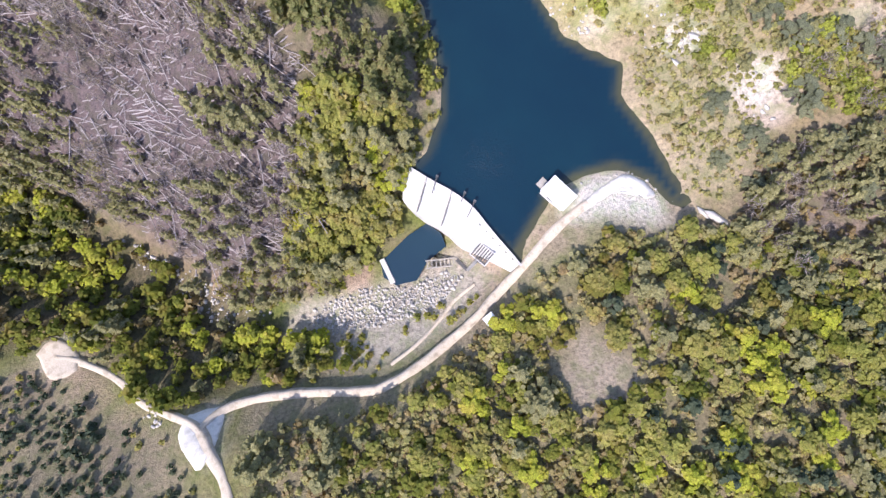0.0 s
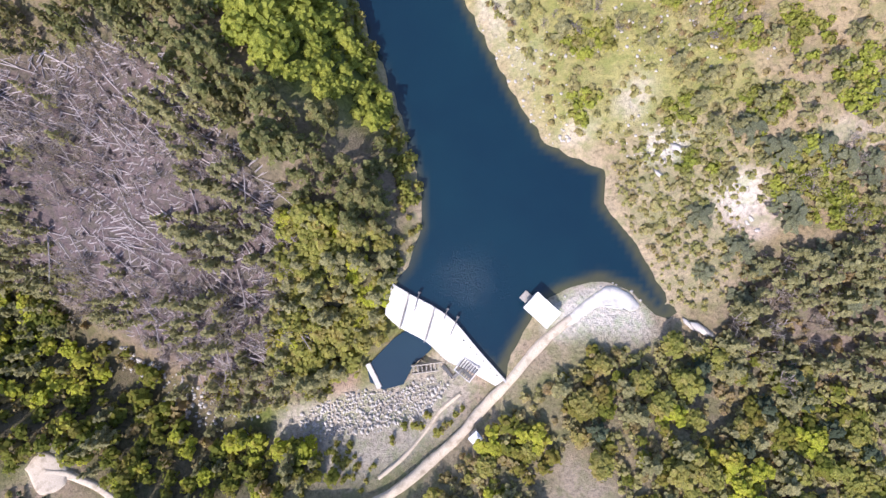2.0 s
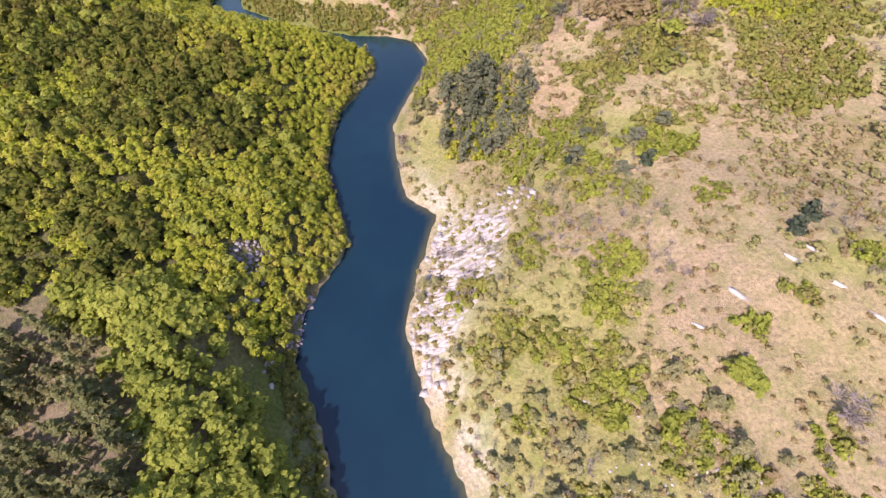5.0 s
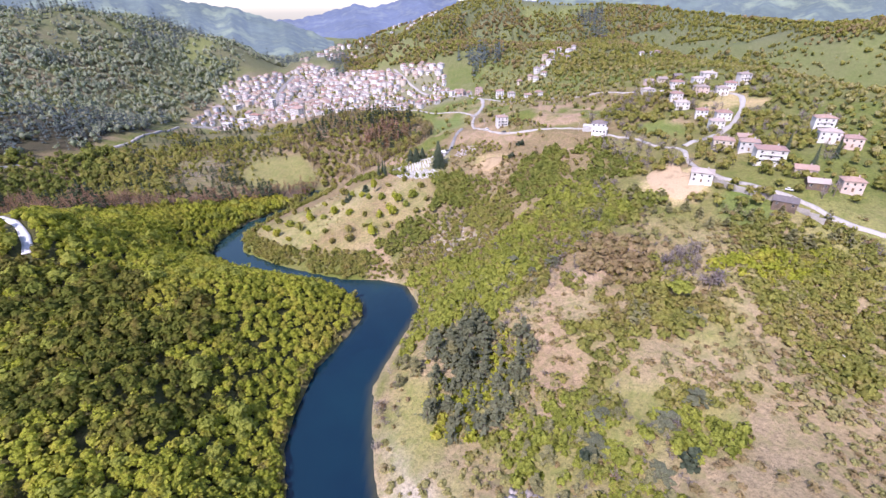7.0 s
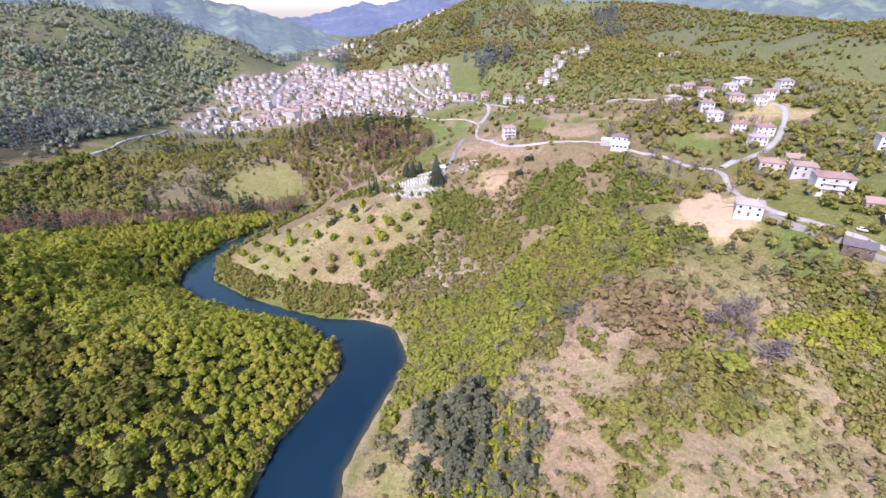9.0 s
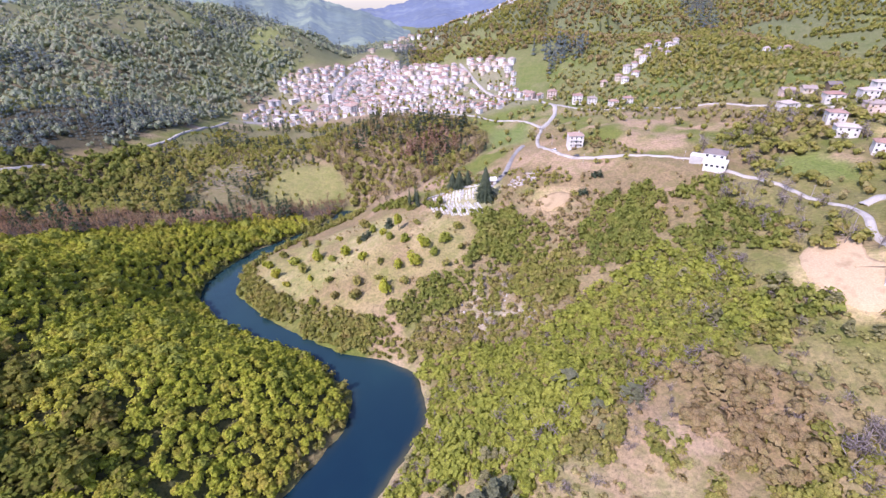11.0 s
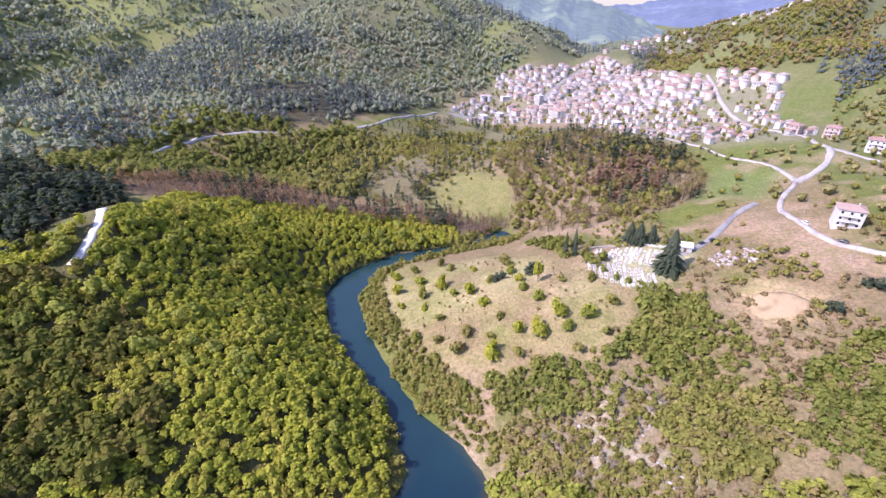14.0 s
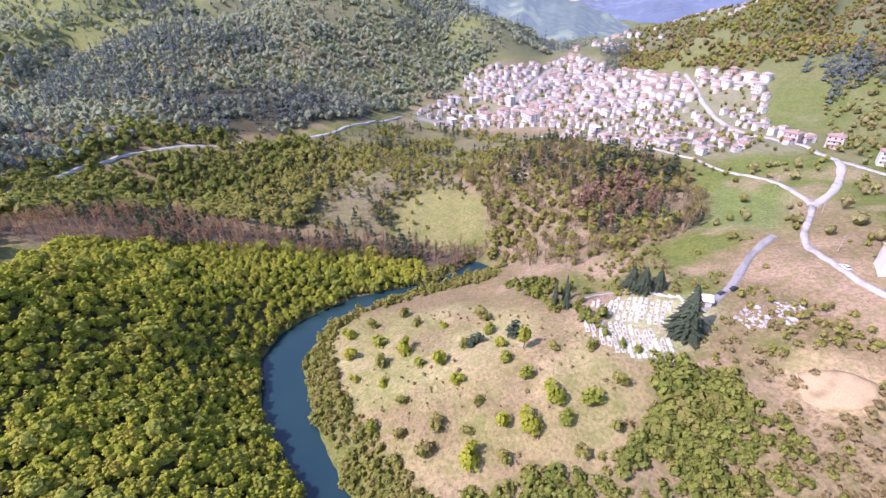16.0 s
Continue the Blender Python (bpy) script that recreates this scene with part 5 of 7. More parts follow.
BELOW_HAMLET = [(48, 300), (58, 318), (76, 330), (94, 332), (104, 300), (97, 258), (80, 252), (60, 262)]
plant("slope_scrub", SHRUBS, BELOW_HAMLET, 2.5, 1.9, 1.8, LEAF_SHADE_GREEN, "tall green bushes below a hamlet", "shrubs", 174, gaps(17, 0.36, 0.5, 175), fade=4.0)
WEST_BANK = WEST_SHORE + [(-200, 378), (-200, 18)]
plant("shore_bushes", SHRUBS, WEST_BANK, 1.9, 1.3, 1.5, LEAF_BUSH, "bushes overhanging the wooded shore", "shrubs", 42, lambda x, y: (shore_distance(x, y) < 4.5) * 0.9)
plant("undergrowth", LOW_SHRUBS, SOUTH_WOOD, 2.5, 1.3, 0.8, LEAF_BROWN, "brown undergrowth of an open wood", "shrubs", 49, gaps(14, 0.25, 0.6, 66))
plant("undergrowth", LOW_SHRUBS, EAST_BANK, 3.8, 1.1, 0.6, LEAF_BROWN, "low brown thorn scrub on a dry slope", "shrubs", 50, gaps(22, 0.38, 0.62, 67))
plant("undergrowth", LOW_SHRUBS, GULLY_WOOD, 2.8, 1.1, 0.8, LEAF_BROWN, "brown undergrowth on a stony slope", "shrubs", 51)
plant("undergrowth", LOW_SHRUBS, BALD_HILL, 4.2, 0.55, 0.4, LEAF_BROWN, "small dry tufts on a grassy hill", "tufts", 52, gaps(18, 0.3, 0.6, 68))
plant("undergrowth", LOW_SHRUBS, BLOWDOWN, 3.6, 1.0, 0.8, LEAF_GREY, "grey brushwood among fallen trunks", "brushwood", 53, gaps(16, 0.3, 0.6, 69))
plant("valley_scrub", LOW_SHRUBS, VALLEY_FLOOR, 3.4, 1.6, 1.6, LEAF_BUSH, "scrub over the valley floor", "shrubs", 57, lambda x, y: smooth(0.36, 0.54, lumps(x, y, 34, 73)) * (1 - 0.9 * inside(x, y, MEADOW)))
plant("valley_scrub", FAR_PINES, VALLEY_FLOOR, 7.0, 1.3, 2.0, LEAF_DARK, "scattered dark pines over the valley floor", "trees", 58, lambda x, y: smooth(0.45, 0.6, lumps(x, y, 40, 74)) * (1 - 0.95 * inside(x, y, MEADOW)))
plant("valley_scrub", BARES, LOG_SLOPE, 4.6, 1.6, 1.6, LEAF_BROWN, "brown budding bushes on a cleared slope", "shrubs", 59, gaps(20, 0.4, 0.6, 75))
plant("brook_scrub", SHRUBS, [(-60, -22), (-30, -24), (-10, -18), (8, -8), (14, -10), (6, -16), (-4, -24), (-14, -31), (-40, -35), (-56, -36)], 2.4, 1.1, 1.0, LEAF_BUSH, "dry scrub between a track and a brook", "shrubs", 43, gaps(9, 0.35, 0.55, 63))
plant("village_trees", FAR_OAKS, VILLAGE, 7.0, 1.5, 1.6, LEAF_BUSH, "small green trees between village houses", "trees", 39, lambda x, y: 0 * x + 0.6)

BROOKSIDE = [(-66, -15), (-60, -6), (-40, -2), (-24, -7), (-32, -16), (-50, -17)]
plant("brookside_trees", BARES, BROOKSIDE, 2.8, 1.6, 1.8, LEAF_GREY, "grey leafless trees beside a brook", "trees", 73)
plant("brookside_trees", PINES, BROOKSIDE, 4.2, 1.7, 1.8, LEAF_OLIVE, "grey-green pines beside a brook", "trees", 74)
plant("brookside_trees", SHRUBS, BROOKSIDE, 3.2, 1.4, 1.2, LEAF_BUSH, "green bushes beside a brook", "shrubs", 75, gaps(9, 0.3, 0.5, 98))

LOW_BELT = [(-12, 263), (2, 266), (17, 267), (31, 272), (33, 280), (20, 285), (2, 280), (-14, 273)]
plant("belt_scrub", SHRUBS, LOW_BELT, 2.2, 1.4, 1.2, LEAF_BUSH, "mixed scrub at the foot of pale rocks", "shrubs", 76, gaps(9, 0.3, 0.46, 99))
plant("belt_scrub", LOW_SHRUBS, HILLSIDE, 2.6, 1.1, 0.8, LEAF_BROWN, "low brown scrub on a stony hillside", "shrubs", 77, gaps(14, 0.35, 0.55, 100))
plant("belt_scrub", SHRUBS, HILLSIDE, 5.0, 1.5, 1.3, LEAF_BUSH, "single green bushes on a stony hillside", "shrubs", 78, gaps(16, 0.45, 0.65, 101))

WEST_EDGE = [(-128, 124), (-132, 70), (-128, 22), (-180, 44), (-240, 0), (-270, 150), (-172, 150), (-136, 112)]
plant("west_wood", FAR_OAKS, WEST_EDGE, 5.2, 2.8, 2.6, LEAF_FRESH, "green wood beyond the windthrown slope", "woodland", 81)

# fallen trunks: laid at random, most of them down the slope
x, y, rng = spread(BLOWDOWN, 1.6, 51, gaps(20, 0.2, 0.5, 9))
ok = clear(x, y, 3)
x, y = x[ok], y[ok]
long = rng.uniform(5, 13, len(x))
scatter("fallen_trunks", LOGS, x, y, long, long, [DEADWOOD], "grey windthrown pine trunks lying criss-cross", "fallen trunks", ground_at(x, y) + 0.35, rng.normal(0.6, 0.8, len(x)))
x, y, rng = spread(LOG_SLOPE, 3.6, 52, gaps(30, 0.35, 0.55, 10))
long = rng.uniform(3, 7, len(x))
scatter("fallen_trunks", LOGS, x, y, long, long, [DEADWOOD], "grey felled trunks on a cleared slope", "fallen trunks", ground_at(x, y) + 0.3, rng.normal(0.2, 0.6, len(x)))


# ---- building helpers ----
def box_into(bm, x0, y0, z0, x1, y1, z1, bevel=0.0, m=None, mat=0):
    r = bmesh.ops.create_cube(bm, size=1.0, matrix=Matrix.Translation(((x0 + x1) / 2, (y0 + y1) / 2, (z0 + z1) / 2)) @ Matrix.Diagonal((x1 - x0, y1 - y0, z1 - z0, 1)))
    verts = r["verts"]
    if bevel:
        edges = list({e for v in verts for e in v.link_edges})
        verts = bmesh.ops.bevel(bm, geom=edges, offset=bevel, segments=1, affect="EDGES", profile=0.5)["verts"]
    if m is not None:
        bmesh.ops.transform(bm, matrix=m, verts=verts)
    for f in {f for v in verts for f in v.link_faces}:
        f.material_index = mat


def part(name, bm, mat, parent, label="", m=None):
    """Links a bmesh as one mesh object under a thing or a part."""
    me = bpy.data.meshes.new(name)
    bmesh.ops.recalc_face_normals(bm, faces=bm.faces)
    bm.to_mesh(me)
    bm.free()
    for each in mat if isinstance(mat, (list, tuple)) else [mat]:
        me.materials.append(each)
    ob = new(name, me)
    ob.parent = parent
    if m is not None:
        ob.matrix_basis = m
    return tagged(ob, label)


def boxes(*specs, bevel=0.0):
    bm = bmesh.new()
    for s in specs:
        box_into(bm, *s, bevel=bevel)
    return bm


def prism(outline, z0, z1):
    """An upright block over an outline; z0 and z1 may be lists."""
    bm = bmesh.new()
    n = len(outline)
    low = [bm.verts.new((x, y, z0 if isinstance(z0, (int, float)) else z0[i])) for i, (x, y) in enumerate(outline)]
    top = [bm.verts.new((x, y, z1 if isinstance(z1, (int, float)) else z1[i])) for i, (x, y) in enumerate(outline)]
    bm.faces.new(top)
    bm.faces.new(low[::-1])
    for i in range(n):
        bm.faces.new((low[i], low[(i + 1) % n], top[(i + 1) % n], top[i]))
    return bm


def empty(name, m, label, category, group=""):
    ob = new(name)
    ob.matrix_basis = m
    return tagged(ob, label, category, group)


# ---- the dam and what stands round it ----
WHITE_STONE = plain("sun_bleached_concrete", (0.5, 0.485, 0.46), (0.66, 0.645, 0.62), 0.5, 0.8, bump=0.2)
DAMP = plain("damp_concrete", (0.28, 0.26, 0.23), (0.4, 0.37, 0.33), 0.7, 0.85, bump=0.3)
STEEL = plain("dull_steel", (0.13, 0.13, 0.13), (0.22, 0.21, 0.2), 2.0, 0.5, 0.6, bump=0.05)
UP = resample([(-10.2, 21.2), (-4.1, 17.6), (1.7, 14.6), (6.7, 11.0), (11.5, 5.4), (18.8, -2.6)], 1.0)
DOWN = resample([(-10.4, 12.5), (-7.2, 9.6), (-0.4, 6.0), (4.6, 1.6), (9.6, -0.6), (16.6, -4.4)], 1.0)
k = 26
up = np.stack([np.interp(np.linspace(0, 1, k), np.linspace(0, 1, len(UP)), UP[:, i]) for i in (0, 1)], 1)
down = np.stack([np.interp(np.linspace(0, 1, k), np.linspace(0, 1, len(DOWN)), DOWN[:, i]) for i in (0, 1)], 1)
dam = empty("dam", pose(0, 0, 0), "curved white concrete dam across a narrow valley", "dam")


def dam_slice(a, b, s0, s1, z0, z1, drop=0.0, thick=0.0):
    """A stretch of the dam between two shares of its length and two shares of its width."""
    bm = bmesh.new()
    rows = []
    for i in range(a, b + 1):
        p, q = up[i] + (down[i] - up[i]) * s0, up[i] + (down[i] - up[i]) * s1
        rows.append([bm.verts.new((p[0], p[1], z1)), bm.verts.new((q[0], q[1], z1 - drop)), bm.verts.new((q[0], q[1], z0)), bm.verts.new((p[0], p[1], z0))])
    for r, s in zip(rows, rows[1:]):
        for e in range(4):
            bm.faces.new((r[e], r[(e + 1) % 4], s[(e + 1) % 4], s[e]))
    bm.faces.new(rows[0])
    bm.faces.new(rows[-1][::-1])
    return bm


part("crest", dam_slice(0, k - 1, 0.0, 0.16, -17, 1.0), WHITE_STONE, dam)
for a, b in ((0, 4), (4, 9), (9, 14), (14, 20), (20, k - 1)):
    part("apron", dam_slice(a, b, 0.163, 0.99, -17, 0.35 - 0.03 * a, 1.5), WHITE_STONE, dam)
for i in (4, 9):
    p, q = up[i], down[i]
    d = Vector((*(q - p), -1.6))
    m = Matrix.Translation((p[0], p[1], 1.0)) @ d.to_track_quat("X", "Z").to_matrix().to_4x4()
    part("divide_wall", boxes((0, -0.14, -1.2, d.length, 0.14, 0.5), bevel=0.04), DAMP, dam, "weathered dividing wall", m)
for i in (6, 11, 13):
    p, q = up[i], down[i]
    d = Vector((*(p - q), 0)).normalized()
    m = Matrix.Translation((p[0], p[1], 1.05)) @ Vector((d.x, d.y, 0)).to_track_quat("X", "Z").to_matrix().to_4x4()
    part("gate_beam", boxes((-3.0 if i != 11 else -1.0, -0.12, 0, 1.6, 0.12, 0.25), (1.2, -0.3, -1.0, 1.6, 0.3, 0.5)), STEEL, dam, "dark steel gate beam", m)
# the rack of bars at the outlet
rack = empty("trash_rack", pose(9.4, -0.2, -0.6, 0, -8, -38), "dark steel rack of bars at the dam's outlet", "rack")
part("frame", boxes((-2.4, -2.0, -0.2, 2.4, -1.8, 0.2), (-2.4, 1.8, -0.2, 2.4, 2.0, 0.2), (-2.4, -1.8, -0.2, -2.2, 1.8, 0.2), (2.2, -1.8, -0.2, 2.4, 1.8, 0.2)), WHITE_STONE, rack)
for i in range(7):
    part("bar", boxes((-2.1 + i * 0.66, -1.8, -0.1, -1.84 + i * 0.66, 1.8, 0.16), bevel=0.03), STEEL, rack)
# stepped outlet channel beside the pool
channel = empty("outlet_channel", pose(1.2, -1.8, -11.6, 0, 0, 8), "weathered concrete channel with cross-beams beside a pool", "channel")
part("wall", boxes((-6, -1.3, -1.6, 3.5, -1.0, 0.5), bevel=0.03), DAMP, channel)
part("wall", boxes((-6, 0.7, -1.6, 3.5, 1.0, 0.5), bevel=0.03), DAMP, channel)
for i in range(8):
    part("beam", boxes((-5.6 + i * 1.15, -0.995, 0.15, -5.35 + i * 1.15, 0.695, 0.4)), DAMP, channel)
weir = empty("weir", pose(-15.0, -4.8, -13.6, 0, 0, -62), "low white concrete weir at the pool's end", "weir")
part("sill", boxes((-3.6, -0.7, -2.0, 3.6, 0.7, 0.7), bevel=0.12), WHITE_STONE, weir)
# zigzag walkway with railings below the dam
walkway = empty("walkway", pose(0, 0, 0), "zigzag steel walkway with handrails below the dam", "walkway")
steps = [(3.4, -1.2, -10.4), (6.2, -4.0, -8.4), (8.6, -1.4, -6.0), (10.6, -2.8, -4.2)]
for a, b in zip(steps, steps[1:]):
    d = Vector(b) - Vector(a)
    m = Matrix.Translation(a) @ d.to_track_quat("X", "Z").to_matrix().to_4x4()
    part("deck", boxes((0, -0.4, -0.08, d.length, 0.4, 0.0)), STEEL, walkway, "", m)
    for side in (-0.42, 0.38):
        part("handrail", boxes((0, side, 0.95, d.length, side + 0.05, 1.02), (0.1, side, -0.08, 0.16, side + 0.05, 0.95), (d.length - 0.16, side, -0.08, d.length - 0.1, side + 0.05, 0.95)), STEEL, walkway, "", m)
    for s in (0.02, 0.98):
        p = Vector(a) + d * s
        part("post", boxes((p.x - 0.06, p.y - 0.06, float(ground_at(p.x, p.y)) - 0.5, p.x + 0.06, p.y + 0.06, p.z - 0.05)), STEEL, walkway)

# boathouse on the spit
boat_z = 1.0
m = pose(26.6, 14.4, boat_z, 0, 0, -42)
boathouse = empty("boathouse", m, "small white flat-roofed boathouse at the water's edge", "boathouse")
part("wall", boxes((-3.3, -2.2, -2.2, 3.3, 2.2, 2.2), bevel=0.03), WHITE_STONE, boathouse)
part("roof", boxes((-3.6, -2.5, 2.2, 3.6, 2.5, 2.42), bevel=0.03), plain("white_sheet_roof", (0.72, 0.72, 0.71), (0.84, 0.84, 0.83), 0.8, 0.6, bump=0.05), boathouse)
part("door", boxes((3.3, -0.6, -0.2, 3.34, 0.5, 1.8)), STEEL, boathouse, "dark steel door")
for yy in (-2.2, 2.2):
    part("window", boxes((-1.4, yy - 0.03, 0.6, 0.4, yy + 0.03, 1.6)), plain("dark_pane", (0.03, 0.035, 0.04), (0.05, 0.055, 0.06), 1.0, 0.15, bump=0), boathouse)
part("jetty", boxes((-5.4, -1.2, -1.2, -3.4, 1.2, -0.6), bevel=0.04), DAMP, boathouse)
# hut by the track
hz = float(ground_at(11.4, -15.4))
hut = empty("hut", pose(11.4, -15.4, hz, 0, 0, 42), "small grey hut with a tilted sheet roof beside a track", "hut")
part("wall", boxes((-1.1, -0.9, -1.5, 1.1, 0.9, 2.0), bevel=0.02), DAMP, hut)
part("roof", boxes((-1.35, -1.15, 2.0, 1.35, 1.15, 2.1), bevel=0.02), plain("pale_sheet_roof", (0.55, 0.58, 0.62), (0.68, 0.7, 0.73), 0.8, 0.45, bump=0.05), hut)
part("door", boxes((-0.4, -0.93, 0.0, 0.4, -0.9, 1.8)), STEEL, hut)

# boulders of the stream bed and stones along the shore
def stone(seed):
    rng = np.random.default_rng(seed)
    c, q = ball(rng, 3, 6, 0.22)
    return c * (1, 0.8, 0.6), q, np.zeros(len(q), int)


STONES = [stone(s) for s in range(100, 105)]
ROCK = plain("pale_limestone", (0.36, 0.33, 0.30), (0.58, 0.55, 0.51), 1.0, 0.9, bump=0.5, distance=0.1)
GREY_ROCK = plain("grey_cliff_rock", (0.34, 0.30, 0.28), (0.56, 0.51, 0.47), 0.5, 0.9, bump=0.7, distance=0.2)


def stones(outline, gap, size, seed, label, mat=ROCK, keep=None, flat=1.0):
    x, y, rng = spread(outline, gap, seed, keep)
    s = size * rng.uniform(0.2, 1.0, len(x)) ** 2 + 0.12
    scatter("boulders", STONES, x, y, s, s * flat, [mat], label, "stones", ground_at(x, y) + 0.1 * s)


stones([(-9, -9), (0, -4), (6, -6), (-2, -14), (-14, -19), (-34, -23), (-36, -16), (-20, -9)], 0.75, 0.6, 201, "bleached boulders in a stream bed")
stones([(-36, -17), (-36, -23), (-56, -24), (-82, -13), (-110, 0), (-108, 8), (-80, -3), (-56, -14)], 1.3, 0.7, 202, "pale boulders along a wooded brook", ROCK, gaps(14, 0.3, 0.6, 50))
stones([(-1, 116), (2, 134), (8, 156), (14, 152), (9, 134), (5, 116), (9, 102), (4, 100)], 1.3, 1.5, 203, "broken grey rock above the shore", GREY_ROCK, gaps(9, 0.45, 0.65, 51), 0.6)
stones([(16, 150), (30, 164), (36, 158), (22, 144)], 1.5, 1.6, 204, "grey rock outcrop on a dry slope", GREY_ROCK, gaps(9, 0.4, 0.6, 52), 0.7)
stones([(-34, 100), (-22, 96), (-26, 112), (-28, 126), (-36, 124), (-44, 118)], 2.0, 1.7, 205, "grey rock face between shore trees", GREY_ROCK, gaps(12, 0.45, 0.6, 53))
CRAG = plain("purple_grey_crag", (0.2, 0.175, 0.19), (0.36, 0.325, 0.34), 0.8, 0.9, bump=0.8, distance=0.2)


# bedded rock: long thin slabs that lie over one another down to the water
def slab(seed):
    rng = np.random.default_rng(seed)
    c, q = ball(rng, 3, 7, 0.3)
    c = np.clip(c, -0.8, 0.8) * (1.9, 0.55, 0.22)
    c[:, 2] += 0.22 * c[:, 1]
    return c, q, np.zeros(len(q), int)


x, y, rng = spread(ROCK_LEDGE, 1.25, 210, gaps(8, 0.25, 0.5, 57))
size = rng.uniform(0.5, 1.5, len(x))
scatter("rock_ledge", [slab(s) for s in range(110, 115)], x, y, size, size, [GREY_ROCK], "pale grey bedded rock sloping to the water", "rock", ground_at(x, y) + 0.05, rng.normal(0.45, 0.22, len(x)))
stones([(-49, 126), (-38, 126), (-36, 136), (-44, 138)], 0.9, 0.9, 211, "purplish grey crag between trees", CRAG, None, 0.8)
stones([(-32, 112), (-25, 112), (-24, 126), (-30, 128)], 0.9, 0.9, 212, "grey crag above the water", CRAG, None, 0.8)
stones(SCRUB_HILL, 1.5, 0.7, 206, "pale limestone outcrops among scrub", ROCK, gaps(7, 0.5, 0.64, 54), 0.8)
stones([(15, 346), (17, 352), (29, 357), (27, 347), (19, 343)], 0.9, 0.9, 207, "pale grey rock outcrop beside a lane", GREY_ROCK, gaps(9, 0.15, 0.4, 55), 0.7)
stones([(6, 60), (30, 52), (60, 50), (84, 40), (84, 60), (60, 96), (10, 100)], 2.0, 0.45, 208, "pale stones scattered on a dry slope", ROCK, gaps(12, 0.44, 0.58, 56), 0.7)
stones([(30, 16), (34, 21), (42, 23.5), (50, 20), (56, 13), (50, 13), (42, 19), (34, 17)], 2.6, 0.4, 209, "small stones round a gravel spit", ROCK)

for x, y, s in ((64, 110, 1.0), (74, 117, 1.6), (87, 124, 1.3), (94, 118, 1.5), (100, 110, 1.4), (65, 9.7, 2.4), (62, 11, 1.5), (80, 0, 2.2), (84, 3, 1.6), (58, 52, 1.8), (54, 46, 1.2), (92, 126, 1.2)):
    c, q, which = stone(int(500 + x))
    ob = new("rock", mesh_of("rock", c * (1.9 * s, 0.6 * s, 0.5 * s), q, 4, [ROCK]))
    ob.matrix_basis = pose(x, y, float(ground_at(x, y)) + 0.05, 0, 0, -38 + 9 * math.sin(x))
    tagged(ob, "long pale rock lying bare on a dry slope", "rock", "pale rocks")


# ---- houses ----
PLASTER = [plain("white_plaster", (0.54, 0.51, 0.47), (0.68, 0.66, 0.62), 0.6, 0.9, bump=0.05), plain("cream_plaster", (0.50, 0.43, 0.34), (0.60, 0.53, 0.44), 0.6, 0.9, bump=0.05),
           plain("grey_plaster", (0.45, 0.44, 0.42), (0.58, 0.56, 0.53), 0.6, 0.9, bump=0.05), plain("pink_plaster", (0.52, 0.40, 0.34), (0.63, 0.50, 0.43), 0.6, 0.9, bump=0.05),
           plain("whitewash", (0.66, 0.64, 0.60), (0.76, 0.74, 0.71), 0.6, 0.9, bump=0.05), plain("dark_boarding", (0.11, 0.08, 0.06), (0.2, 0.15, 0.11), 0.9, 0.9, bump=0.1)]


def tiles(name, a, b_colour):
    """Roof tiles in courses, weathered in patches."""
    m, tree, b = material(name, 0.85)
    wave = node(tree, "ShaderNodeTexWave", Scale=1.6, Distortion=1.2, Detail=2.0)
    tree.links.new(tree.nodes.new("ShaderNodeTexCoord").outputs["Object"], wave.inputs["Vector"])
    each = tree.nodes.new("ShaderNodeObjectInfo").outputs["Random"]
    colour = ramp(tree, noise_of(tree, 0.9, 5, 0.7), (0.3, a), (0.7, b_colour))
    colour = mix(tree, mix(tree, 0.5, (0, 0, 0), ramp(tree, each, (0.0, (0, 0, 0)), (1.0, (1, 1, 1)))), colour, (0.34, 0.27, 0.24))
    tree.links.new(colour, b.inputs["Base Color"])
    bumped(tree, b, wave.outputs["Fac"], 0.4, 0.06)
    return m


ROOFS = [tiles("red_roof_tiles", (0.26, 0.14, 0.11), (0.38, 0.235, 0.19)), tiles("orange_roof_tiles", (0.33, 0.21, 0.155), (0.43, 0.31, 0.25)), tiles("old_brown_roof_tiles", (0.25, 0.205, 0.18), (0.38, 0.33, 0.30)), tiles("dark_slate_roof", (0.07, 0.07, 0.08), (0.13, 0.125, 0.13)),
         tiles("pale_pink_roof_tiles", (0.40, 0.34, 0.30), (0.54, 0.47, 0.42))]
GLASS, t_, b_ = material("window_glass", 0.08)
b_.inputs["Base Color"].default_value = (0.03, 0.037, 0.045, 1)
b_.inputs["Specular IOR Level"].default_value = 0.6
FRAME = plain("painted_frame", (0.6, 0.57, 0.53), (0.75, 0.72, 0.69), 2.0, 0.6, bump=0)
TIMBER = plain("dark_timber", (0.14, 0.085, 0.05), (0.24, 0.16, 0.1), 1.5, 0.8)


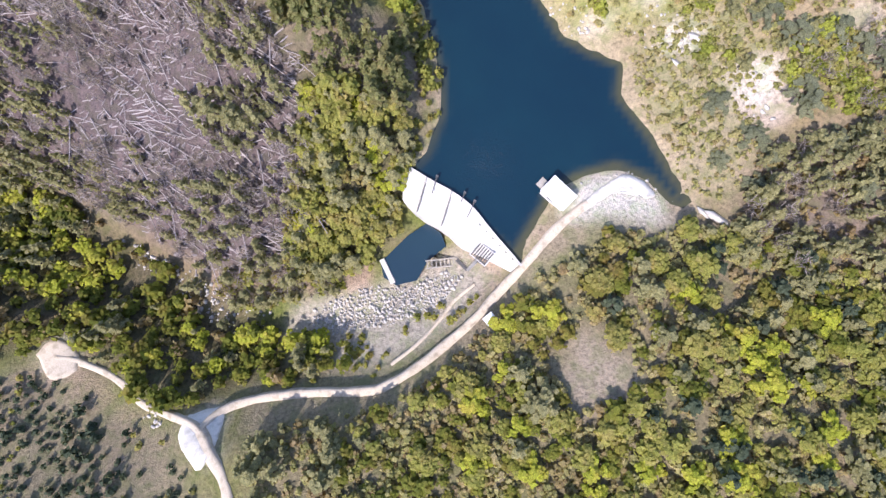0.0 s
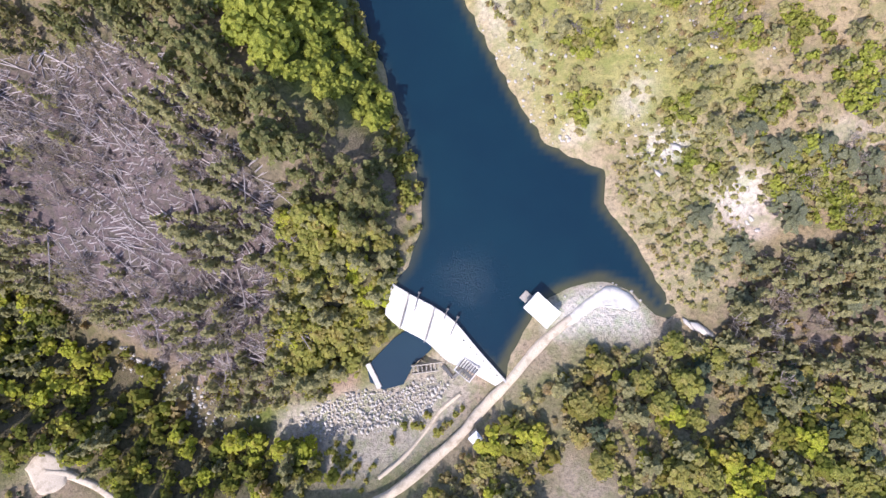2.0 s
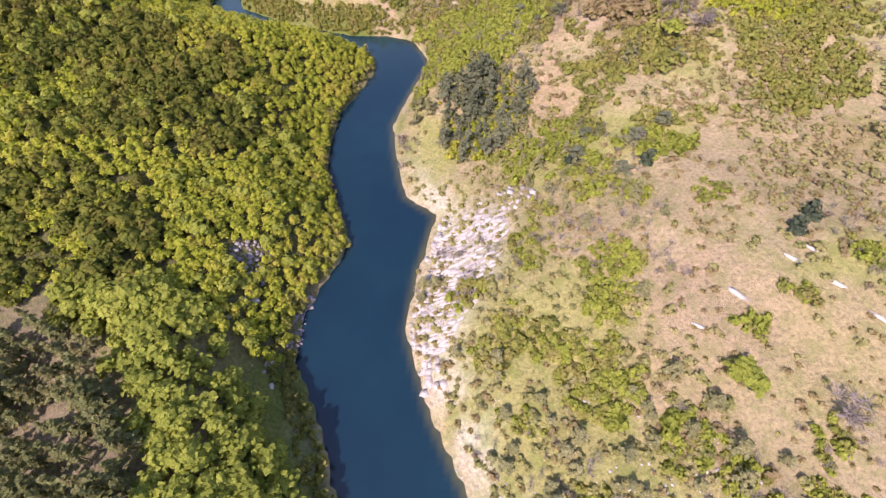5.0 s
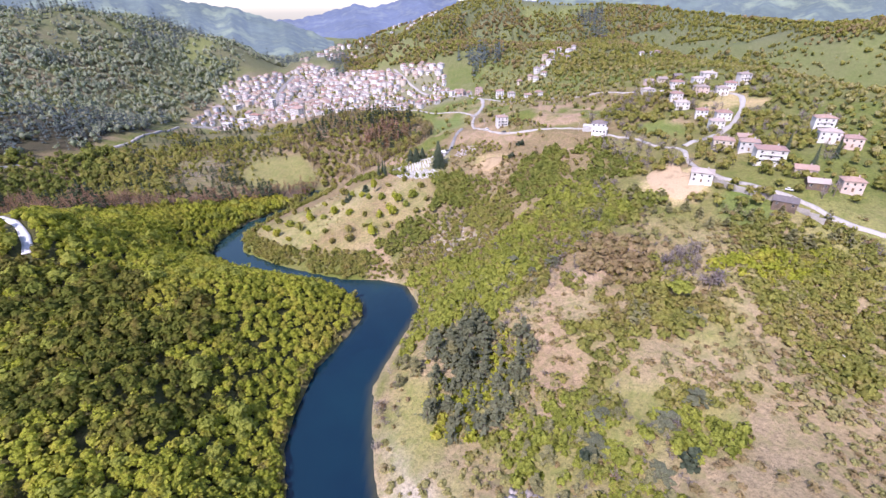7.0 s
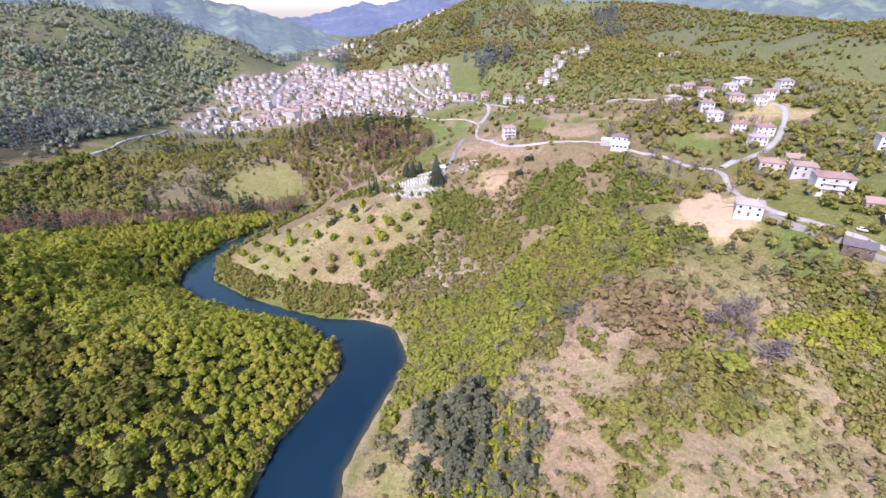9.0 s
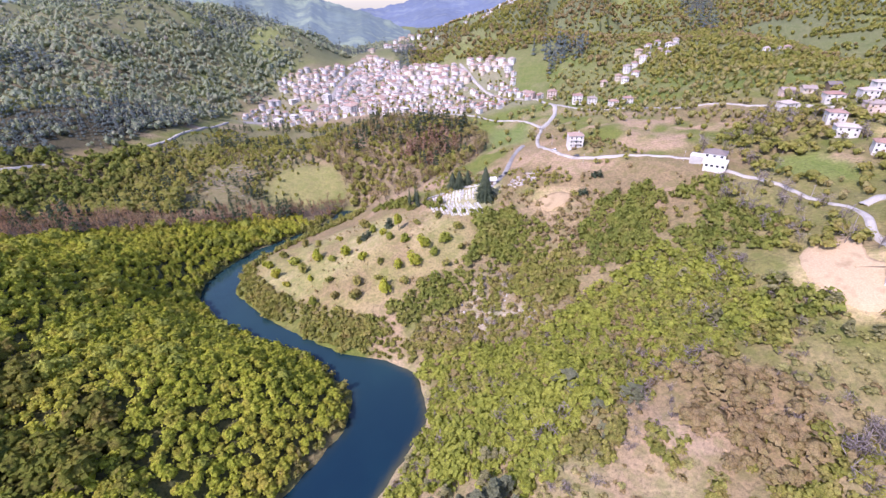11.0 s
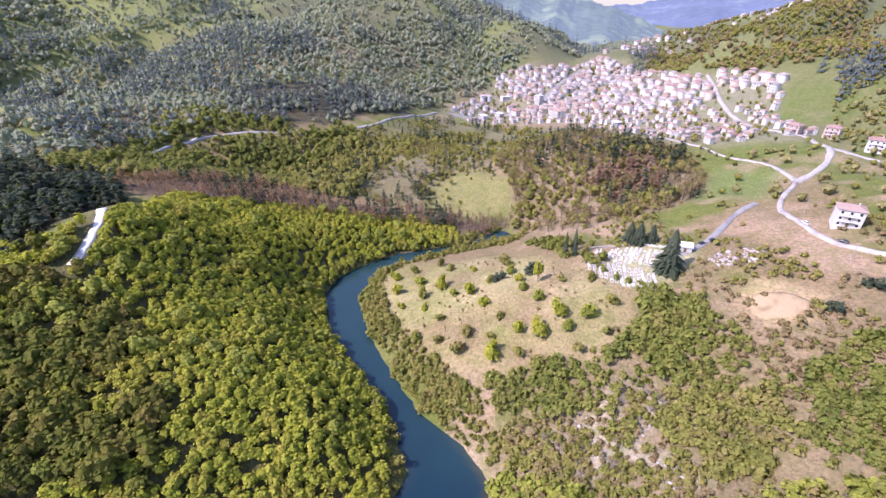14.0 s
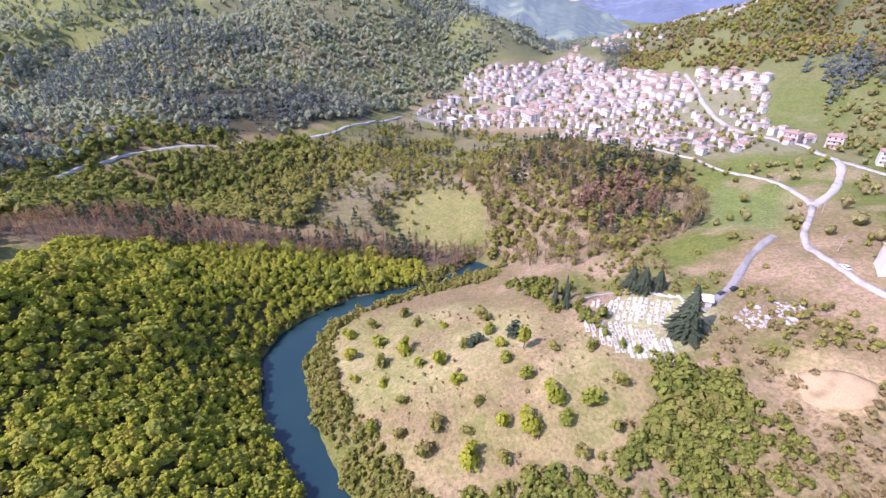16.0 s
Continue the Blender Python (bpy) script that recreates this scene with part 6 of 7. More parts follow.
def hip_roof(w, d, z, rise, eave):
    """A hipped roof with thick eaves; the ridge runs along the longer side."""
    bm = bmesh.new()
    x, y = w / 2 + eave, d / 2 + eave
    r = max(0.0, x - y)
    low = [bm.verts.new(p) for p in ((-x, -y, z - 0.16), (x, -y, z - 0.16), (x, y, z - 0.16), (-x, y, z - 0.16))]
    mid = [bm.verts.new(p) for p in ((-x, -y, z), (x, -y, z), (x, y, z), (-x, y, z))]
    top = [bm.verts.new((-r - 0.15, 0, z + rise)), bm.verts.new((r + 0.15, 0, z + rise))]
    bm.faces.new(low[::-1])
    for i in range(4):
        bm.faces.new((low[i], low[(i + 1) % 4], mid[(i + 1) % 4], mid[i]))
    bm.faces.new((mid[0], mid[1], top[1], top[0]))
    bm.faces.new((mid[2], mid[3], top[0], top[1]))
    bm.faces.new((mid[1], mid[2], top[1]))
    bm.faces.new((mid[3], mid[0], top[0]))
    return bm


def gable_roof(w, d, z, rise, eave):
    bm = bmesh.new()
    x, y = w / 2 + eave, d / 2 + eave
    rows = []
    for s in (-x, x):
        rows.append([bm.verts.new(p) for p in ((s, -y, z - 0.1), (s, 0, z + rise), (s, y, z - 0.1), (s, y, z - 0.26), (s, 0, z + rise - 0.16), (s, -y, z - 0.26))])
    for i in range(6):
        bm.faces.new((rows[0][i], rows[0][(i + 1) % 6], rows[1][(i + 1) % 6], rows[1][i]))
    for r in rows:
        bm.faces.new((r[0], r[1], r[4], r[5]))
        bm.faces.new((r[1], r[2], r[3], r[4]))
    return bm


WINDOW_MESHES = {}


def window(parent, x, y, z, turn, wide=1.0, tall=1.2):
    """A window set in a wall that looks to -y before turning: frame proud of the wall, with a pane under it."""
    key = (wide, tall)
    if key not in WINDOW_MESHES:
        f = boxes((-wide / 2 - 0.08, -0.06, -0.08, wide / 2 + 0.08, 0.04, tall + 0.08))
        front = [face for face in f.faces if face.normal.y < -0.9]
        bmesh.ops.inset_region(f, faces=front, thickness=0.08, depth=-0.04)
        for face in front:
            face.material_index = 1
        me = bpy.data.meshes.new("window")
        f.to_mesh(me)
        f.free()
        me.materials.append(FRAME)
        me.materials.append(GLASS)
        WINDOW_MESHES[key] = me
    ob = new("window", WINDOW_MESHES[key])
    ob.parent = parent
    ob.matrix_basis = pose(x, y, z, 0, 0, turn)
    return ob


def house(w, d, floors, plaster, roof, label, gable=False, windows=3, balcony=False, m=None, group="", sides=True):
    h = 2.8 * floors + 0.3
    ob = empty("house", m or pose(0, 0, 0), label, "house", group)
    part("wall", boxes((-w / 2, -d / 2, -5, w / 2, d / 2, h), bevel=0.03), plaster, ob)
    r = part("roof", (gable_roof if gable else hip_roof)(w, d, h, 1.9 if gable else 1.7, 0.55), roof, ob)
    part("chimney", boxes((w * 0.18, -0.3, h + 0.6, w * 0.18 + 0.55, 0.25, h + 2.4), (w * 0.18 - 0.08, -0.38, h + 2.4, w * 0.18 + 0.63, 0.33, h + 2.5)), plaster, r)
    for f in range(floors):
        z = 0.9 + 2.8 * f
        for i in range(windows):
            x = (i + 0.5) / windows * w - w / 2
            if f == 0 and i == 1:
                door = part("door", boxes((x - 0.55, -d / 2 - 0.05, 0.0, x + 0.55, -d / 2 + 0.02, 2.1), bevel=0.01), TIMBER, ob)
            else:
                window(ob, x, -d / 2 - 0.01, z, 0)
        for y in (-d / 4, d / 4) if sides else ():
            window(ob, w / 2 + 0.01, y, z, 90)
    if balcony:
        for f in range(1, floors):
            z = 2.8 * f
            b = part("balcony", boxes((-w * 0.3, -d / 2 - 1.2, z, w * 0.3, -d / 2, z + 0.16), bevel=0.02), FRAME, ob)
            part("railing", boxes((-w * 0.3, -d / 2 - 1.2, z + 0.85, w * 0.3, -d / 2 - 1.14, z + 0.93), *[(-w * 0.3 + i * w * 0.06, -d / 2 - 1.19, z + 0.16, -w * 0.3 + i * w * 0.06 + 0.04, -d / 2 - 1.15, z + 0.85) for i in range(11)]), STEEL, b)
    return ob


def settle(x, y, turn):
    return pose(x, y, float(ground_at(x, y)) + 0.35, 0, 0, turn) @ Matrix.Scale(1 / FULL, 4)


def village_set(sides, place, group):
    """Five kinds of village house."""
    kinds = ((9.0, 8.0, 2, 4, 0, False, "white two-storey village house with a red hipped roof"), (9.5, 8.5, 3, 4, 1, False, "white three-storey village house with an orange tiled roof"),
             (9.0, 8.5, 2, 1, 2, False, "cream village house with an old brown roof"), (10.0, 8.0, 2, 2, 0, True, "grey plastered house with a red gabled roof"), (8.0, 7.5, 2, 3, 2, True, "pinkish village house with a brown gabled roof"))
    return [house(w, d, floors if sides else 2, PLASTER[wall], ROOFS[roof], label, gable=gable, windows=3 if sides else 2, balcony=sides and floors == 3 and not gable, m=settle(place[0] - 10 * i, place[1] + 4 * i, -35), group=group, sides=sides)
            for i, (w, d, floors, wall, roof, gable, label) in enumerate(kinds)]


MODELS = village_set(True, (-60, 505), "village houses")
rng = np.random.default_rng(5)
HIGHER = []
taken = [(-60 - 10 * i, 505 + 4 * i) for i in range(5)]
for bx, by in ((-158, 588), (-212, 604), (-236, 582), (-222, 590), (-205, 640), (-90, 552)):
    taken += [(bx + 5 * i, by - 3 * i) for i in (-1, 0, 1)]
x, y, r5 = spread(VILLAGE, 6.4, 61, jitter=0.3)
order = np.argsort(y)
for px, py in zip(x[order], y[order]):
    if any(math.hypot(px - a, py - b) < 5.9 for a, b in taken):
        continue
    if any(segment_distance(np.array([px]), np.array([py]), line)[0][0] < wide / 2 + 3.4 for line, wide in ROADS.values()):
        continue
    if rng.uniform() < 0.2 + 0.5 * smooth(520, 480, py) or lumps(np.array([px]), np.array([py]), 50, 71)[0] < 0.34:
        continue
    taken.append((float(px), float(py)))
    turn = -35 + rng.normal(0, 14) + 90 * int(rng.integers(-1, 1))
    if len(taken) < 232:
        copy_thing(MODELS[int(rng.choice(5, p=(0.3, 0.25, 0.17, 0.16, 0.12)))], settle(float(px), float(py), turn))
    else:
        HIGHER.append((float(px), float(py), turn))
# the valley beyond: houses strung up it and over the saddle
for i in range(90):
    s = i / 89
    if i % 2:
        px, py = -215 + 30 * s + rng.normal(0, 22), 805 + 260 * s + rng.normal(0, 14)
    else:
        px, py = -236 + 230 * s + rng.normal(0, 12), 1130 - 80 * s + rng.normal(0, 30)
    HIGHER.append((px, py, rng.uniform(-60, 0)))
# houses on the far east side
for px, py in ((118, 600), (128, 612), (138, 622), (104, 580), (96, 566), (88, 552), (112, 590), (132, 640), (150, 650), (76, 540), (145, 632), (122, 628), (133, 602), (110, 605), (92, 545), (101, 555), (225, 622), (236, 630), (212, 610)):
    HIGHER.append((px, py, rng.uniform(-30, 10)))


def small_house(w, d, floors):
    """A house far up the valley: walls, a hipped roof and windows, as one form."""
    h, e = 2.8 * floors, 0.5
    co, quads, which = [], [], []

    def ring(x0, y0, z0, x1, y1, z1, mat, top):
        n = len(co)
        co.extend([(-x0, -y0, z0), (x0, -y0, z0), (x0, y0, z0), (-x0, y0, z0), (-x1, -y1, z1), (x1, -y1, z1), (x1, y1, z1), (-x1, y1, z1)])
        for k in range(4):
            quads.append((n + k, n + (k + 1) % 4, n + 4 + (k + 1) % 4, n + 4 + k))
        if top:
            quads.append((n + 4, n + 5, n + 6, n + 7))
        which.extend([mat] * (5 if top else 4))

    ring(w / 2, d / 2, -5, w / 2, d / 2, h, 0, False)
    ring(w / 2 + e, d / 2 + e, h - 0.05, max(0.2, (w - d) / 2 + 0.2), 0.15, h + 2.1, 1, True)
    for f in range(floors):
        for k in range(3):
            x, z, n = (k - 1) * w / 3, 0.9 + 2.8 * f, len(co)
            co.extend([(x - 0.6, -d / 2 - 0.03, z), (x + 0.6, -d / 2 - 0.03, z), (x + 0.6, -d / 2 - 0.03, z + 1.3), (x - 0.6, -d / 2 - 0.03, z + 1.3)])
            quads.append((n, n + 1, n + 2, n + 3))
            which.append(2)
    return np.array(co, float), np.array(quads), np.array(which)


spots = np.array(HIGHER)
for i, (wall_i, roof_i) in enumerate(((4, 0), (0, 2), (1, 1), (4, 4))):
    mine = spots[i::4]
    size = np.full(len(mine), 1 / FULL)
    scatter("houses", [small_house(8.5, 8.0, 2), small_house(8.0, 7.5, 2), small_house(9.5, 8.5, 3)], mine[:, 0], mine[:, 1], size, size, [PLASTER[wall_i], ROOFS[roof_i], GLASS], "pale village houses with tiled roofs climbing a slope", "houses", None, np.radians(mine[:, 2]))

# larger blocks at the village's edge
def block(x, y, w, d, floors, turn, label, roof_mat, flat=True):
    ob = empty("apartment_block", settle(x, y, turn), label, "building")
    h = 2.9 * floors
    part("wall", boxes((-w / 2, -d / 2, -4, w / 2, d / 2, h), bevel=0.04), PLASTER[0], ob)
    if flat:
        part("roof", boxes((-w / 2 - 0.3, -d / 2 - 0.3, h, w / 2 + 0.3, d / 2 + 0.3, h + 0.4), bevel=0.05), roof_mat, ob)
    else:
        part("roof", hip_roof(w, d, h, 2.2, 0.6), roof_mat, ob)
    n = int(w / 3)
    for f in range(floors):
        for i in range(n):
            window(ob, (i + 0.5) / n * w - w / 2, -d / 2 - 0.01, 0.9 + 2.9 * f, 0, 1.5, 1.3)
        for yy in (-d / 4, d / 4):
            window(ob, w / 2 + 0.01, yy, 0.9 + 2.9 * f, 90, 1.5, 1.3)
    return ob


PALE_ROOF = plain("pale_flat_roof", (0.55, 0.54, 0.53), (0.7, 0.69, 0.68), 0.5, 0.8, bump=0.05)
block(-158, 588, 24, 12, 4, -34, "long white four-storey hotel with a red roof", ROOFS[1], False)
block(-212, 604, 20, 11, 3, -20, "white three-storey block with a reddish roof", ROOFS[0], False)
block(-236, 582, 16, 10, 2, -24, "low white public building with a flat roof", PALE_ROOF)
block(-222, 590, 14, 9, 3, -24, "white flat-roofed block beside a street", PALE_ROOF)
block(-205, 640, 12, 10, 5, -20, "tall pale apartment block", PALE_ROOF)
block(-90, 552, 11, 8, 3, -30, "pale three-storey apartment block on the village edge", PALE_ROOF)
block(-248, 640, 14, 9, 2, 60, "grey depot beside the valley road", PALE_ROOF)

# the hamlet
ROADSIDE_HOUSES = [(44, 373, 10.5, 9, 3, 0, 1, 8, "white three-storey house with an orange roof beside a road"), (111, 264, 12, 10, 2, 0, 4, -28, "white house with a pale pinkish roof on a yellow terrace"),
                   (138, 270, 16, 11, 3, 0, 0, -20, "large white house with a red roof and balconies"), (131, 290, 12, 10, 2, 1, 1, -24, "cream house with an orange roof"), (137, 282, 11, 9, 2, 2, 1, -24, "grey house with an orange roof"),
                   (145, 299, 9, 8, 1, 1, 1, -20, "low cottage with an orange roof among trees"), (145, 259, 11, 8, 1, 3, 1, -24, "low brick barn with a red roof"), (143, 249, 10, 7, 1, 5, 4, -22, "dark timber shed with a pale roof"),
                   (154, 248, 10, 8, 2, 3, 1, -20, "brick house with an orange roof"), (129, 242, 11, 8, 1, 5, 3, -35, "roadside shed with a dark roof")]
HAMLET_HOUSES = [(153, 333, 11, 9, 2, 0, 0, -16, "white house with a red roof beside a lane"), (145, 323, 10, 8, 2, 0, 4, -10, "white house with a pale roof"), (146, 341, 9, 8, 2, 0, 0, -20, "white cottage with a red roof"),
                 (144, 360, 12, 9, 2, 0, 4, -14, "white house with a pale roof above a field"), (146, 373, 10, 9, 2, 0, 0, -12, "white house with a red roof"), (162, 378, 12, 10, 2, 3, 2, -8, "pinkish house with an old brown roof"),
                 (177, 402, 13, 10, 2, 0, 4, -8, "white upland house with a pale roof"), (170, 370, 10, 9, 2, 0, 2, -18, "white house with a brown roof"), (178, 377, 9, 9, 2, 0, 0, -20, "white house with a red roof"), (187, 381, 10, 9, 3, 0, 2, -5, "tall white house with a brown roof")]
UPLAND_HOUSES = [(167, 394, 10, 9, 2, 0, 4, -8, "white house with a pale roof"), (157, 399, 12, 9, 2, 0, 0, -8, "white upland house with a red roof"), (154, 415, 9, 8, 1, 1, 2, -5, "low cream house with a brown roof"),
                 (148, 421, 9, 8, 1, 3, 2, -5, "low brick house with a brown roof"), (138, 396, 10, 9, 2, 0, 4, 20, "white cottage with a pale roof in a field"), (163, 413, 8, 7, 1, 5, 3, -5, "dark timber shed beside houses"),
                 (178, 300, 12, 9, 3, 0, 1, -20, "white house with an orange roof among trees"), (172, 287, 12, 9, 2, 0, 4, -25, "white house with a pale roof among trees"), (177, 281, 11, 8, 2, 3, 0, -25, "brick house with a red roof among trees")]
STREET_HOUSES = [(20, 505, 11, 9, 3, 3, 0, -20, "pink three-storey house with a red roof"), (36, 500, 10, 8, 3, 3, 0, -10, "pink house with a red roof beside a street"), (52, 478, 10, 8, 3, 0, 0, 0, "white house with a red roof"),
                 (74, 470, 9, 8, 2, 0, 1, 5, "white house with an orange roof in a field"), (62, 482, 9, 8, 2, 0, 2, 5, "white house with a brown roof"), (84, 478, 9, 8, 2, 0, 0, 5, "white house with a red roof in a field")]
for px, py, w, d, floors, wall_i, roof_i, turn, label in ROADSIDE_HOUSES + HAMLET_HOUSES + UPLAND_HOUSES + STREET_HOUSES:
    house(w, d, floors, PLASTER[wall_i], ROOFS[roof_i], label, gable=floors == 1, windows=3, balcony=floors == 3, m=settle(px, py, turn), group="hamlet houses")
KEEP_FREE += [(row[0], row[1], 5.0) for row in ROADSIDE_HOUSES + HAMLET_HOUSES + UPLAND_HOUSES + STREET_HOUSES] + [(103, 268, 11), (98, 276, 5), (95, 344, 9), (125, 266, 4)]
plant("hamlet_trees", MID_OAKS, HAMLET, 4.6, 1.8, 1.7, LEAF_BUSH, "green trees and hedges round a hamlet", "trees", 170, gaps(16, 0.42, 0.54, 171))
plant("hamlet_trees", BARES, HAMLET, 6.0, 2.0, 2.0, LEAF_GREY, "grey leafless trees round a hamlet", "trees", 172, gaps(20, 0.46, 0.58, 173))
# the works building on its terrace, with a long low wing
works = empty("works_building", settle(95, 346, -24), "white roadside building with a dark roof and a low wing", "building")
part("wall", boxes((-6, -4.5, -5, 6, 4.5, 5.8), bevel=0.03), PLASTER[4], works)
part("roof", hip_roof(12, 9, 5.8, 2.2, 0.6), ROOFS[3], works)
part("wing", boxes((-4, -15, -5, 8, -4.51, 3.2), bevel=0.03), PLASTER[4], works)
part("wing_roof", boxes((-4.3, -15.3, 3.2, 8.3, -5.2, 3.5), bevel=0.03), PALE_ROOF, works)
part("shed", boxes((-13, -6, -5, -6.01, 2, 3.0), bevel=0.03), PLASTER[2], works)
part("shed_roof", boxes((-13.3, -6.3, 3.0, -5.99, 2.3, 3.3), bevel=0.03), PALE_ROOF, works)
for i in range(4):
    window(works, -2.4 + i * 2.9, -15.01, 0.8, 0, 1.5, 1.3)
for i in range(3):
    window(works, -4.0 + i * 4.0, -4.51, 3.7, 0, 1.5, 1.3)
# retaining wall along the road
wall = tagged(new("wall_roadside", None), "grey stone retaining wall below a road", "wall", kind="structure")
p = resample([(113.6, 270), (118.5, 258), (129, 246.5), (139, 235.5)], 3.0)
for a, b in zip(p, p[1:]):
    d = Vector((*(b - a), 0))
    z = float(ground_at(*((a + b) / 2)))
    part("panel", boxes((0, -0.2, -2.4, d.length, 0.2, 0.9), bevel=0.03), DAMP, wall, "", Matrix.Translation((a[0] - 1.5, a[1] - 2.0, z)) @ d.to_track_quat("X", "Z").to_matrix().to_4x4())


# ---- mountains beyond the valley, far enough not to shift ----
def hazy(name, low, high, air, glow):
    """Woods and pastures; the haze of kilometres of air is painted in as blue emission."""
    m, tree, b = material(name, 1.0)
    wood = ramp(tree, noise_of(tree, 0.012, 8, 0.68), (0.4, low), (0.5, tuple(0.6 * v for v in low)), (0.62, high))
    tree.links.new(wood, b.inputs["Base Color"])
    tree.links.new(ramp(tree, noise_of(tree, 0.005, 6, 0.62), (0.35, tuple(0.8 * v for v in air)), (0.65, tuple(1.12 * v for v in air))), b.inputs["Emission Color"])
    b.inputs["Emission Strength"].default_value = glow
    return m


def far_range(distance, skyline, foot, mat):
    """A mountain range with a broken crest and gullied flanks, as seen from the basin."""
    turn = np.arange(skyline[0][0], skyline[-1][0], 0.25)
    crest = np.interp(turn, [p[0] for p in skyline], [p[1] for p in skyline]) + distance * (0.0012 * np.sin(turn * 2.3) + 0.0008 * np.sin(turn * 5.9 + 1) + 0.0004 * np.sin(turn * 13.7))
    rows = []
    for s in (1.12, 1.0, 0.97, 0.93, 0.88, 0.82, 0.75, 0.66, 0.55):
        share = 1 - abs(1 - s) / (0.12 if s > 1 else 0.45)
        rib = np.abs(np.sin(turn * 0.55 + 3.0 * s + 1.4 * np.sin(turn * 0.21)))
        h = foot + (crest - foot) * share * (1 - 0.3 * rib * (1 - share) ** 0.6) + distance * 0.006 * np.sin(turn * 1.9 + 17 * s) * share * (1 - share)
        rows.append(np.stack([20 - distance * s * np.sin(np.radians(turn)), 150 + distance * s * np.cos(np.radians(turn)), h], 1))
    n, k = len(turn), len(rows)
    i = (np.arange(k - 1)[:, None] * n + np.arange(n - 1)[None]).ravel()
    ob = new("backdrop", mesh_of("backdrop", np.concatenate(rows), np.stack([i, i + 1, i + n + 1, i + n], -1), 4, [mat], flat=False))
    tagged(ob, "blue hazy mountain range on the horizon", "mountains", kind="structure")


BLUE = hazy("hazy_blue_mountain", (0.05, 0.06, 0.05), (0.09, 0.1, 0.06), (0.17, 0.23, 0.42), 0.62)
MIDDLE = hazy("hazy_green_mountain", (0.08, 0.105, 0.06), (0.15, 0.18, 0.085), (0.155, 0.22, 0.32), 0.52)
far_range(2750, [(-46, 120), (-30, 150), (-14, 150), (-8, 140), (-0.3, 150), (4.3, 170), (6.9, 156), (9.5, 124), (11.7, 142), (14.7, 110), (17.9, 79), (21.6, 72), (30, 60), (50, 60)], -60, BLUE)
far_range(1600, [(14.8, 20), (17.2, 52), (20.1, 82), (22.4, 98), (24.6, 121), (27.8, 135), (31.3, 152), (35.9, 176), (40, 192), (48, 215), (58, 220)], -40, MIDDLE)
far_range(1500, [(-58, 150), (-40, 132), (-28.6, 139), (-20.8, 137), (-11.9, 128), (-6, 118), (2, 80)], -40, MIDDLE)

# ---- single trees ----
def tree_thing(name, form, leaves, r, h, m, label, category="tree", group="", wood=None):
    """A tree with a trunk and a crown of its own."""
    (c1, q1, w1), (c2, q2, w2) = form
    ob = empty(name, m, label, category, group)
    for piece, c, q, mat in (("trunk", c1, q1, wood or BARK), ("crown", c2, q2, leaves)):
        p = new(piece, mesh_of(piece, c * (r, r, h), q, 4, [mat]))
        p.parent = ob
    return ob


def stand(x, y, turn=0.0, sink=0.1):
    return pose(float(x), float(y), float(ground_at(x, y)) - sink, 0, 0, turn)


tree_thing("cedar", spruce(301, 14, 13), LEAF_DARK, 6.0, 4.3, stand(6.2, 337), "tall dark cedar beside a cemetery", "conifer")
for x, y, s in ((-7.5, 352.5, 0.85), (-11, 353.5, 0.8), (-4, 355, 0.7)):
    tree_thing("fir", spruce(int(400 + s * 100), 12, 12), LEAF_DARK, 4.8 * s, 2.9 * s, stand(x, y), "dark fir at a cemetery's edge", "conifer", "cemetery firs")
for x, y in ((-26, 341), (-28, 338), (150, 262), (162, 268), (148, 275), (-24, 337)):
    tree_thing("fir", spruce(int(420 + abs(x)), 10, 10), LEAF_DARK, 1.7, 2.6, stand(x, y), "slim dark conifer standing alone", "conifer")
tree_thing("round_tree", broadleaf(310, 170, 9, 0.2), LEAF_BRIGHT, 4.0, 3.0, stand(69.5, 99), "large round bright green tree on a bare slope")
tree_thing("green_tree", broadleaf(311, 140, 8, 0.2), LEAF_BRIGHT, 3.4, 3.6, stand(83, 211), "upright fresh green tree on a dry slope")
tree_thing("grey_tree", bare_tree(312, 160), LEAF_GREY, 4.2, 2.8, stand(93, 213), "grey leafless tree on a dry slope")
tree_thing("lilac_tree", bare_tree(313, 160), LEAF_GREY, 4.0, 2.2, stand(86, 92), "greyish leafless tree on a bare slope")
tree_thing("poplar", broadleaf(314, 120, 8, 0.2), LEAF_FRESH, 1.8, 4.0, stand(-27, 316), "upright green tree on a bald hill")

# bushes on the bald hill, few enough to count
BUSH = [tree_thing("bush", shrub(320 + i, 90, 0.2, 4), (LEAF_BRIGHT, LEAF_BUSH, LEAF_FRESH)[i], 1.9, 1.9, stand(*p), "round green bush on a grassy hill", "bush", "hill bushes") for i, p in enumerate(((-30, 311), (-44, 313), (-38, 301)))]
rng = np.random.default_rng(8)
spots = [(-22, 308), (-14, 306), (-9, 303), (-52, 302), (-60, 306), (-64, 300), (-58, 294), (-48, 291), (-36, 290), (-28, 291), (-22, 296), (-30, 298), (-16, 298), (-6, 309), (-40, 321), (-46, 326), (-56, 320),
         (-66, 318), (-75, 322), (-80, 312), (-84, 305), (-20, 318), (-12, 322), (-2, 316), (-24, 286), (-43, 284), (-52, 283), (-34, 283), (-12, 290), (-72, 306), (-76, 298), (-68, 292), (-18, 290), (-47, 305), (-34, 316)]
for x, y in spots:
    s = rng.uniform(0.7, 1.5)
    copy_thing(BUSH[int(rng.integers(0, 3))], stand(x, y, rng.uniform(0, 360)) @ Matrix.Diagonal((s, s, s * rng.uniform(0.8, 1.4), 1)))
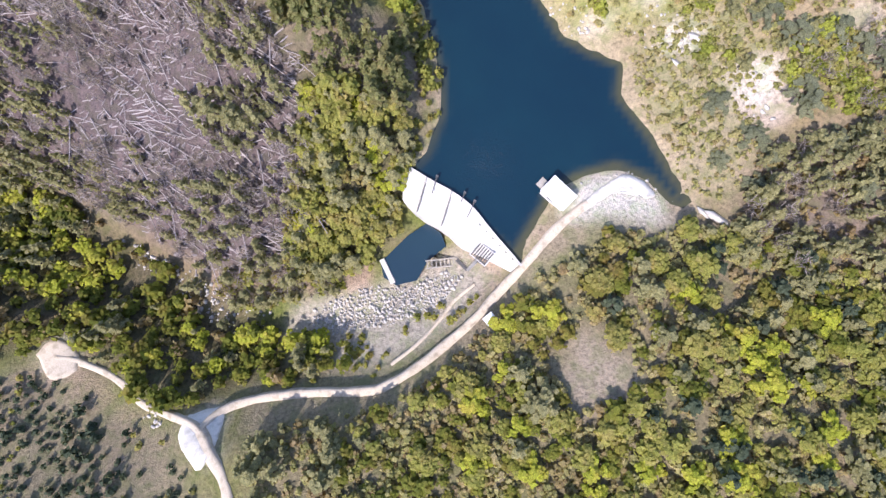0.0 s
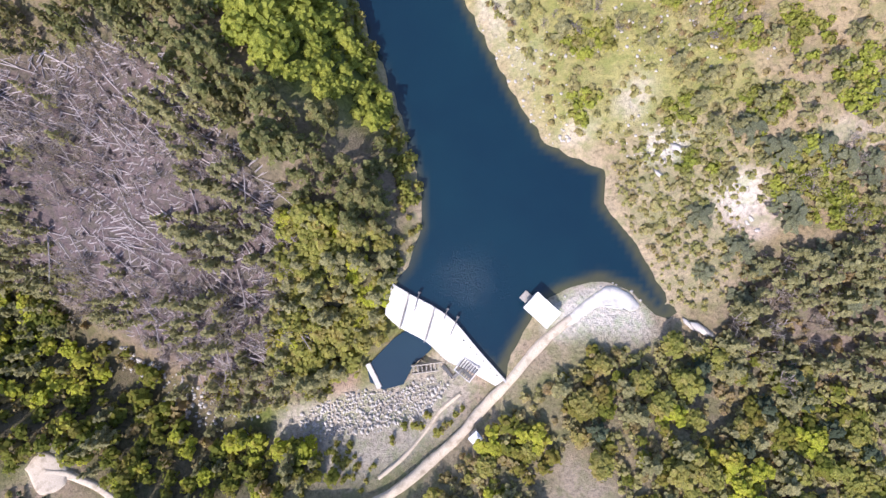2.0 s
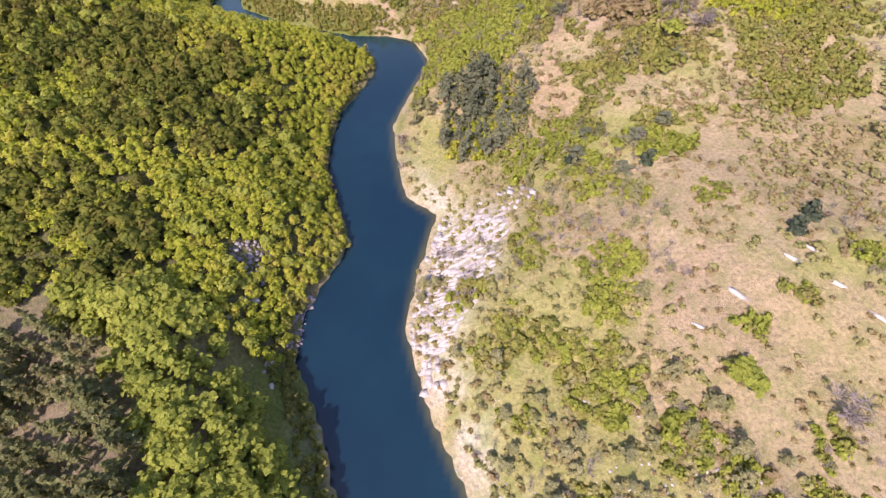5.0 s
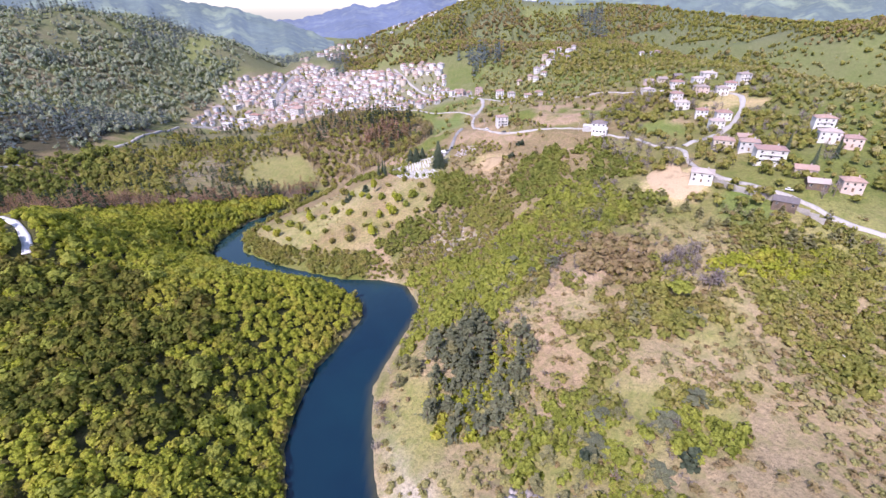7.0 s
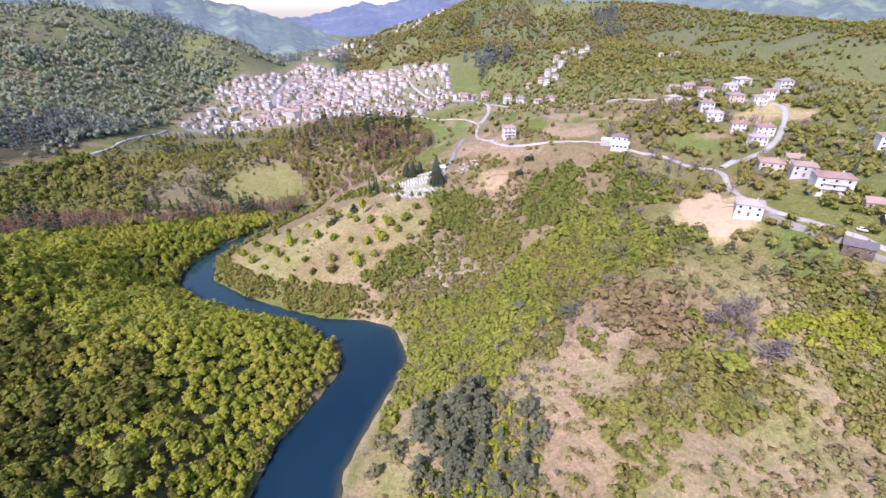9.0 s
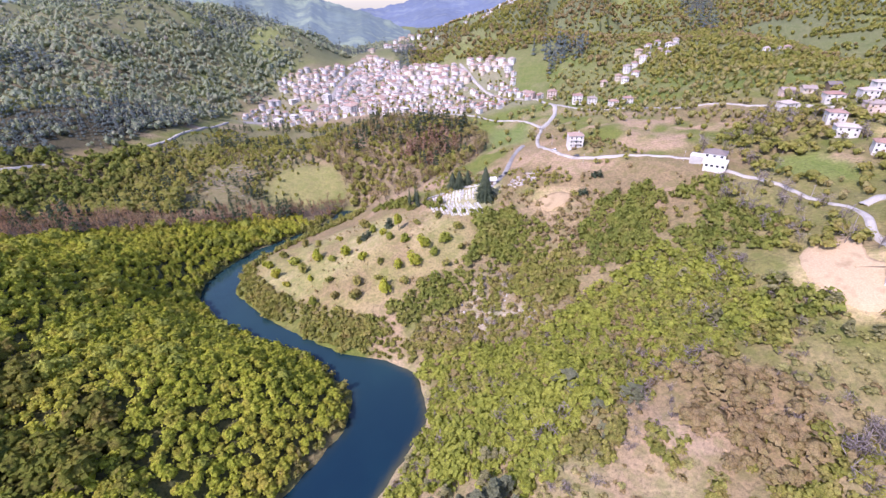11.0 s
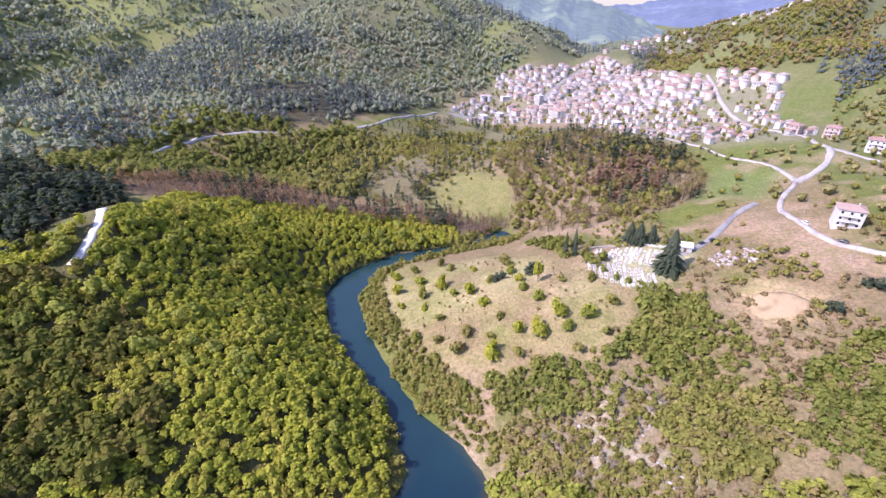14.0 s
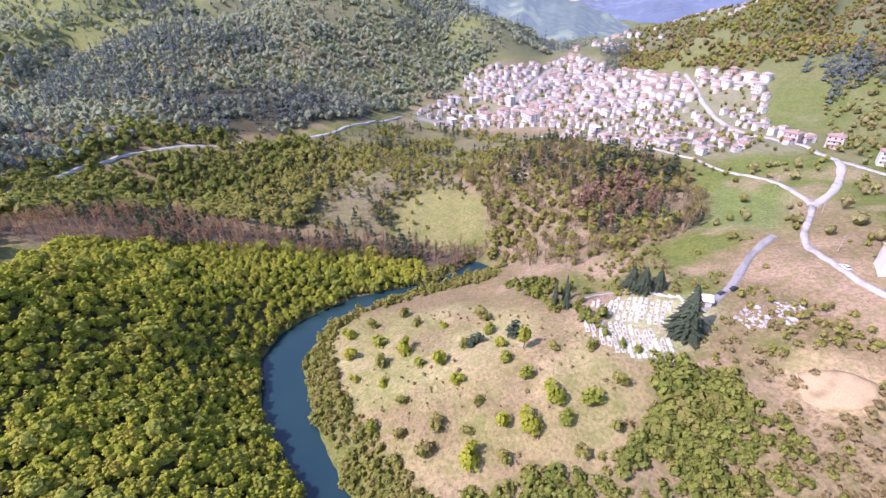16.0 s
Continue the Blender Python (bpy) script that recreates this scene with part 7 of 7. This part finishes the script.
DARK_BUSH = tree_thing("bush", shrub(330, 90, 0.2, 4), LEAF_DARK, 2.0, 2.0, stand(-41.5, 314.5), "dark evergreen bush on a grassy hill", "bush")
for x, y in ((-33, 322), (91, 132), (96, 136), (47, 166), (66, 161), (46, 334), (52, 345)):
    copy_thing(DARK_BUSH, stand(x, y, rng.uniform(0, 360)))

# trees that can be told apart round the dam and on the slope above it
OAK_A = tree_thing("oak", broadleaf(340, 150, 8, 0.19), LEAF_BUSH, 2.7, 2.0, stand(36, -6), "young oak in fresh leaf above a track", "tree", "trees above the track")
OAK_B = tree_thing("oak", broadleaf(341, 150, 8, 0.19), LEAF_FRESH, 2.9, 1.9, stand(54, -8), "bright green broadleaf tree above a track", "tree", "trees above the track")
PINE_A = tree_thing("pine", pine(342, 190, 7, 0.2), LEAF_OLIVE, 2.5, 1.7, stand(44, -2), "grey-green pine above a track", "tree", "trees above the track")
PINE_B = tree_thing("pine", pine(343, 190, 7, 0.2), LEAF_DARK, 2.2, 1.6, stand(62, 2), "dark pine on a slope", "tree", "trees above the track")
x, y, r9 = spread([(26, -2), (40, 6), (66, 8), (104, -8), (120, -50), (20, -60), (-10, -42), (8, -22)], 7.2, 71)
ok = clear(x, y, 2.5)
for px, py in zip(x[ok], y[ok]):
    s = r9.uniform(0.7, 1.25)
    copy_thing((OAK_A, OAK_B, PINE_A, PINE_B, OAK_A)[int(r9.integers(0, 5))], stand(px, py, r9.uniform(0, 360)) @ Matrix.Diagonal((s, s, s, 1)))
x, y, r9 = spread([(-33, 36), (-8, 32), (-9, 20), (-14, 6), (-24, -5), (-40, -6)], 6.0, 72)
ok = clear(x, y, 2.0)
for px, py in zip(x[ok], y[ok]):
    s = r9.uniform(0.8, 1.2)
    copy_thing((OAK_A, OAK_B, PINE_A)[int(r9.integers(0, 3))], stand(px, py, r9.uniform(0, 360)) @ Matrix.Diagonal((s, s, s, 1)))

# broad grey-green junipers that can be told apart on the dry bank
(c1, q1, w1), crown = pine(350, 260, 6, 0.17, 1.2)
JUNIPER = tree_thing("juniper", ((c1[:15], q1[:10], w1[:10]), crown), LEAF_JUNIPER, 2.9, 1.0, stand(63.1, 37.1), "broad grey-green juniper on a dry bank", "juniper", "bank junipers")
for x, y in ((79.8, 39.5), (71.8, 28.9), (64.1, 23.7), (72.9, 17.6), (86.7, 27.8), (85.2, 51.4), (76.8, 50.7), (90.5, 48.0), (94.6, 62.6), (86.2, 20.6), (75.4, 24.4), (94.0, 17.6), (98.0, 18.9), (95.8, 48.3), (95.7, 44.6), (70.9, 55.0), (81.6, 36.4),
             (60, 160), (66, 172), (52, 176), (48, 168), (75, 178), (84, 204), (44, 238), (46, 232), (52, 242), (38, 246)):
    s = rng.uniform(0.75, 1.25)
    copy_thing(JUNIPER, stand(x, y, rng.uniform(0, 360)) @ Matrix.Diagonal((s, s, s * rng.uniform(0.8, 1.3), 1)))
# white boulders in small heaps on the bank
for cx, cy, count in ((56.4, 52.4, 9), (70.7, 43.3, 10), (74.6, 34, 6), (33, 57, 6), (97, 20, 5), (-118, -30, 6), (-70, -44, 8)):
    for i in range(count):
        x, y, s = cx + rng.normal(0, 1.5), cy + rng.normal(0, 1.2), rng.uniform(0.25, 0.7)
        c, q, which = stone(int(600 + i))
        ob = new("boulder", mesh_of("boulder", c * (1.3 * s, s, 0.8 * s), q, 4, [ROCK]))
        ob.matrix_basis = pose(x, y, float(ground_at(x, y)) + 0.1 * s, 0, 0, rng.uniform(0, 360))
        tagged(ob, "bleached boulder in a heap on a dry slope", "boulder", "bleached boulders")

# ---- the cemetery ----
MARBLE = plain("pale_marble", (0.50, 0.49, 0.47), (0.66, 0.65, 0.63), 1.5, 0.6, bump=0.05)
SOIL = plain("grave_soil", (0.24, 0.2, 0.14), (0.36, 0.31, 0.22), 2.0, 0.95)
grave = empty("grave", stand(-5, 343, 20), "pale marble grave with a kerb and an upright headstone", "grave", "cemetery graves")
part("kerb", boxes((-0.6, -1.15, -0.4, -0.42, 1.0, 0.3), (0.42, -1.15, -0.4, 0.6, 1.0, 0.3), (-0.42, -1.15, -0.4, 0.42, -0.97, 0.3), (-0.42, 0.8, -0.4, 0.42, 1.0, 0.3)), MARBLE, grave)
part("bed", boxes((-0.42, -0.97, -0.4, 0.42, 0.8, 0.14)), SOIL, grave, "dry earth bed")
part("headstone", boxes((-0.5, 1.0, -0.4, 0.5, 1.16, 1.2), bevel=0.06), MARBLE, grave)
slab = empty("grave", stand(-7, 343, 20), "grave closed by a pale marble slab", "grave", "cemetery graves")
part("slab", boxes((-0.55, -1.1, -0.4, 0.55, 1.0, 0.35), bevel=0.04), MARBLE, slab)
part("headstone", boxes((-0.5, 1.0, -0.4, 0.5, 1.18, 1.3), bevel=0.06), MARBLE, slab)
for plot, turn, gap, share in (([(-19, 339), (-13, 347.5), (1, 349), (1, 338), (-9, 336.5)], 8, 1.5, 0.85), ([(-17, 330), (-8, 335), (5, 333.5), (7, 327), (-2, 323), (-13, 325)], 28, 1.55, 0.88)):
    u, v = Vector((math.cos(radians(turn)), math.sin(radians(turn)))), Vector((-math.sin(radians(turn)), math.cos(radians(turn))))
    for row in range(-16, 17):
        for i in range(-20, 21):
            at = Vector((-5, 336)) + u * (i * gap + rng.normal(0, 0.12)) + v * (row * 1.9 + rng.normal(0, 0.15))
            if inside(np.array(at.x), np.array(at.y), plot) and rng.uniform() < share:
                copy_thing(grave if rng.uniform() < 0.62 else slab, stand(at.x, at.y, turn + rng.normal(0, 4), 0.0) @ Matrix.Diagonal((*[rng.uniform(0.68, 0.85)] * 2, 0.65, 1)))
CEM_WALL = [(-22, 340), (-14, 350), (2, 351.5), (3, 345)]
fence = tagged(new("wall_cemetery", None), "low whitewashed wall round a cemetery", "wall", kind="structure")
p = resample(CEM_WALL, 2.5)
for a, b in zip(p, p[1:]):
    d = Vector((*(b - a), 0))
    z = float(ground_at(*((a + b) / 2)))
    part("panel", boxes((0, -0.12, -0.8, d.length, 0.12, 0.7), bevel=0.02), PLASTER[2], fence, "", Matrix.Translation((a[0], a[1], z)) @ d.to_track_quat("X", "Z").to_matrix().to_4x4())
chapel = empty("chapel", stand(7.5, 349, 20, 0), "small white building at a cemetery gate", "building")
part("wall", boxes((-2, -1.6, -1, 2, 1.6, 2.6), bevel=0.03), PLASTER[0], chapel)
part("roof", gable_roof(4, 3.2, 2.6, 1.0, 0.3), PALE_ROOF, chapel)
part("door", boxes((-0.45, -1.64, 0, 0.45, -1.6, 2.0)), TIMBER, chapel)

# ---- parked cars ----
RUBBER = plain("tyre_rubber", (0.02, 0.02, 0.02), (0.035, 0.035, 0.035), 3.0, 0.9, bump=0)
CHROME = plain("wheel_metal", (0.4, 0.4, 0.4), (0.55, 0.55, 0.55), 3.0, 0.35, 0.8, bump=0)


def car(x, y, turn, colour, label):
    ob = empty("car", pose(x, y, float(ground_at(x, y)) + 0.42, 0, 0, turn) @ Matrix.Scale(1 / FULL, 4), label, "car", "parked cars")
    paint = plain(label.split()[0] + "_car_paint", colour, tuple(min(1, c * 1.15) for c in colour), 1.0, 0.3, 0.0, bump=0)
    bm = bmesh.new()
    sec = [(-2.1, 0.45, 0.75), (-1.9, 0.28, 0.9), (-0.6, 0.25, 0.92), (1.2, 0.25, 0.9), (2.0, 0.28, 0.72), (2.15, 0.4, 0.6)]
    rows = [[bm.verts.new((px, sy * 0.86, z)) for z, sy in ((z0, -0.92), (z1 * 0.8, -1), (z1, -0.86), (z1, 0.86), (z1 * 0.8, 1), (z0, 0.92))] for px, z0, z1 in sec]
    for r, s in zip(rows, rows[1:]):
        for i in range(6):
            bm.faces.new((r[i], r[(i + 1) % 6], s[(i + 1) % 6], s[i]))
    bm.faces.new(rows[0])
    bm.faces.new(rows[-1][::-1])
    part("body", bm, paint, ob)
    bm = bmesh.new()
    rows = [[bm.verts.new((px, s * w, z)) for s, z in ((-1, z0), (-0.86, z1), (0.86, z1), (1, z0))] for px, z0, z1, w in ((-1.85, 0.9, 0.93, 0.74), (-1.3, 0.9, 1.36, 0.72), (0.2, 0.9, 1.42, 0.72), (1.05, 0.88, 0.93, 0.74))]
    for r, s in zip(rows, rows[1:]):
        for i in range(3):
            f = bm.faces.new((r[i], r[i + 1], s[i + 1], s[i]))
            f.material_index = 1 if i == 1 and r is rows[1] else 0
    bm.faces.new(rows[0])
    bm.faces.new(rows[-1][::-1])
    part("cabin", bm, [GLASS, paint], ob)
    for px in (-1.3, 1.35):
        for sy in (-0.8, 0.8):
            bm = bmesh.new()
            bmesh.ops.create_cone(bm, cap_ends=True, segments=14, radius1=0.31, radius2=0.31, depth=0.2, matrix=pose(px, sy, 0.31, 90))
            w = part("wheel", bm, RUBBER, ob)
            bm = bmesh.new()
            bmesh.ops.create_cone(bm, cap_ends=True, segments=10, radius1=0.18, radius2=0.18, depth=0.22, matrix=pose(px, sy, 0.31, 90))
            part("rim", bm, CHROME, w)
    for sy in (-0.6, 0.6):
        part("headlight", boxes((2.08, sy - 0.16, 0.52, 2.17, sy + 0.16, 0.64), bevel=0.02), FRAME, ob)


car(11.2, 355.5, 62, (0.05, 0.06, 0.08), "dark blue car parked on a cemetery lane")
car(13.6, 358.5, 62, (0.03, 0.03, 0.035), "black car parked on a cemetery lane")
car(35, 371.5, 125, (0.75, 0.75, 0.74), "white car standing on a winding road")
car(44.5, 362.5, 160, (0.04, 0.04, 0.045), "black car standing on a winding road")
car(134, 248.5, -40, (0.7, 0.7, 0.7), "white car parked at a roadside house")
car(110, 266, 10, (0.45, 0.46, 0.48), "silver car parked on a yellow terrace")
# poles along the road and a leaning ruin on the slope
for x, y in ((47, 356), (34, 382), (31, 412), (18, 440), (84, 346), (112, 310), (112, 288), (128, 244)):
    pole = empty("utility_pole", stand(x, y) @ Matrix.Scale(1 / FULL, 4), "slim grey utility pole beside a road", "pole", "roadside poles")
    bm = bmesh.new()
    bmesh.ops.create_cone(bm, cap_ends=True, segments=8, radius1=0.14, radius2=0.09, depth=8.4, matrix=Matrix.Translation((0, 0, 3.8)))
    part("post", bm, DEADWOOD, pole)
    part("crossarm", boxes((-0.8, -0.06, 7.4, 0.8, 0.06, 7.52)), DEADWOOD, pole)
ruin = empty("ruin", stand(116.5, 188, 30), "ruined white stone hut on a dry slope", "ruin")
part("wall", prism([(-1.8, -1.5), (1.8, -1.5), (1.8, -1.1), (-1.8, -1.1)], -1, [1.6, 0.7, 0.6, 1.5]), WHITE_STONE, ruin)
part("wall", prism([(-1.8, -1.09), (-1.4, -1.09), (-1.4, 1.5), (-1.8, 1.5)], -1, [1.5, 1.4, 2.2, 2.3]), WHITE_STONE, ruin)
part("wall", prism([(1.4, -1.09), (1.8, -1.09), (1.8, 1.5), (1.4, 1.5)], -1, [0.6, 0.5, 0.2, 0.3]), WHITE_STONE, ruin)

# ---- set out at full size ----
for ob in list(scene.objects):
    if ob.parent is None and ob is not cam and ob is not sun:
        ob.matrix_basis = Matrix.Scale(FULL, 4) @ ob.matrix_basis
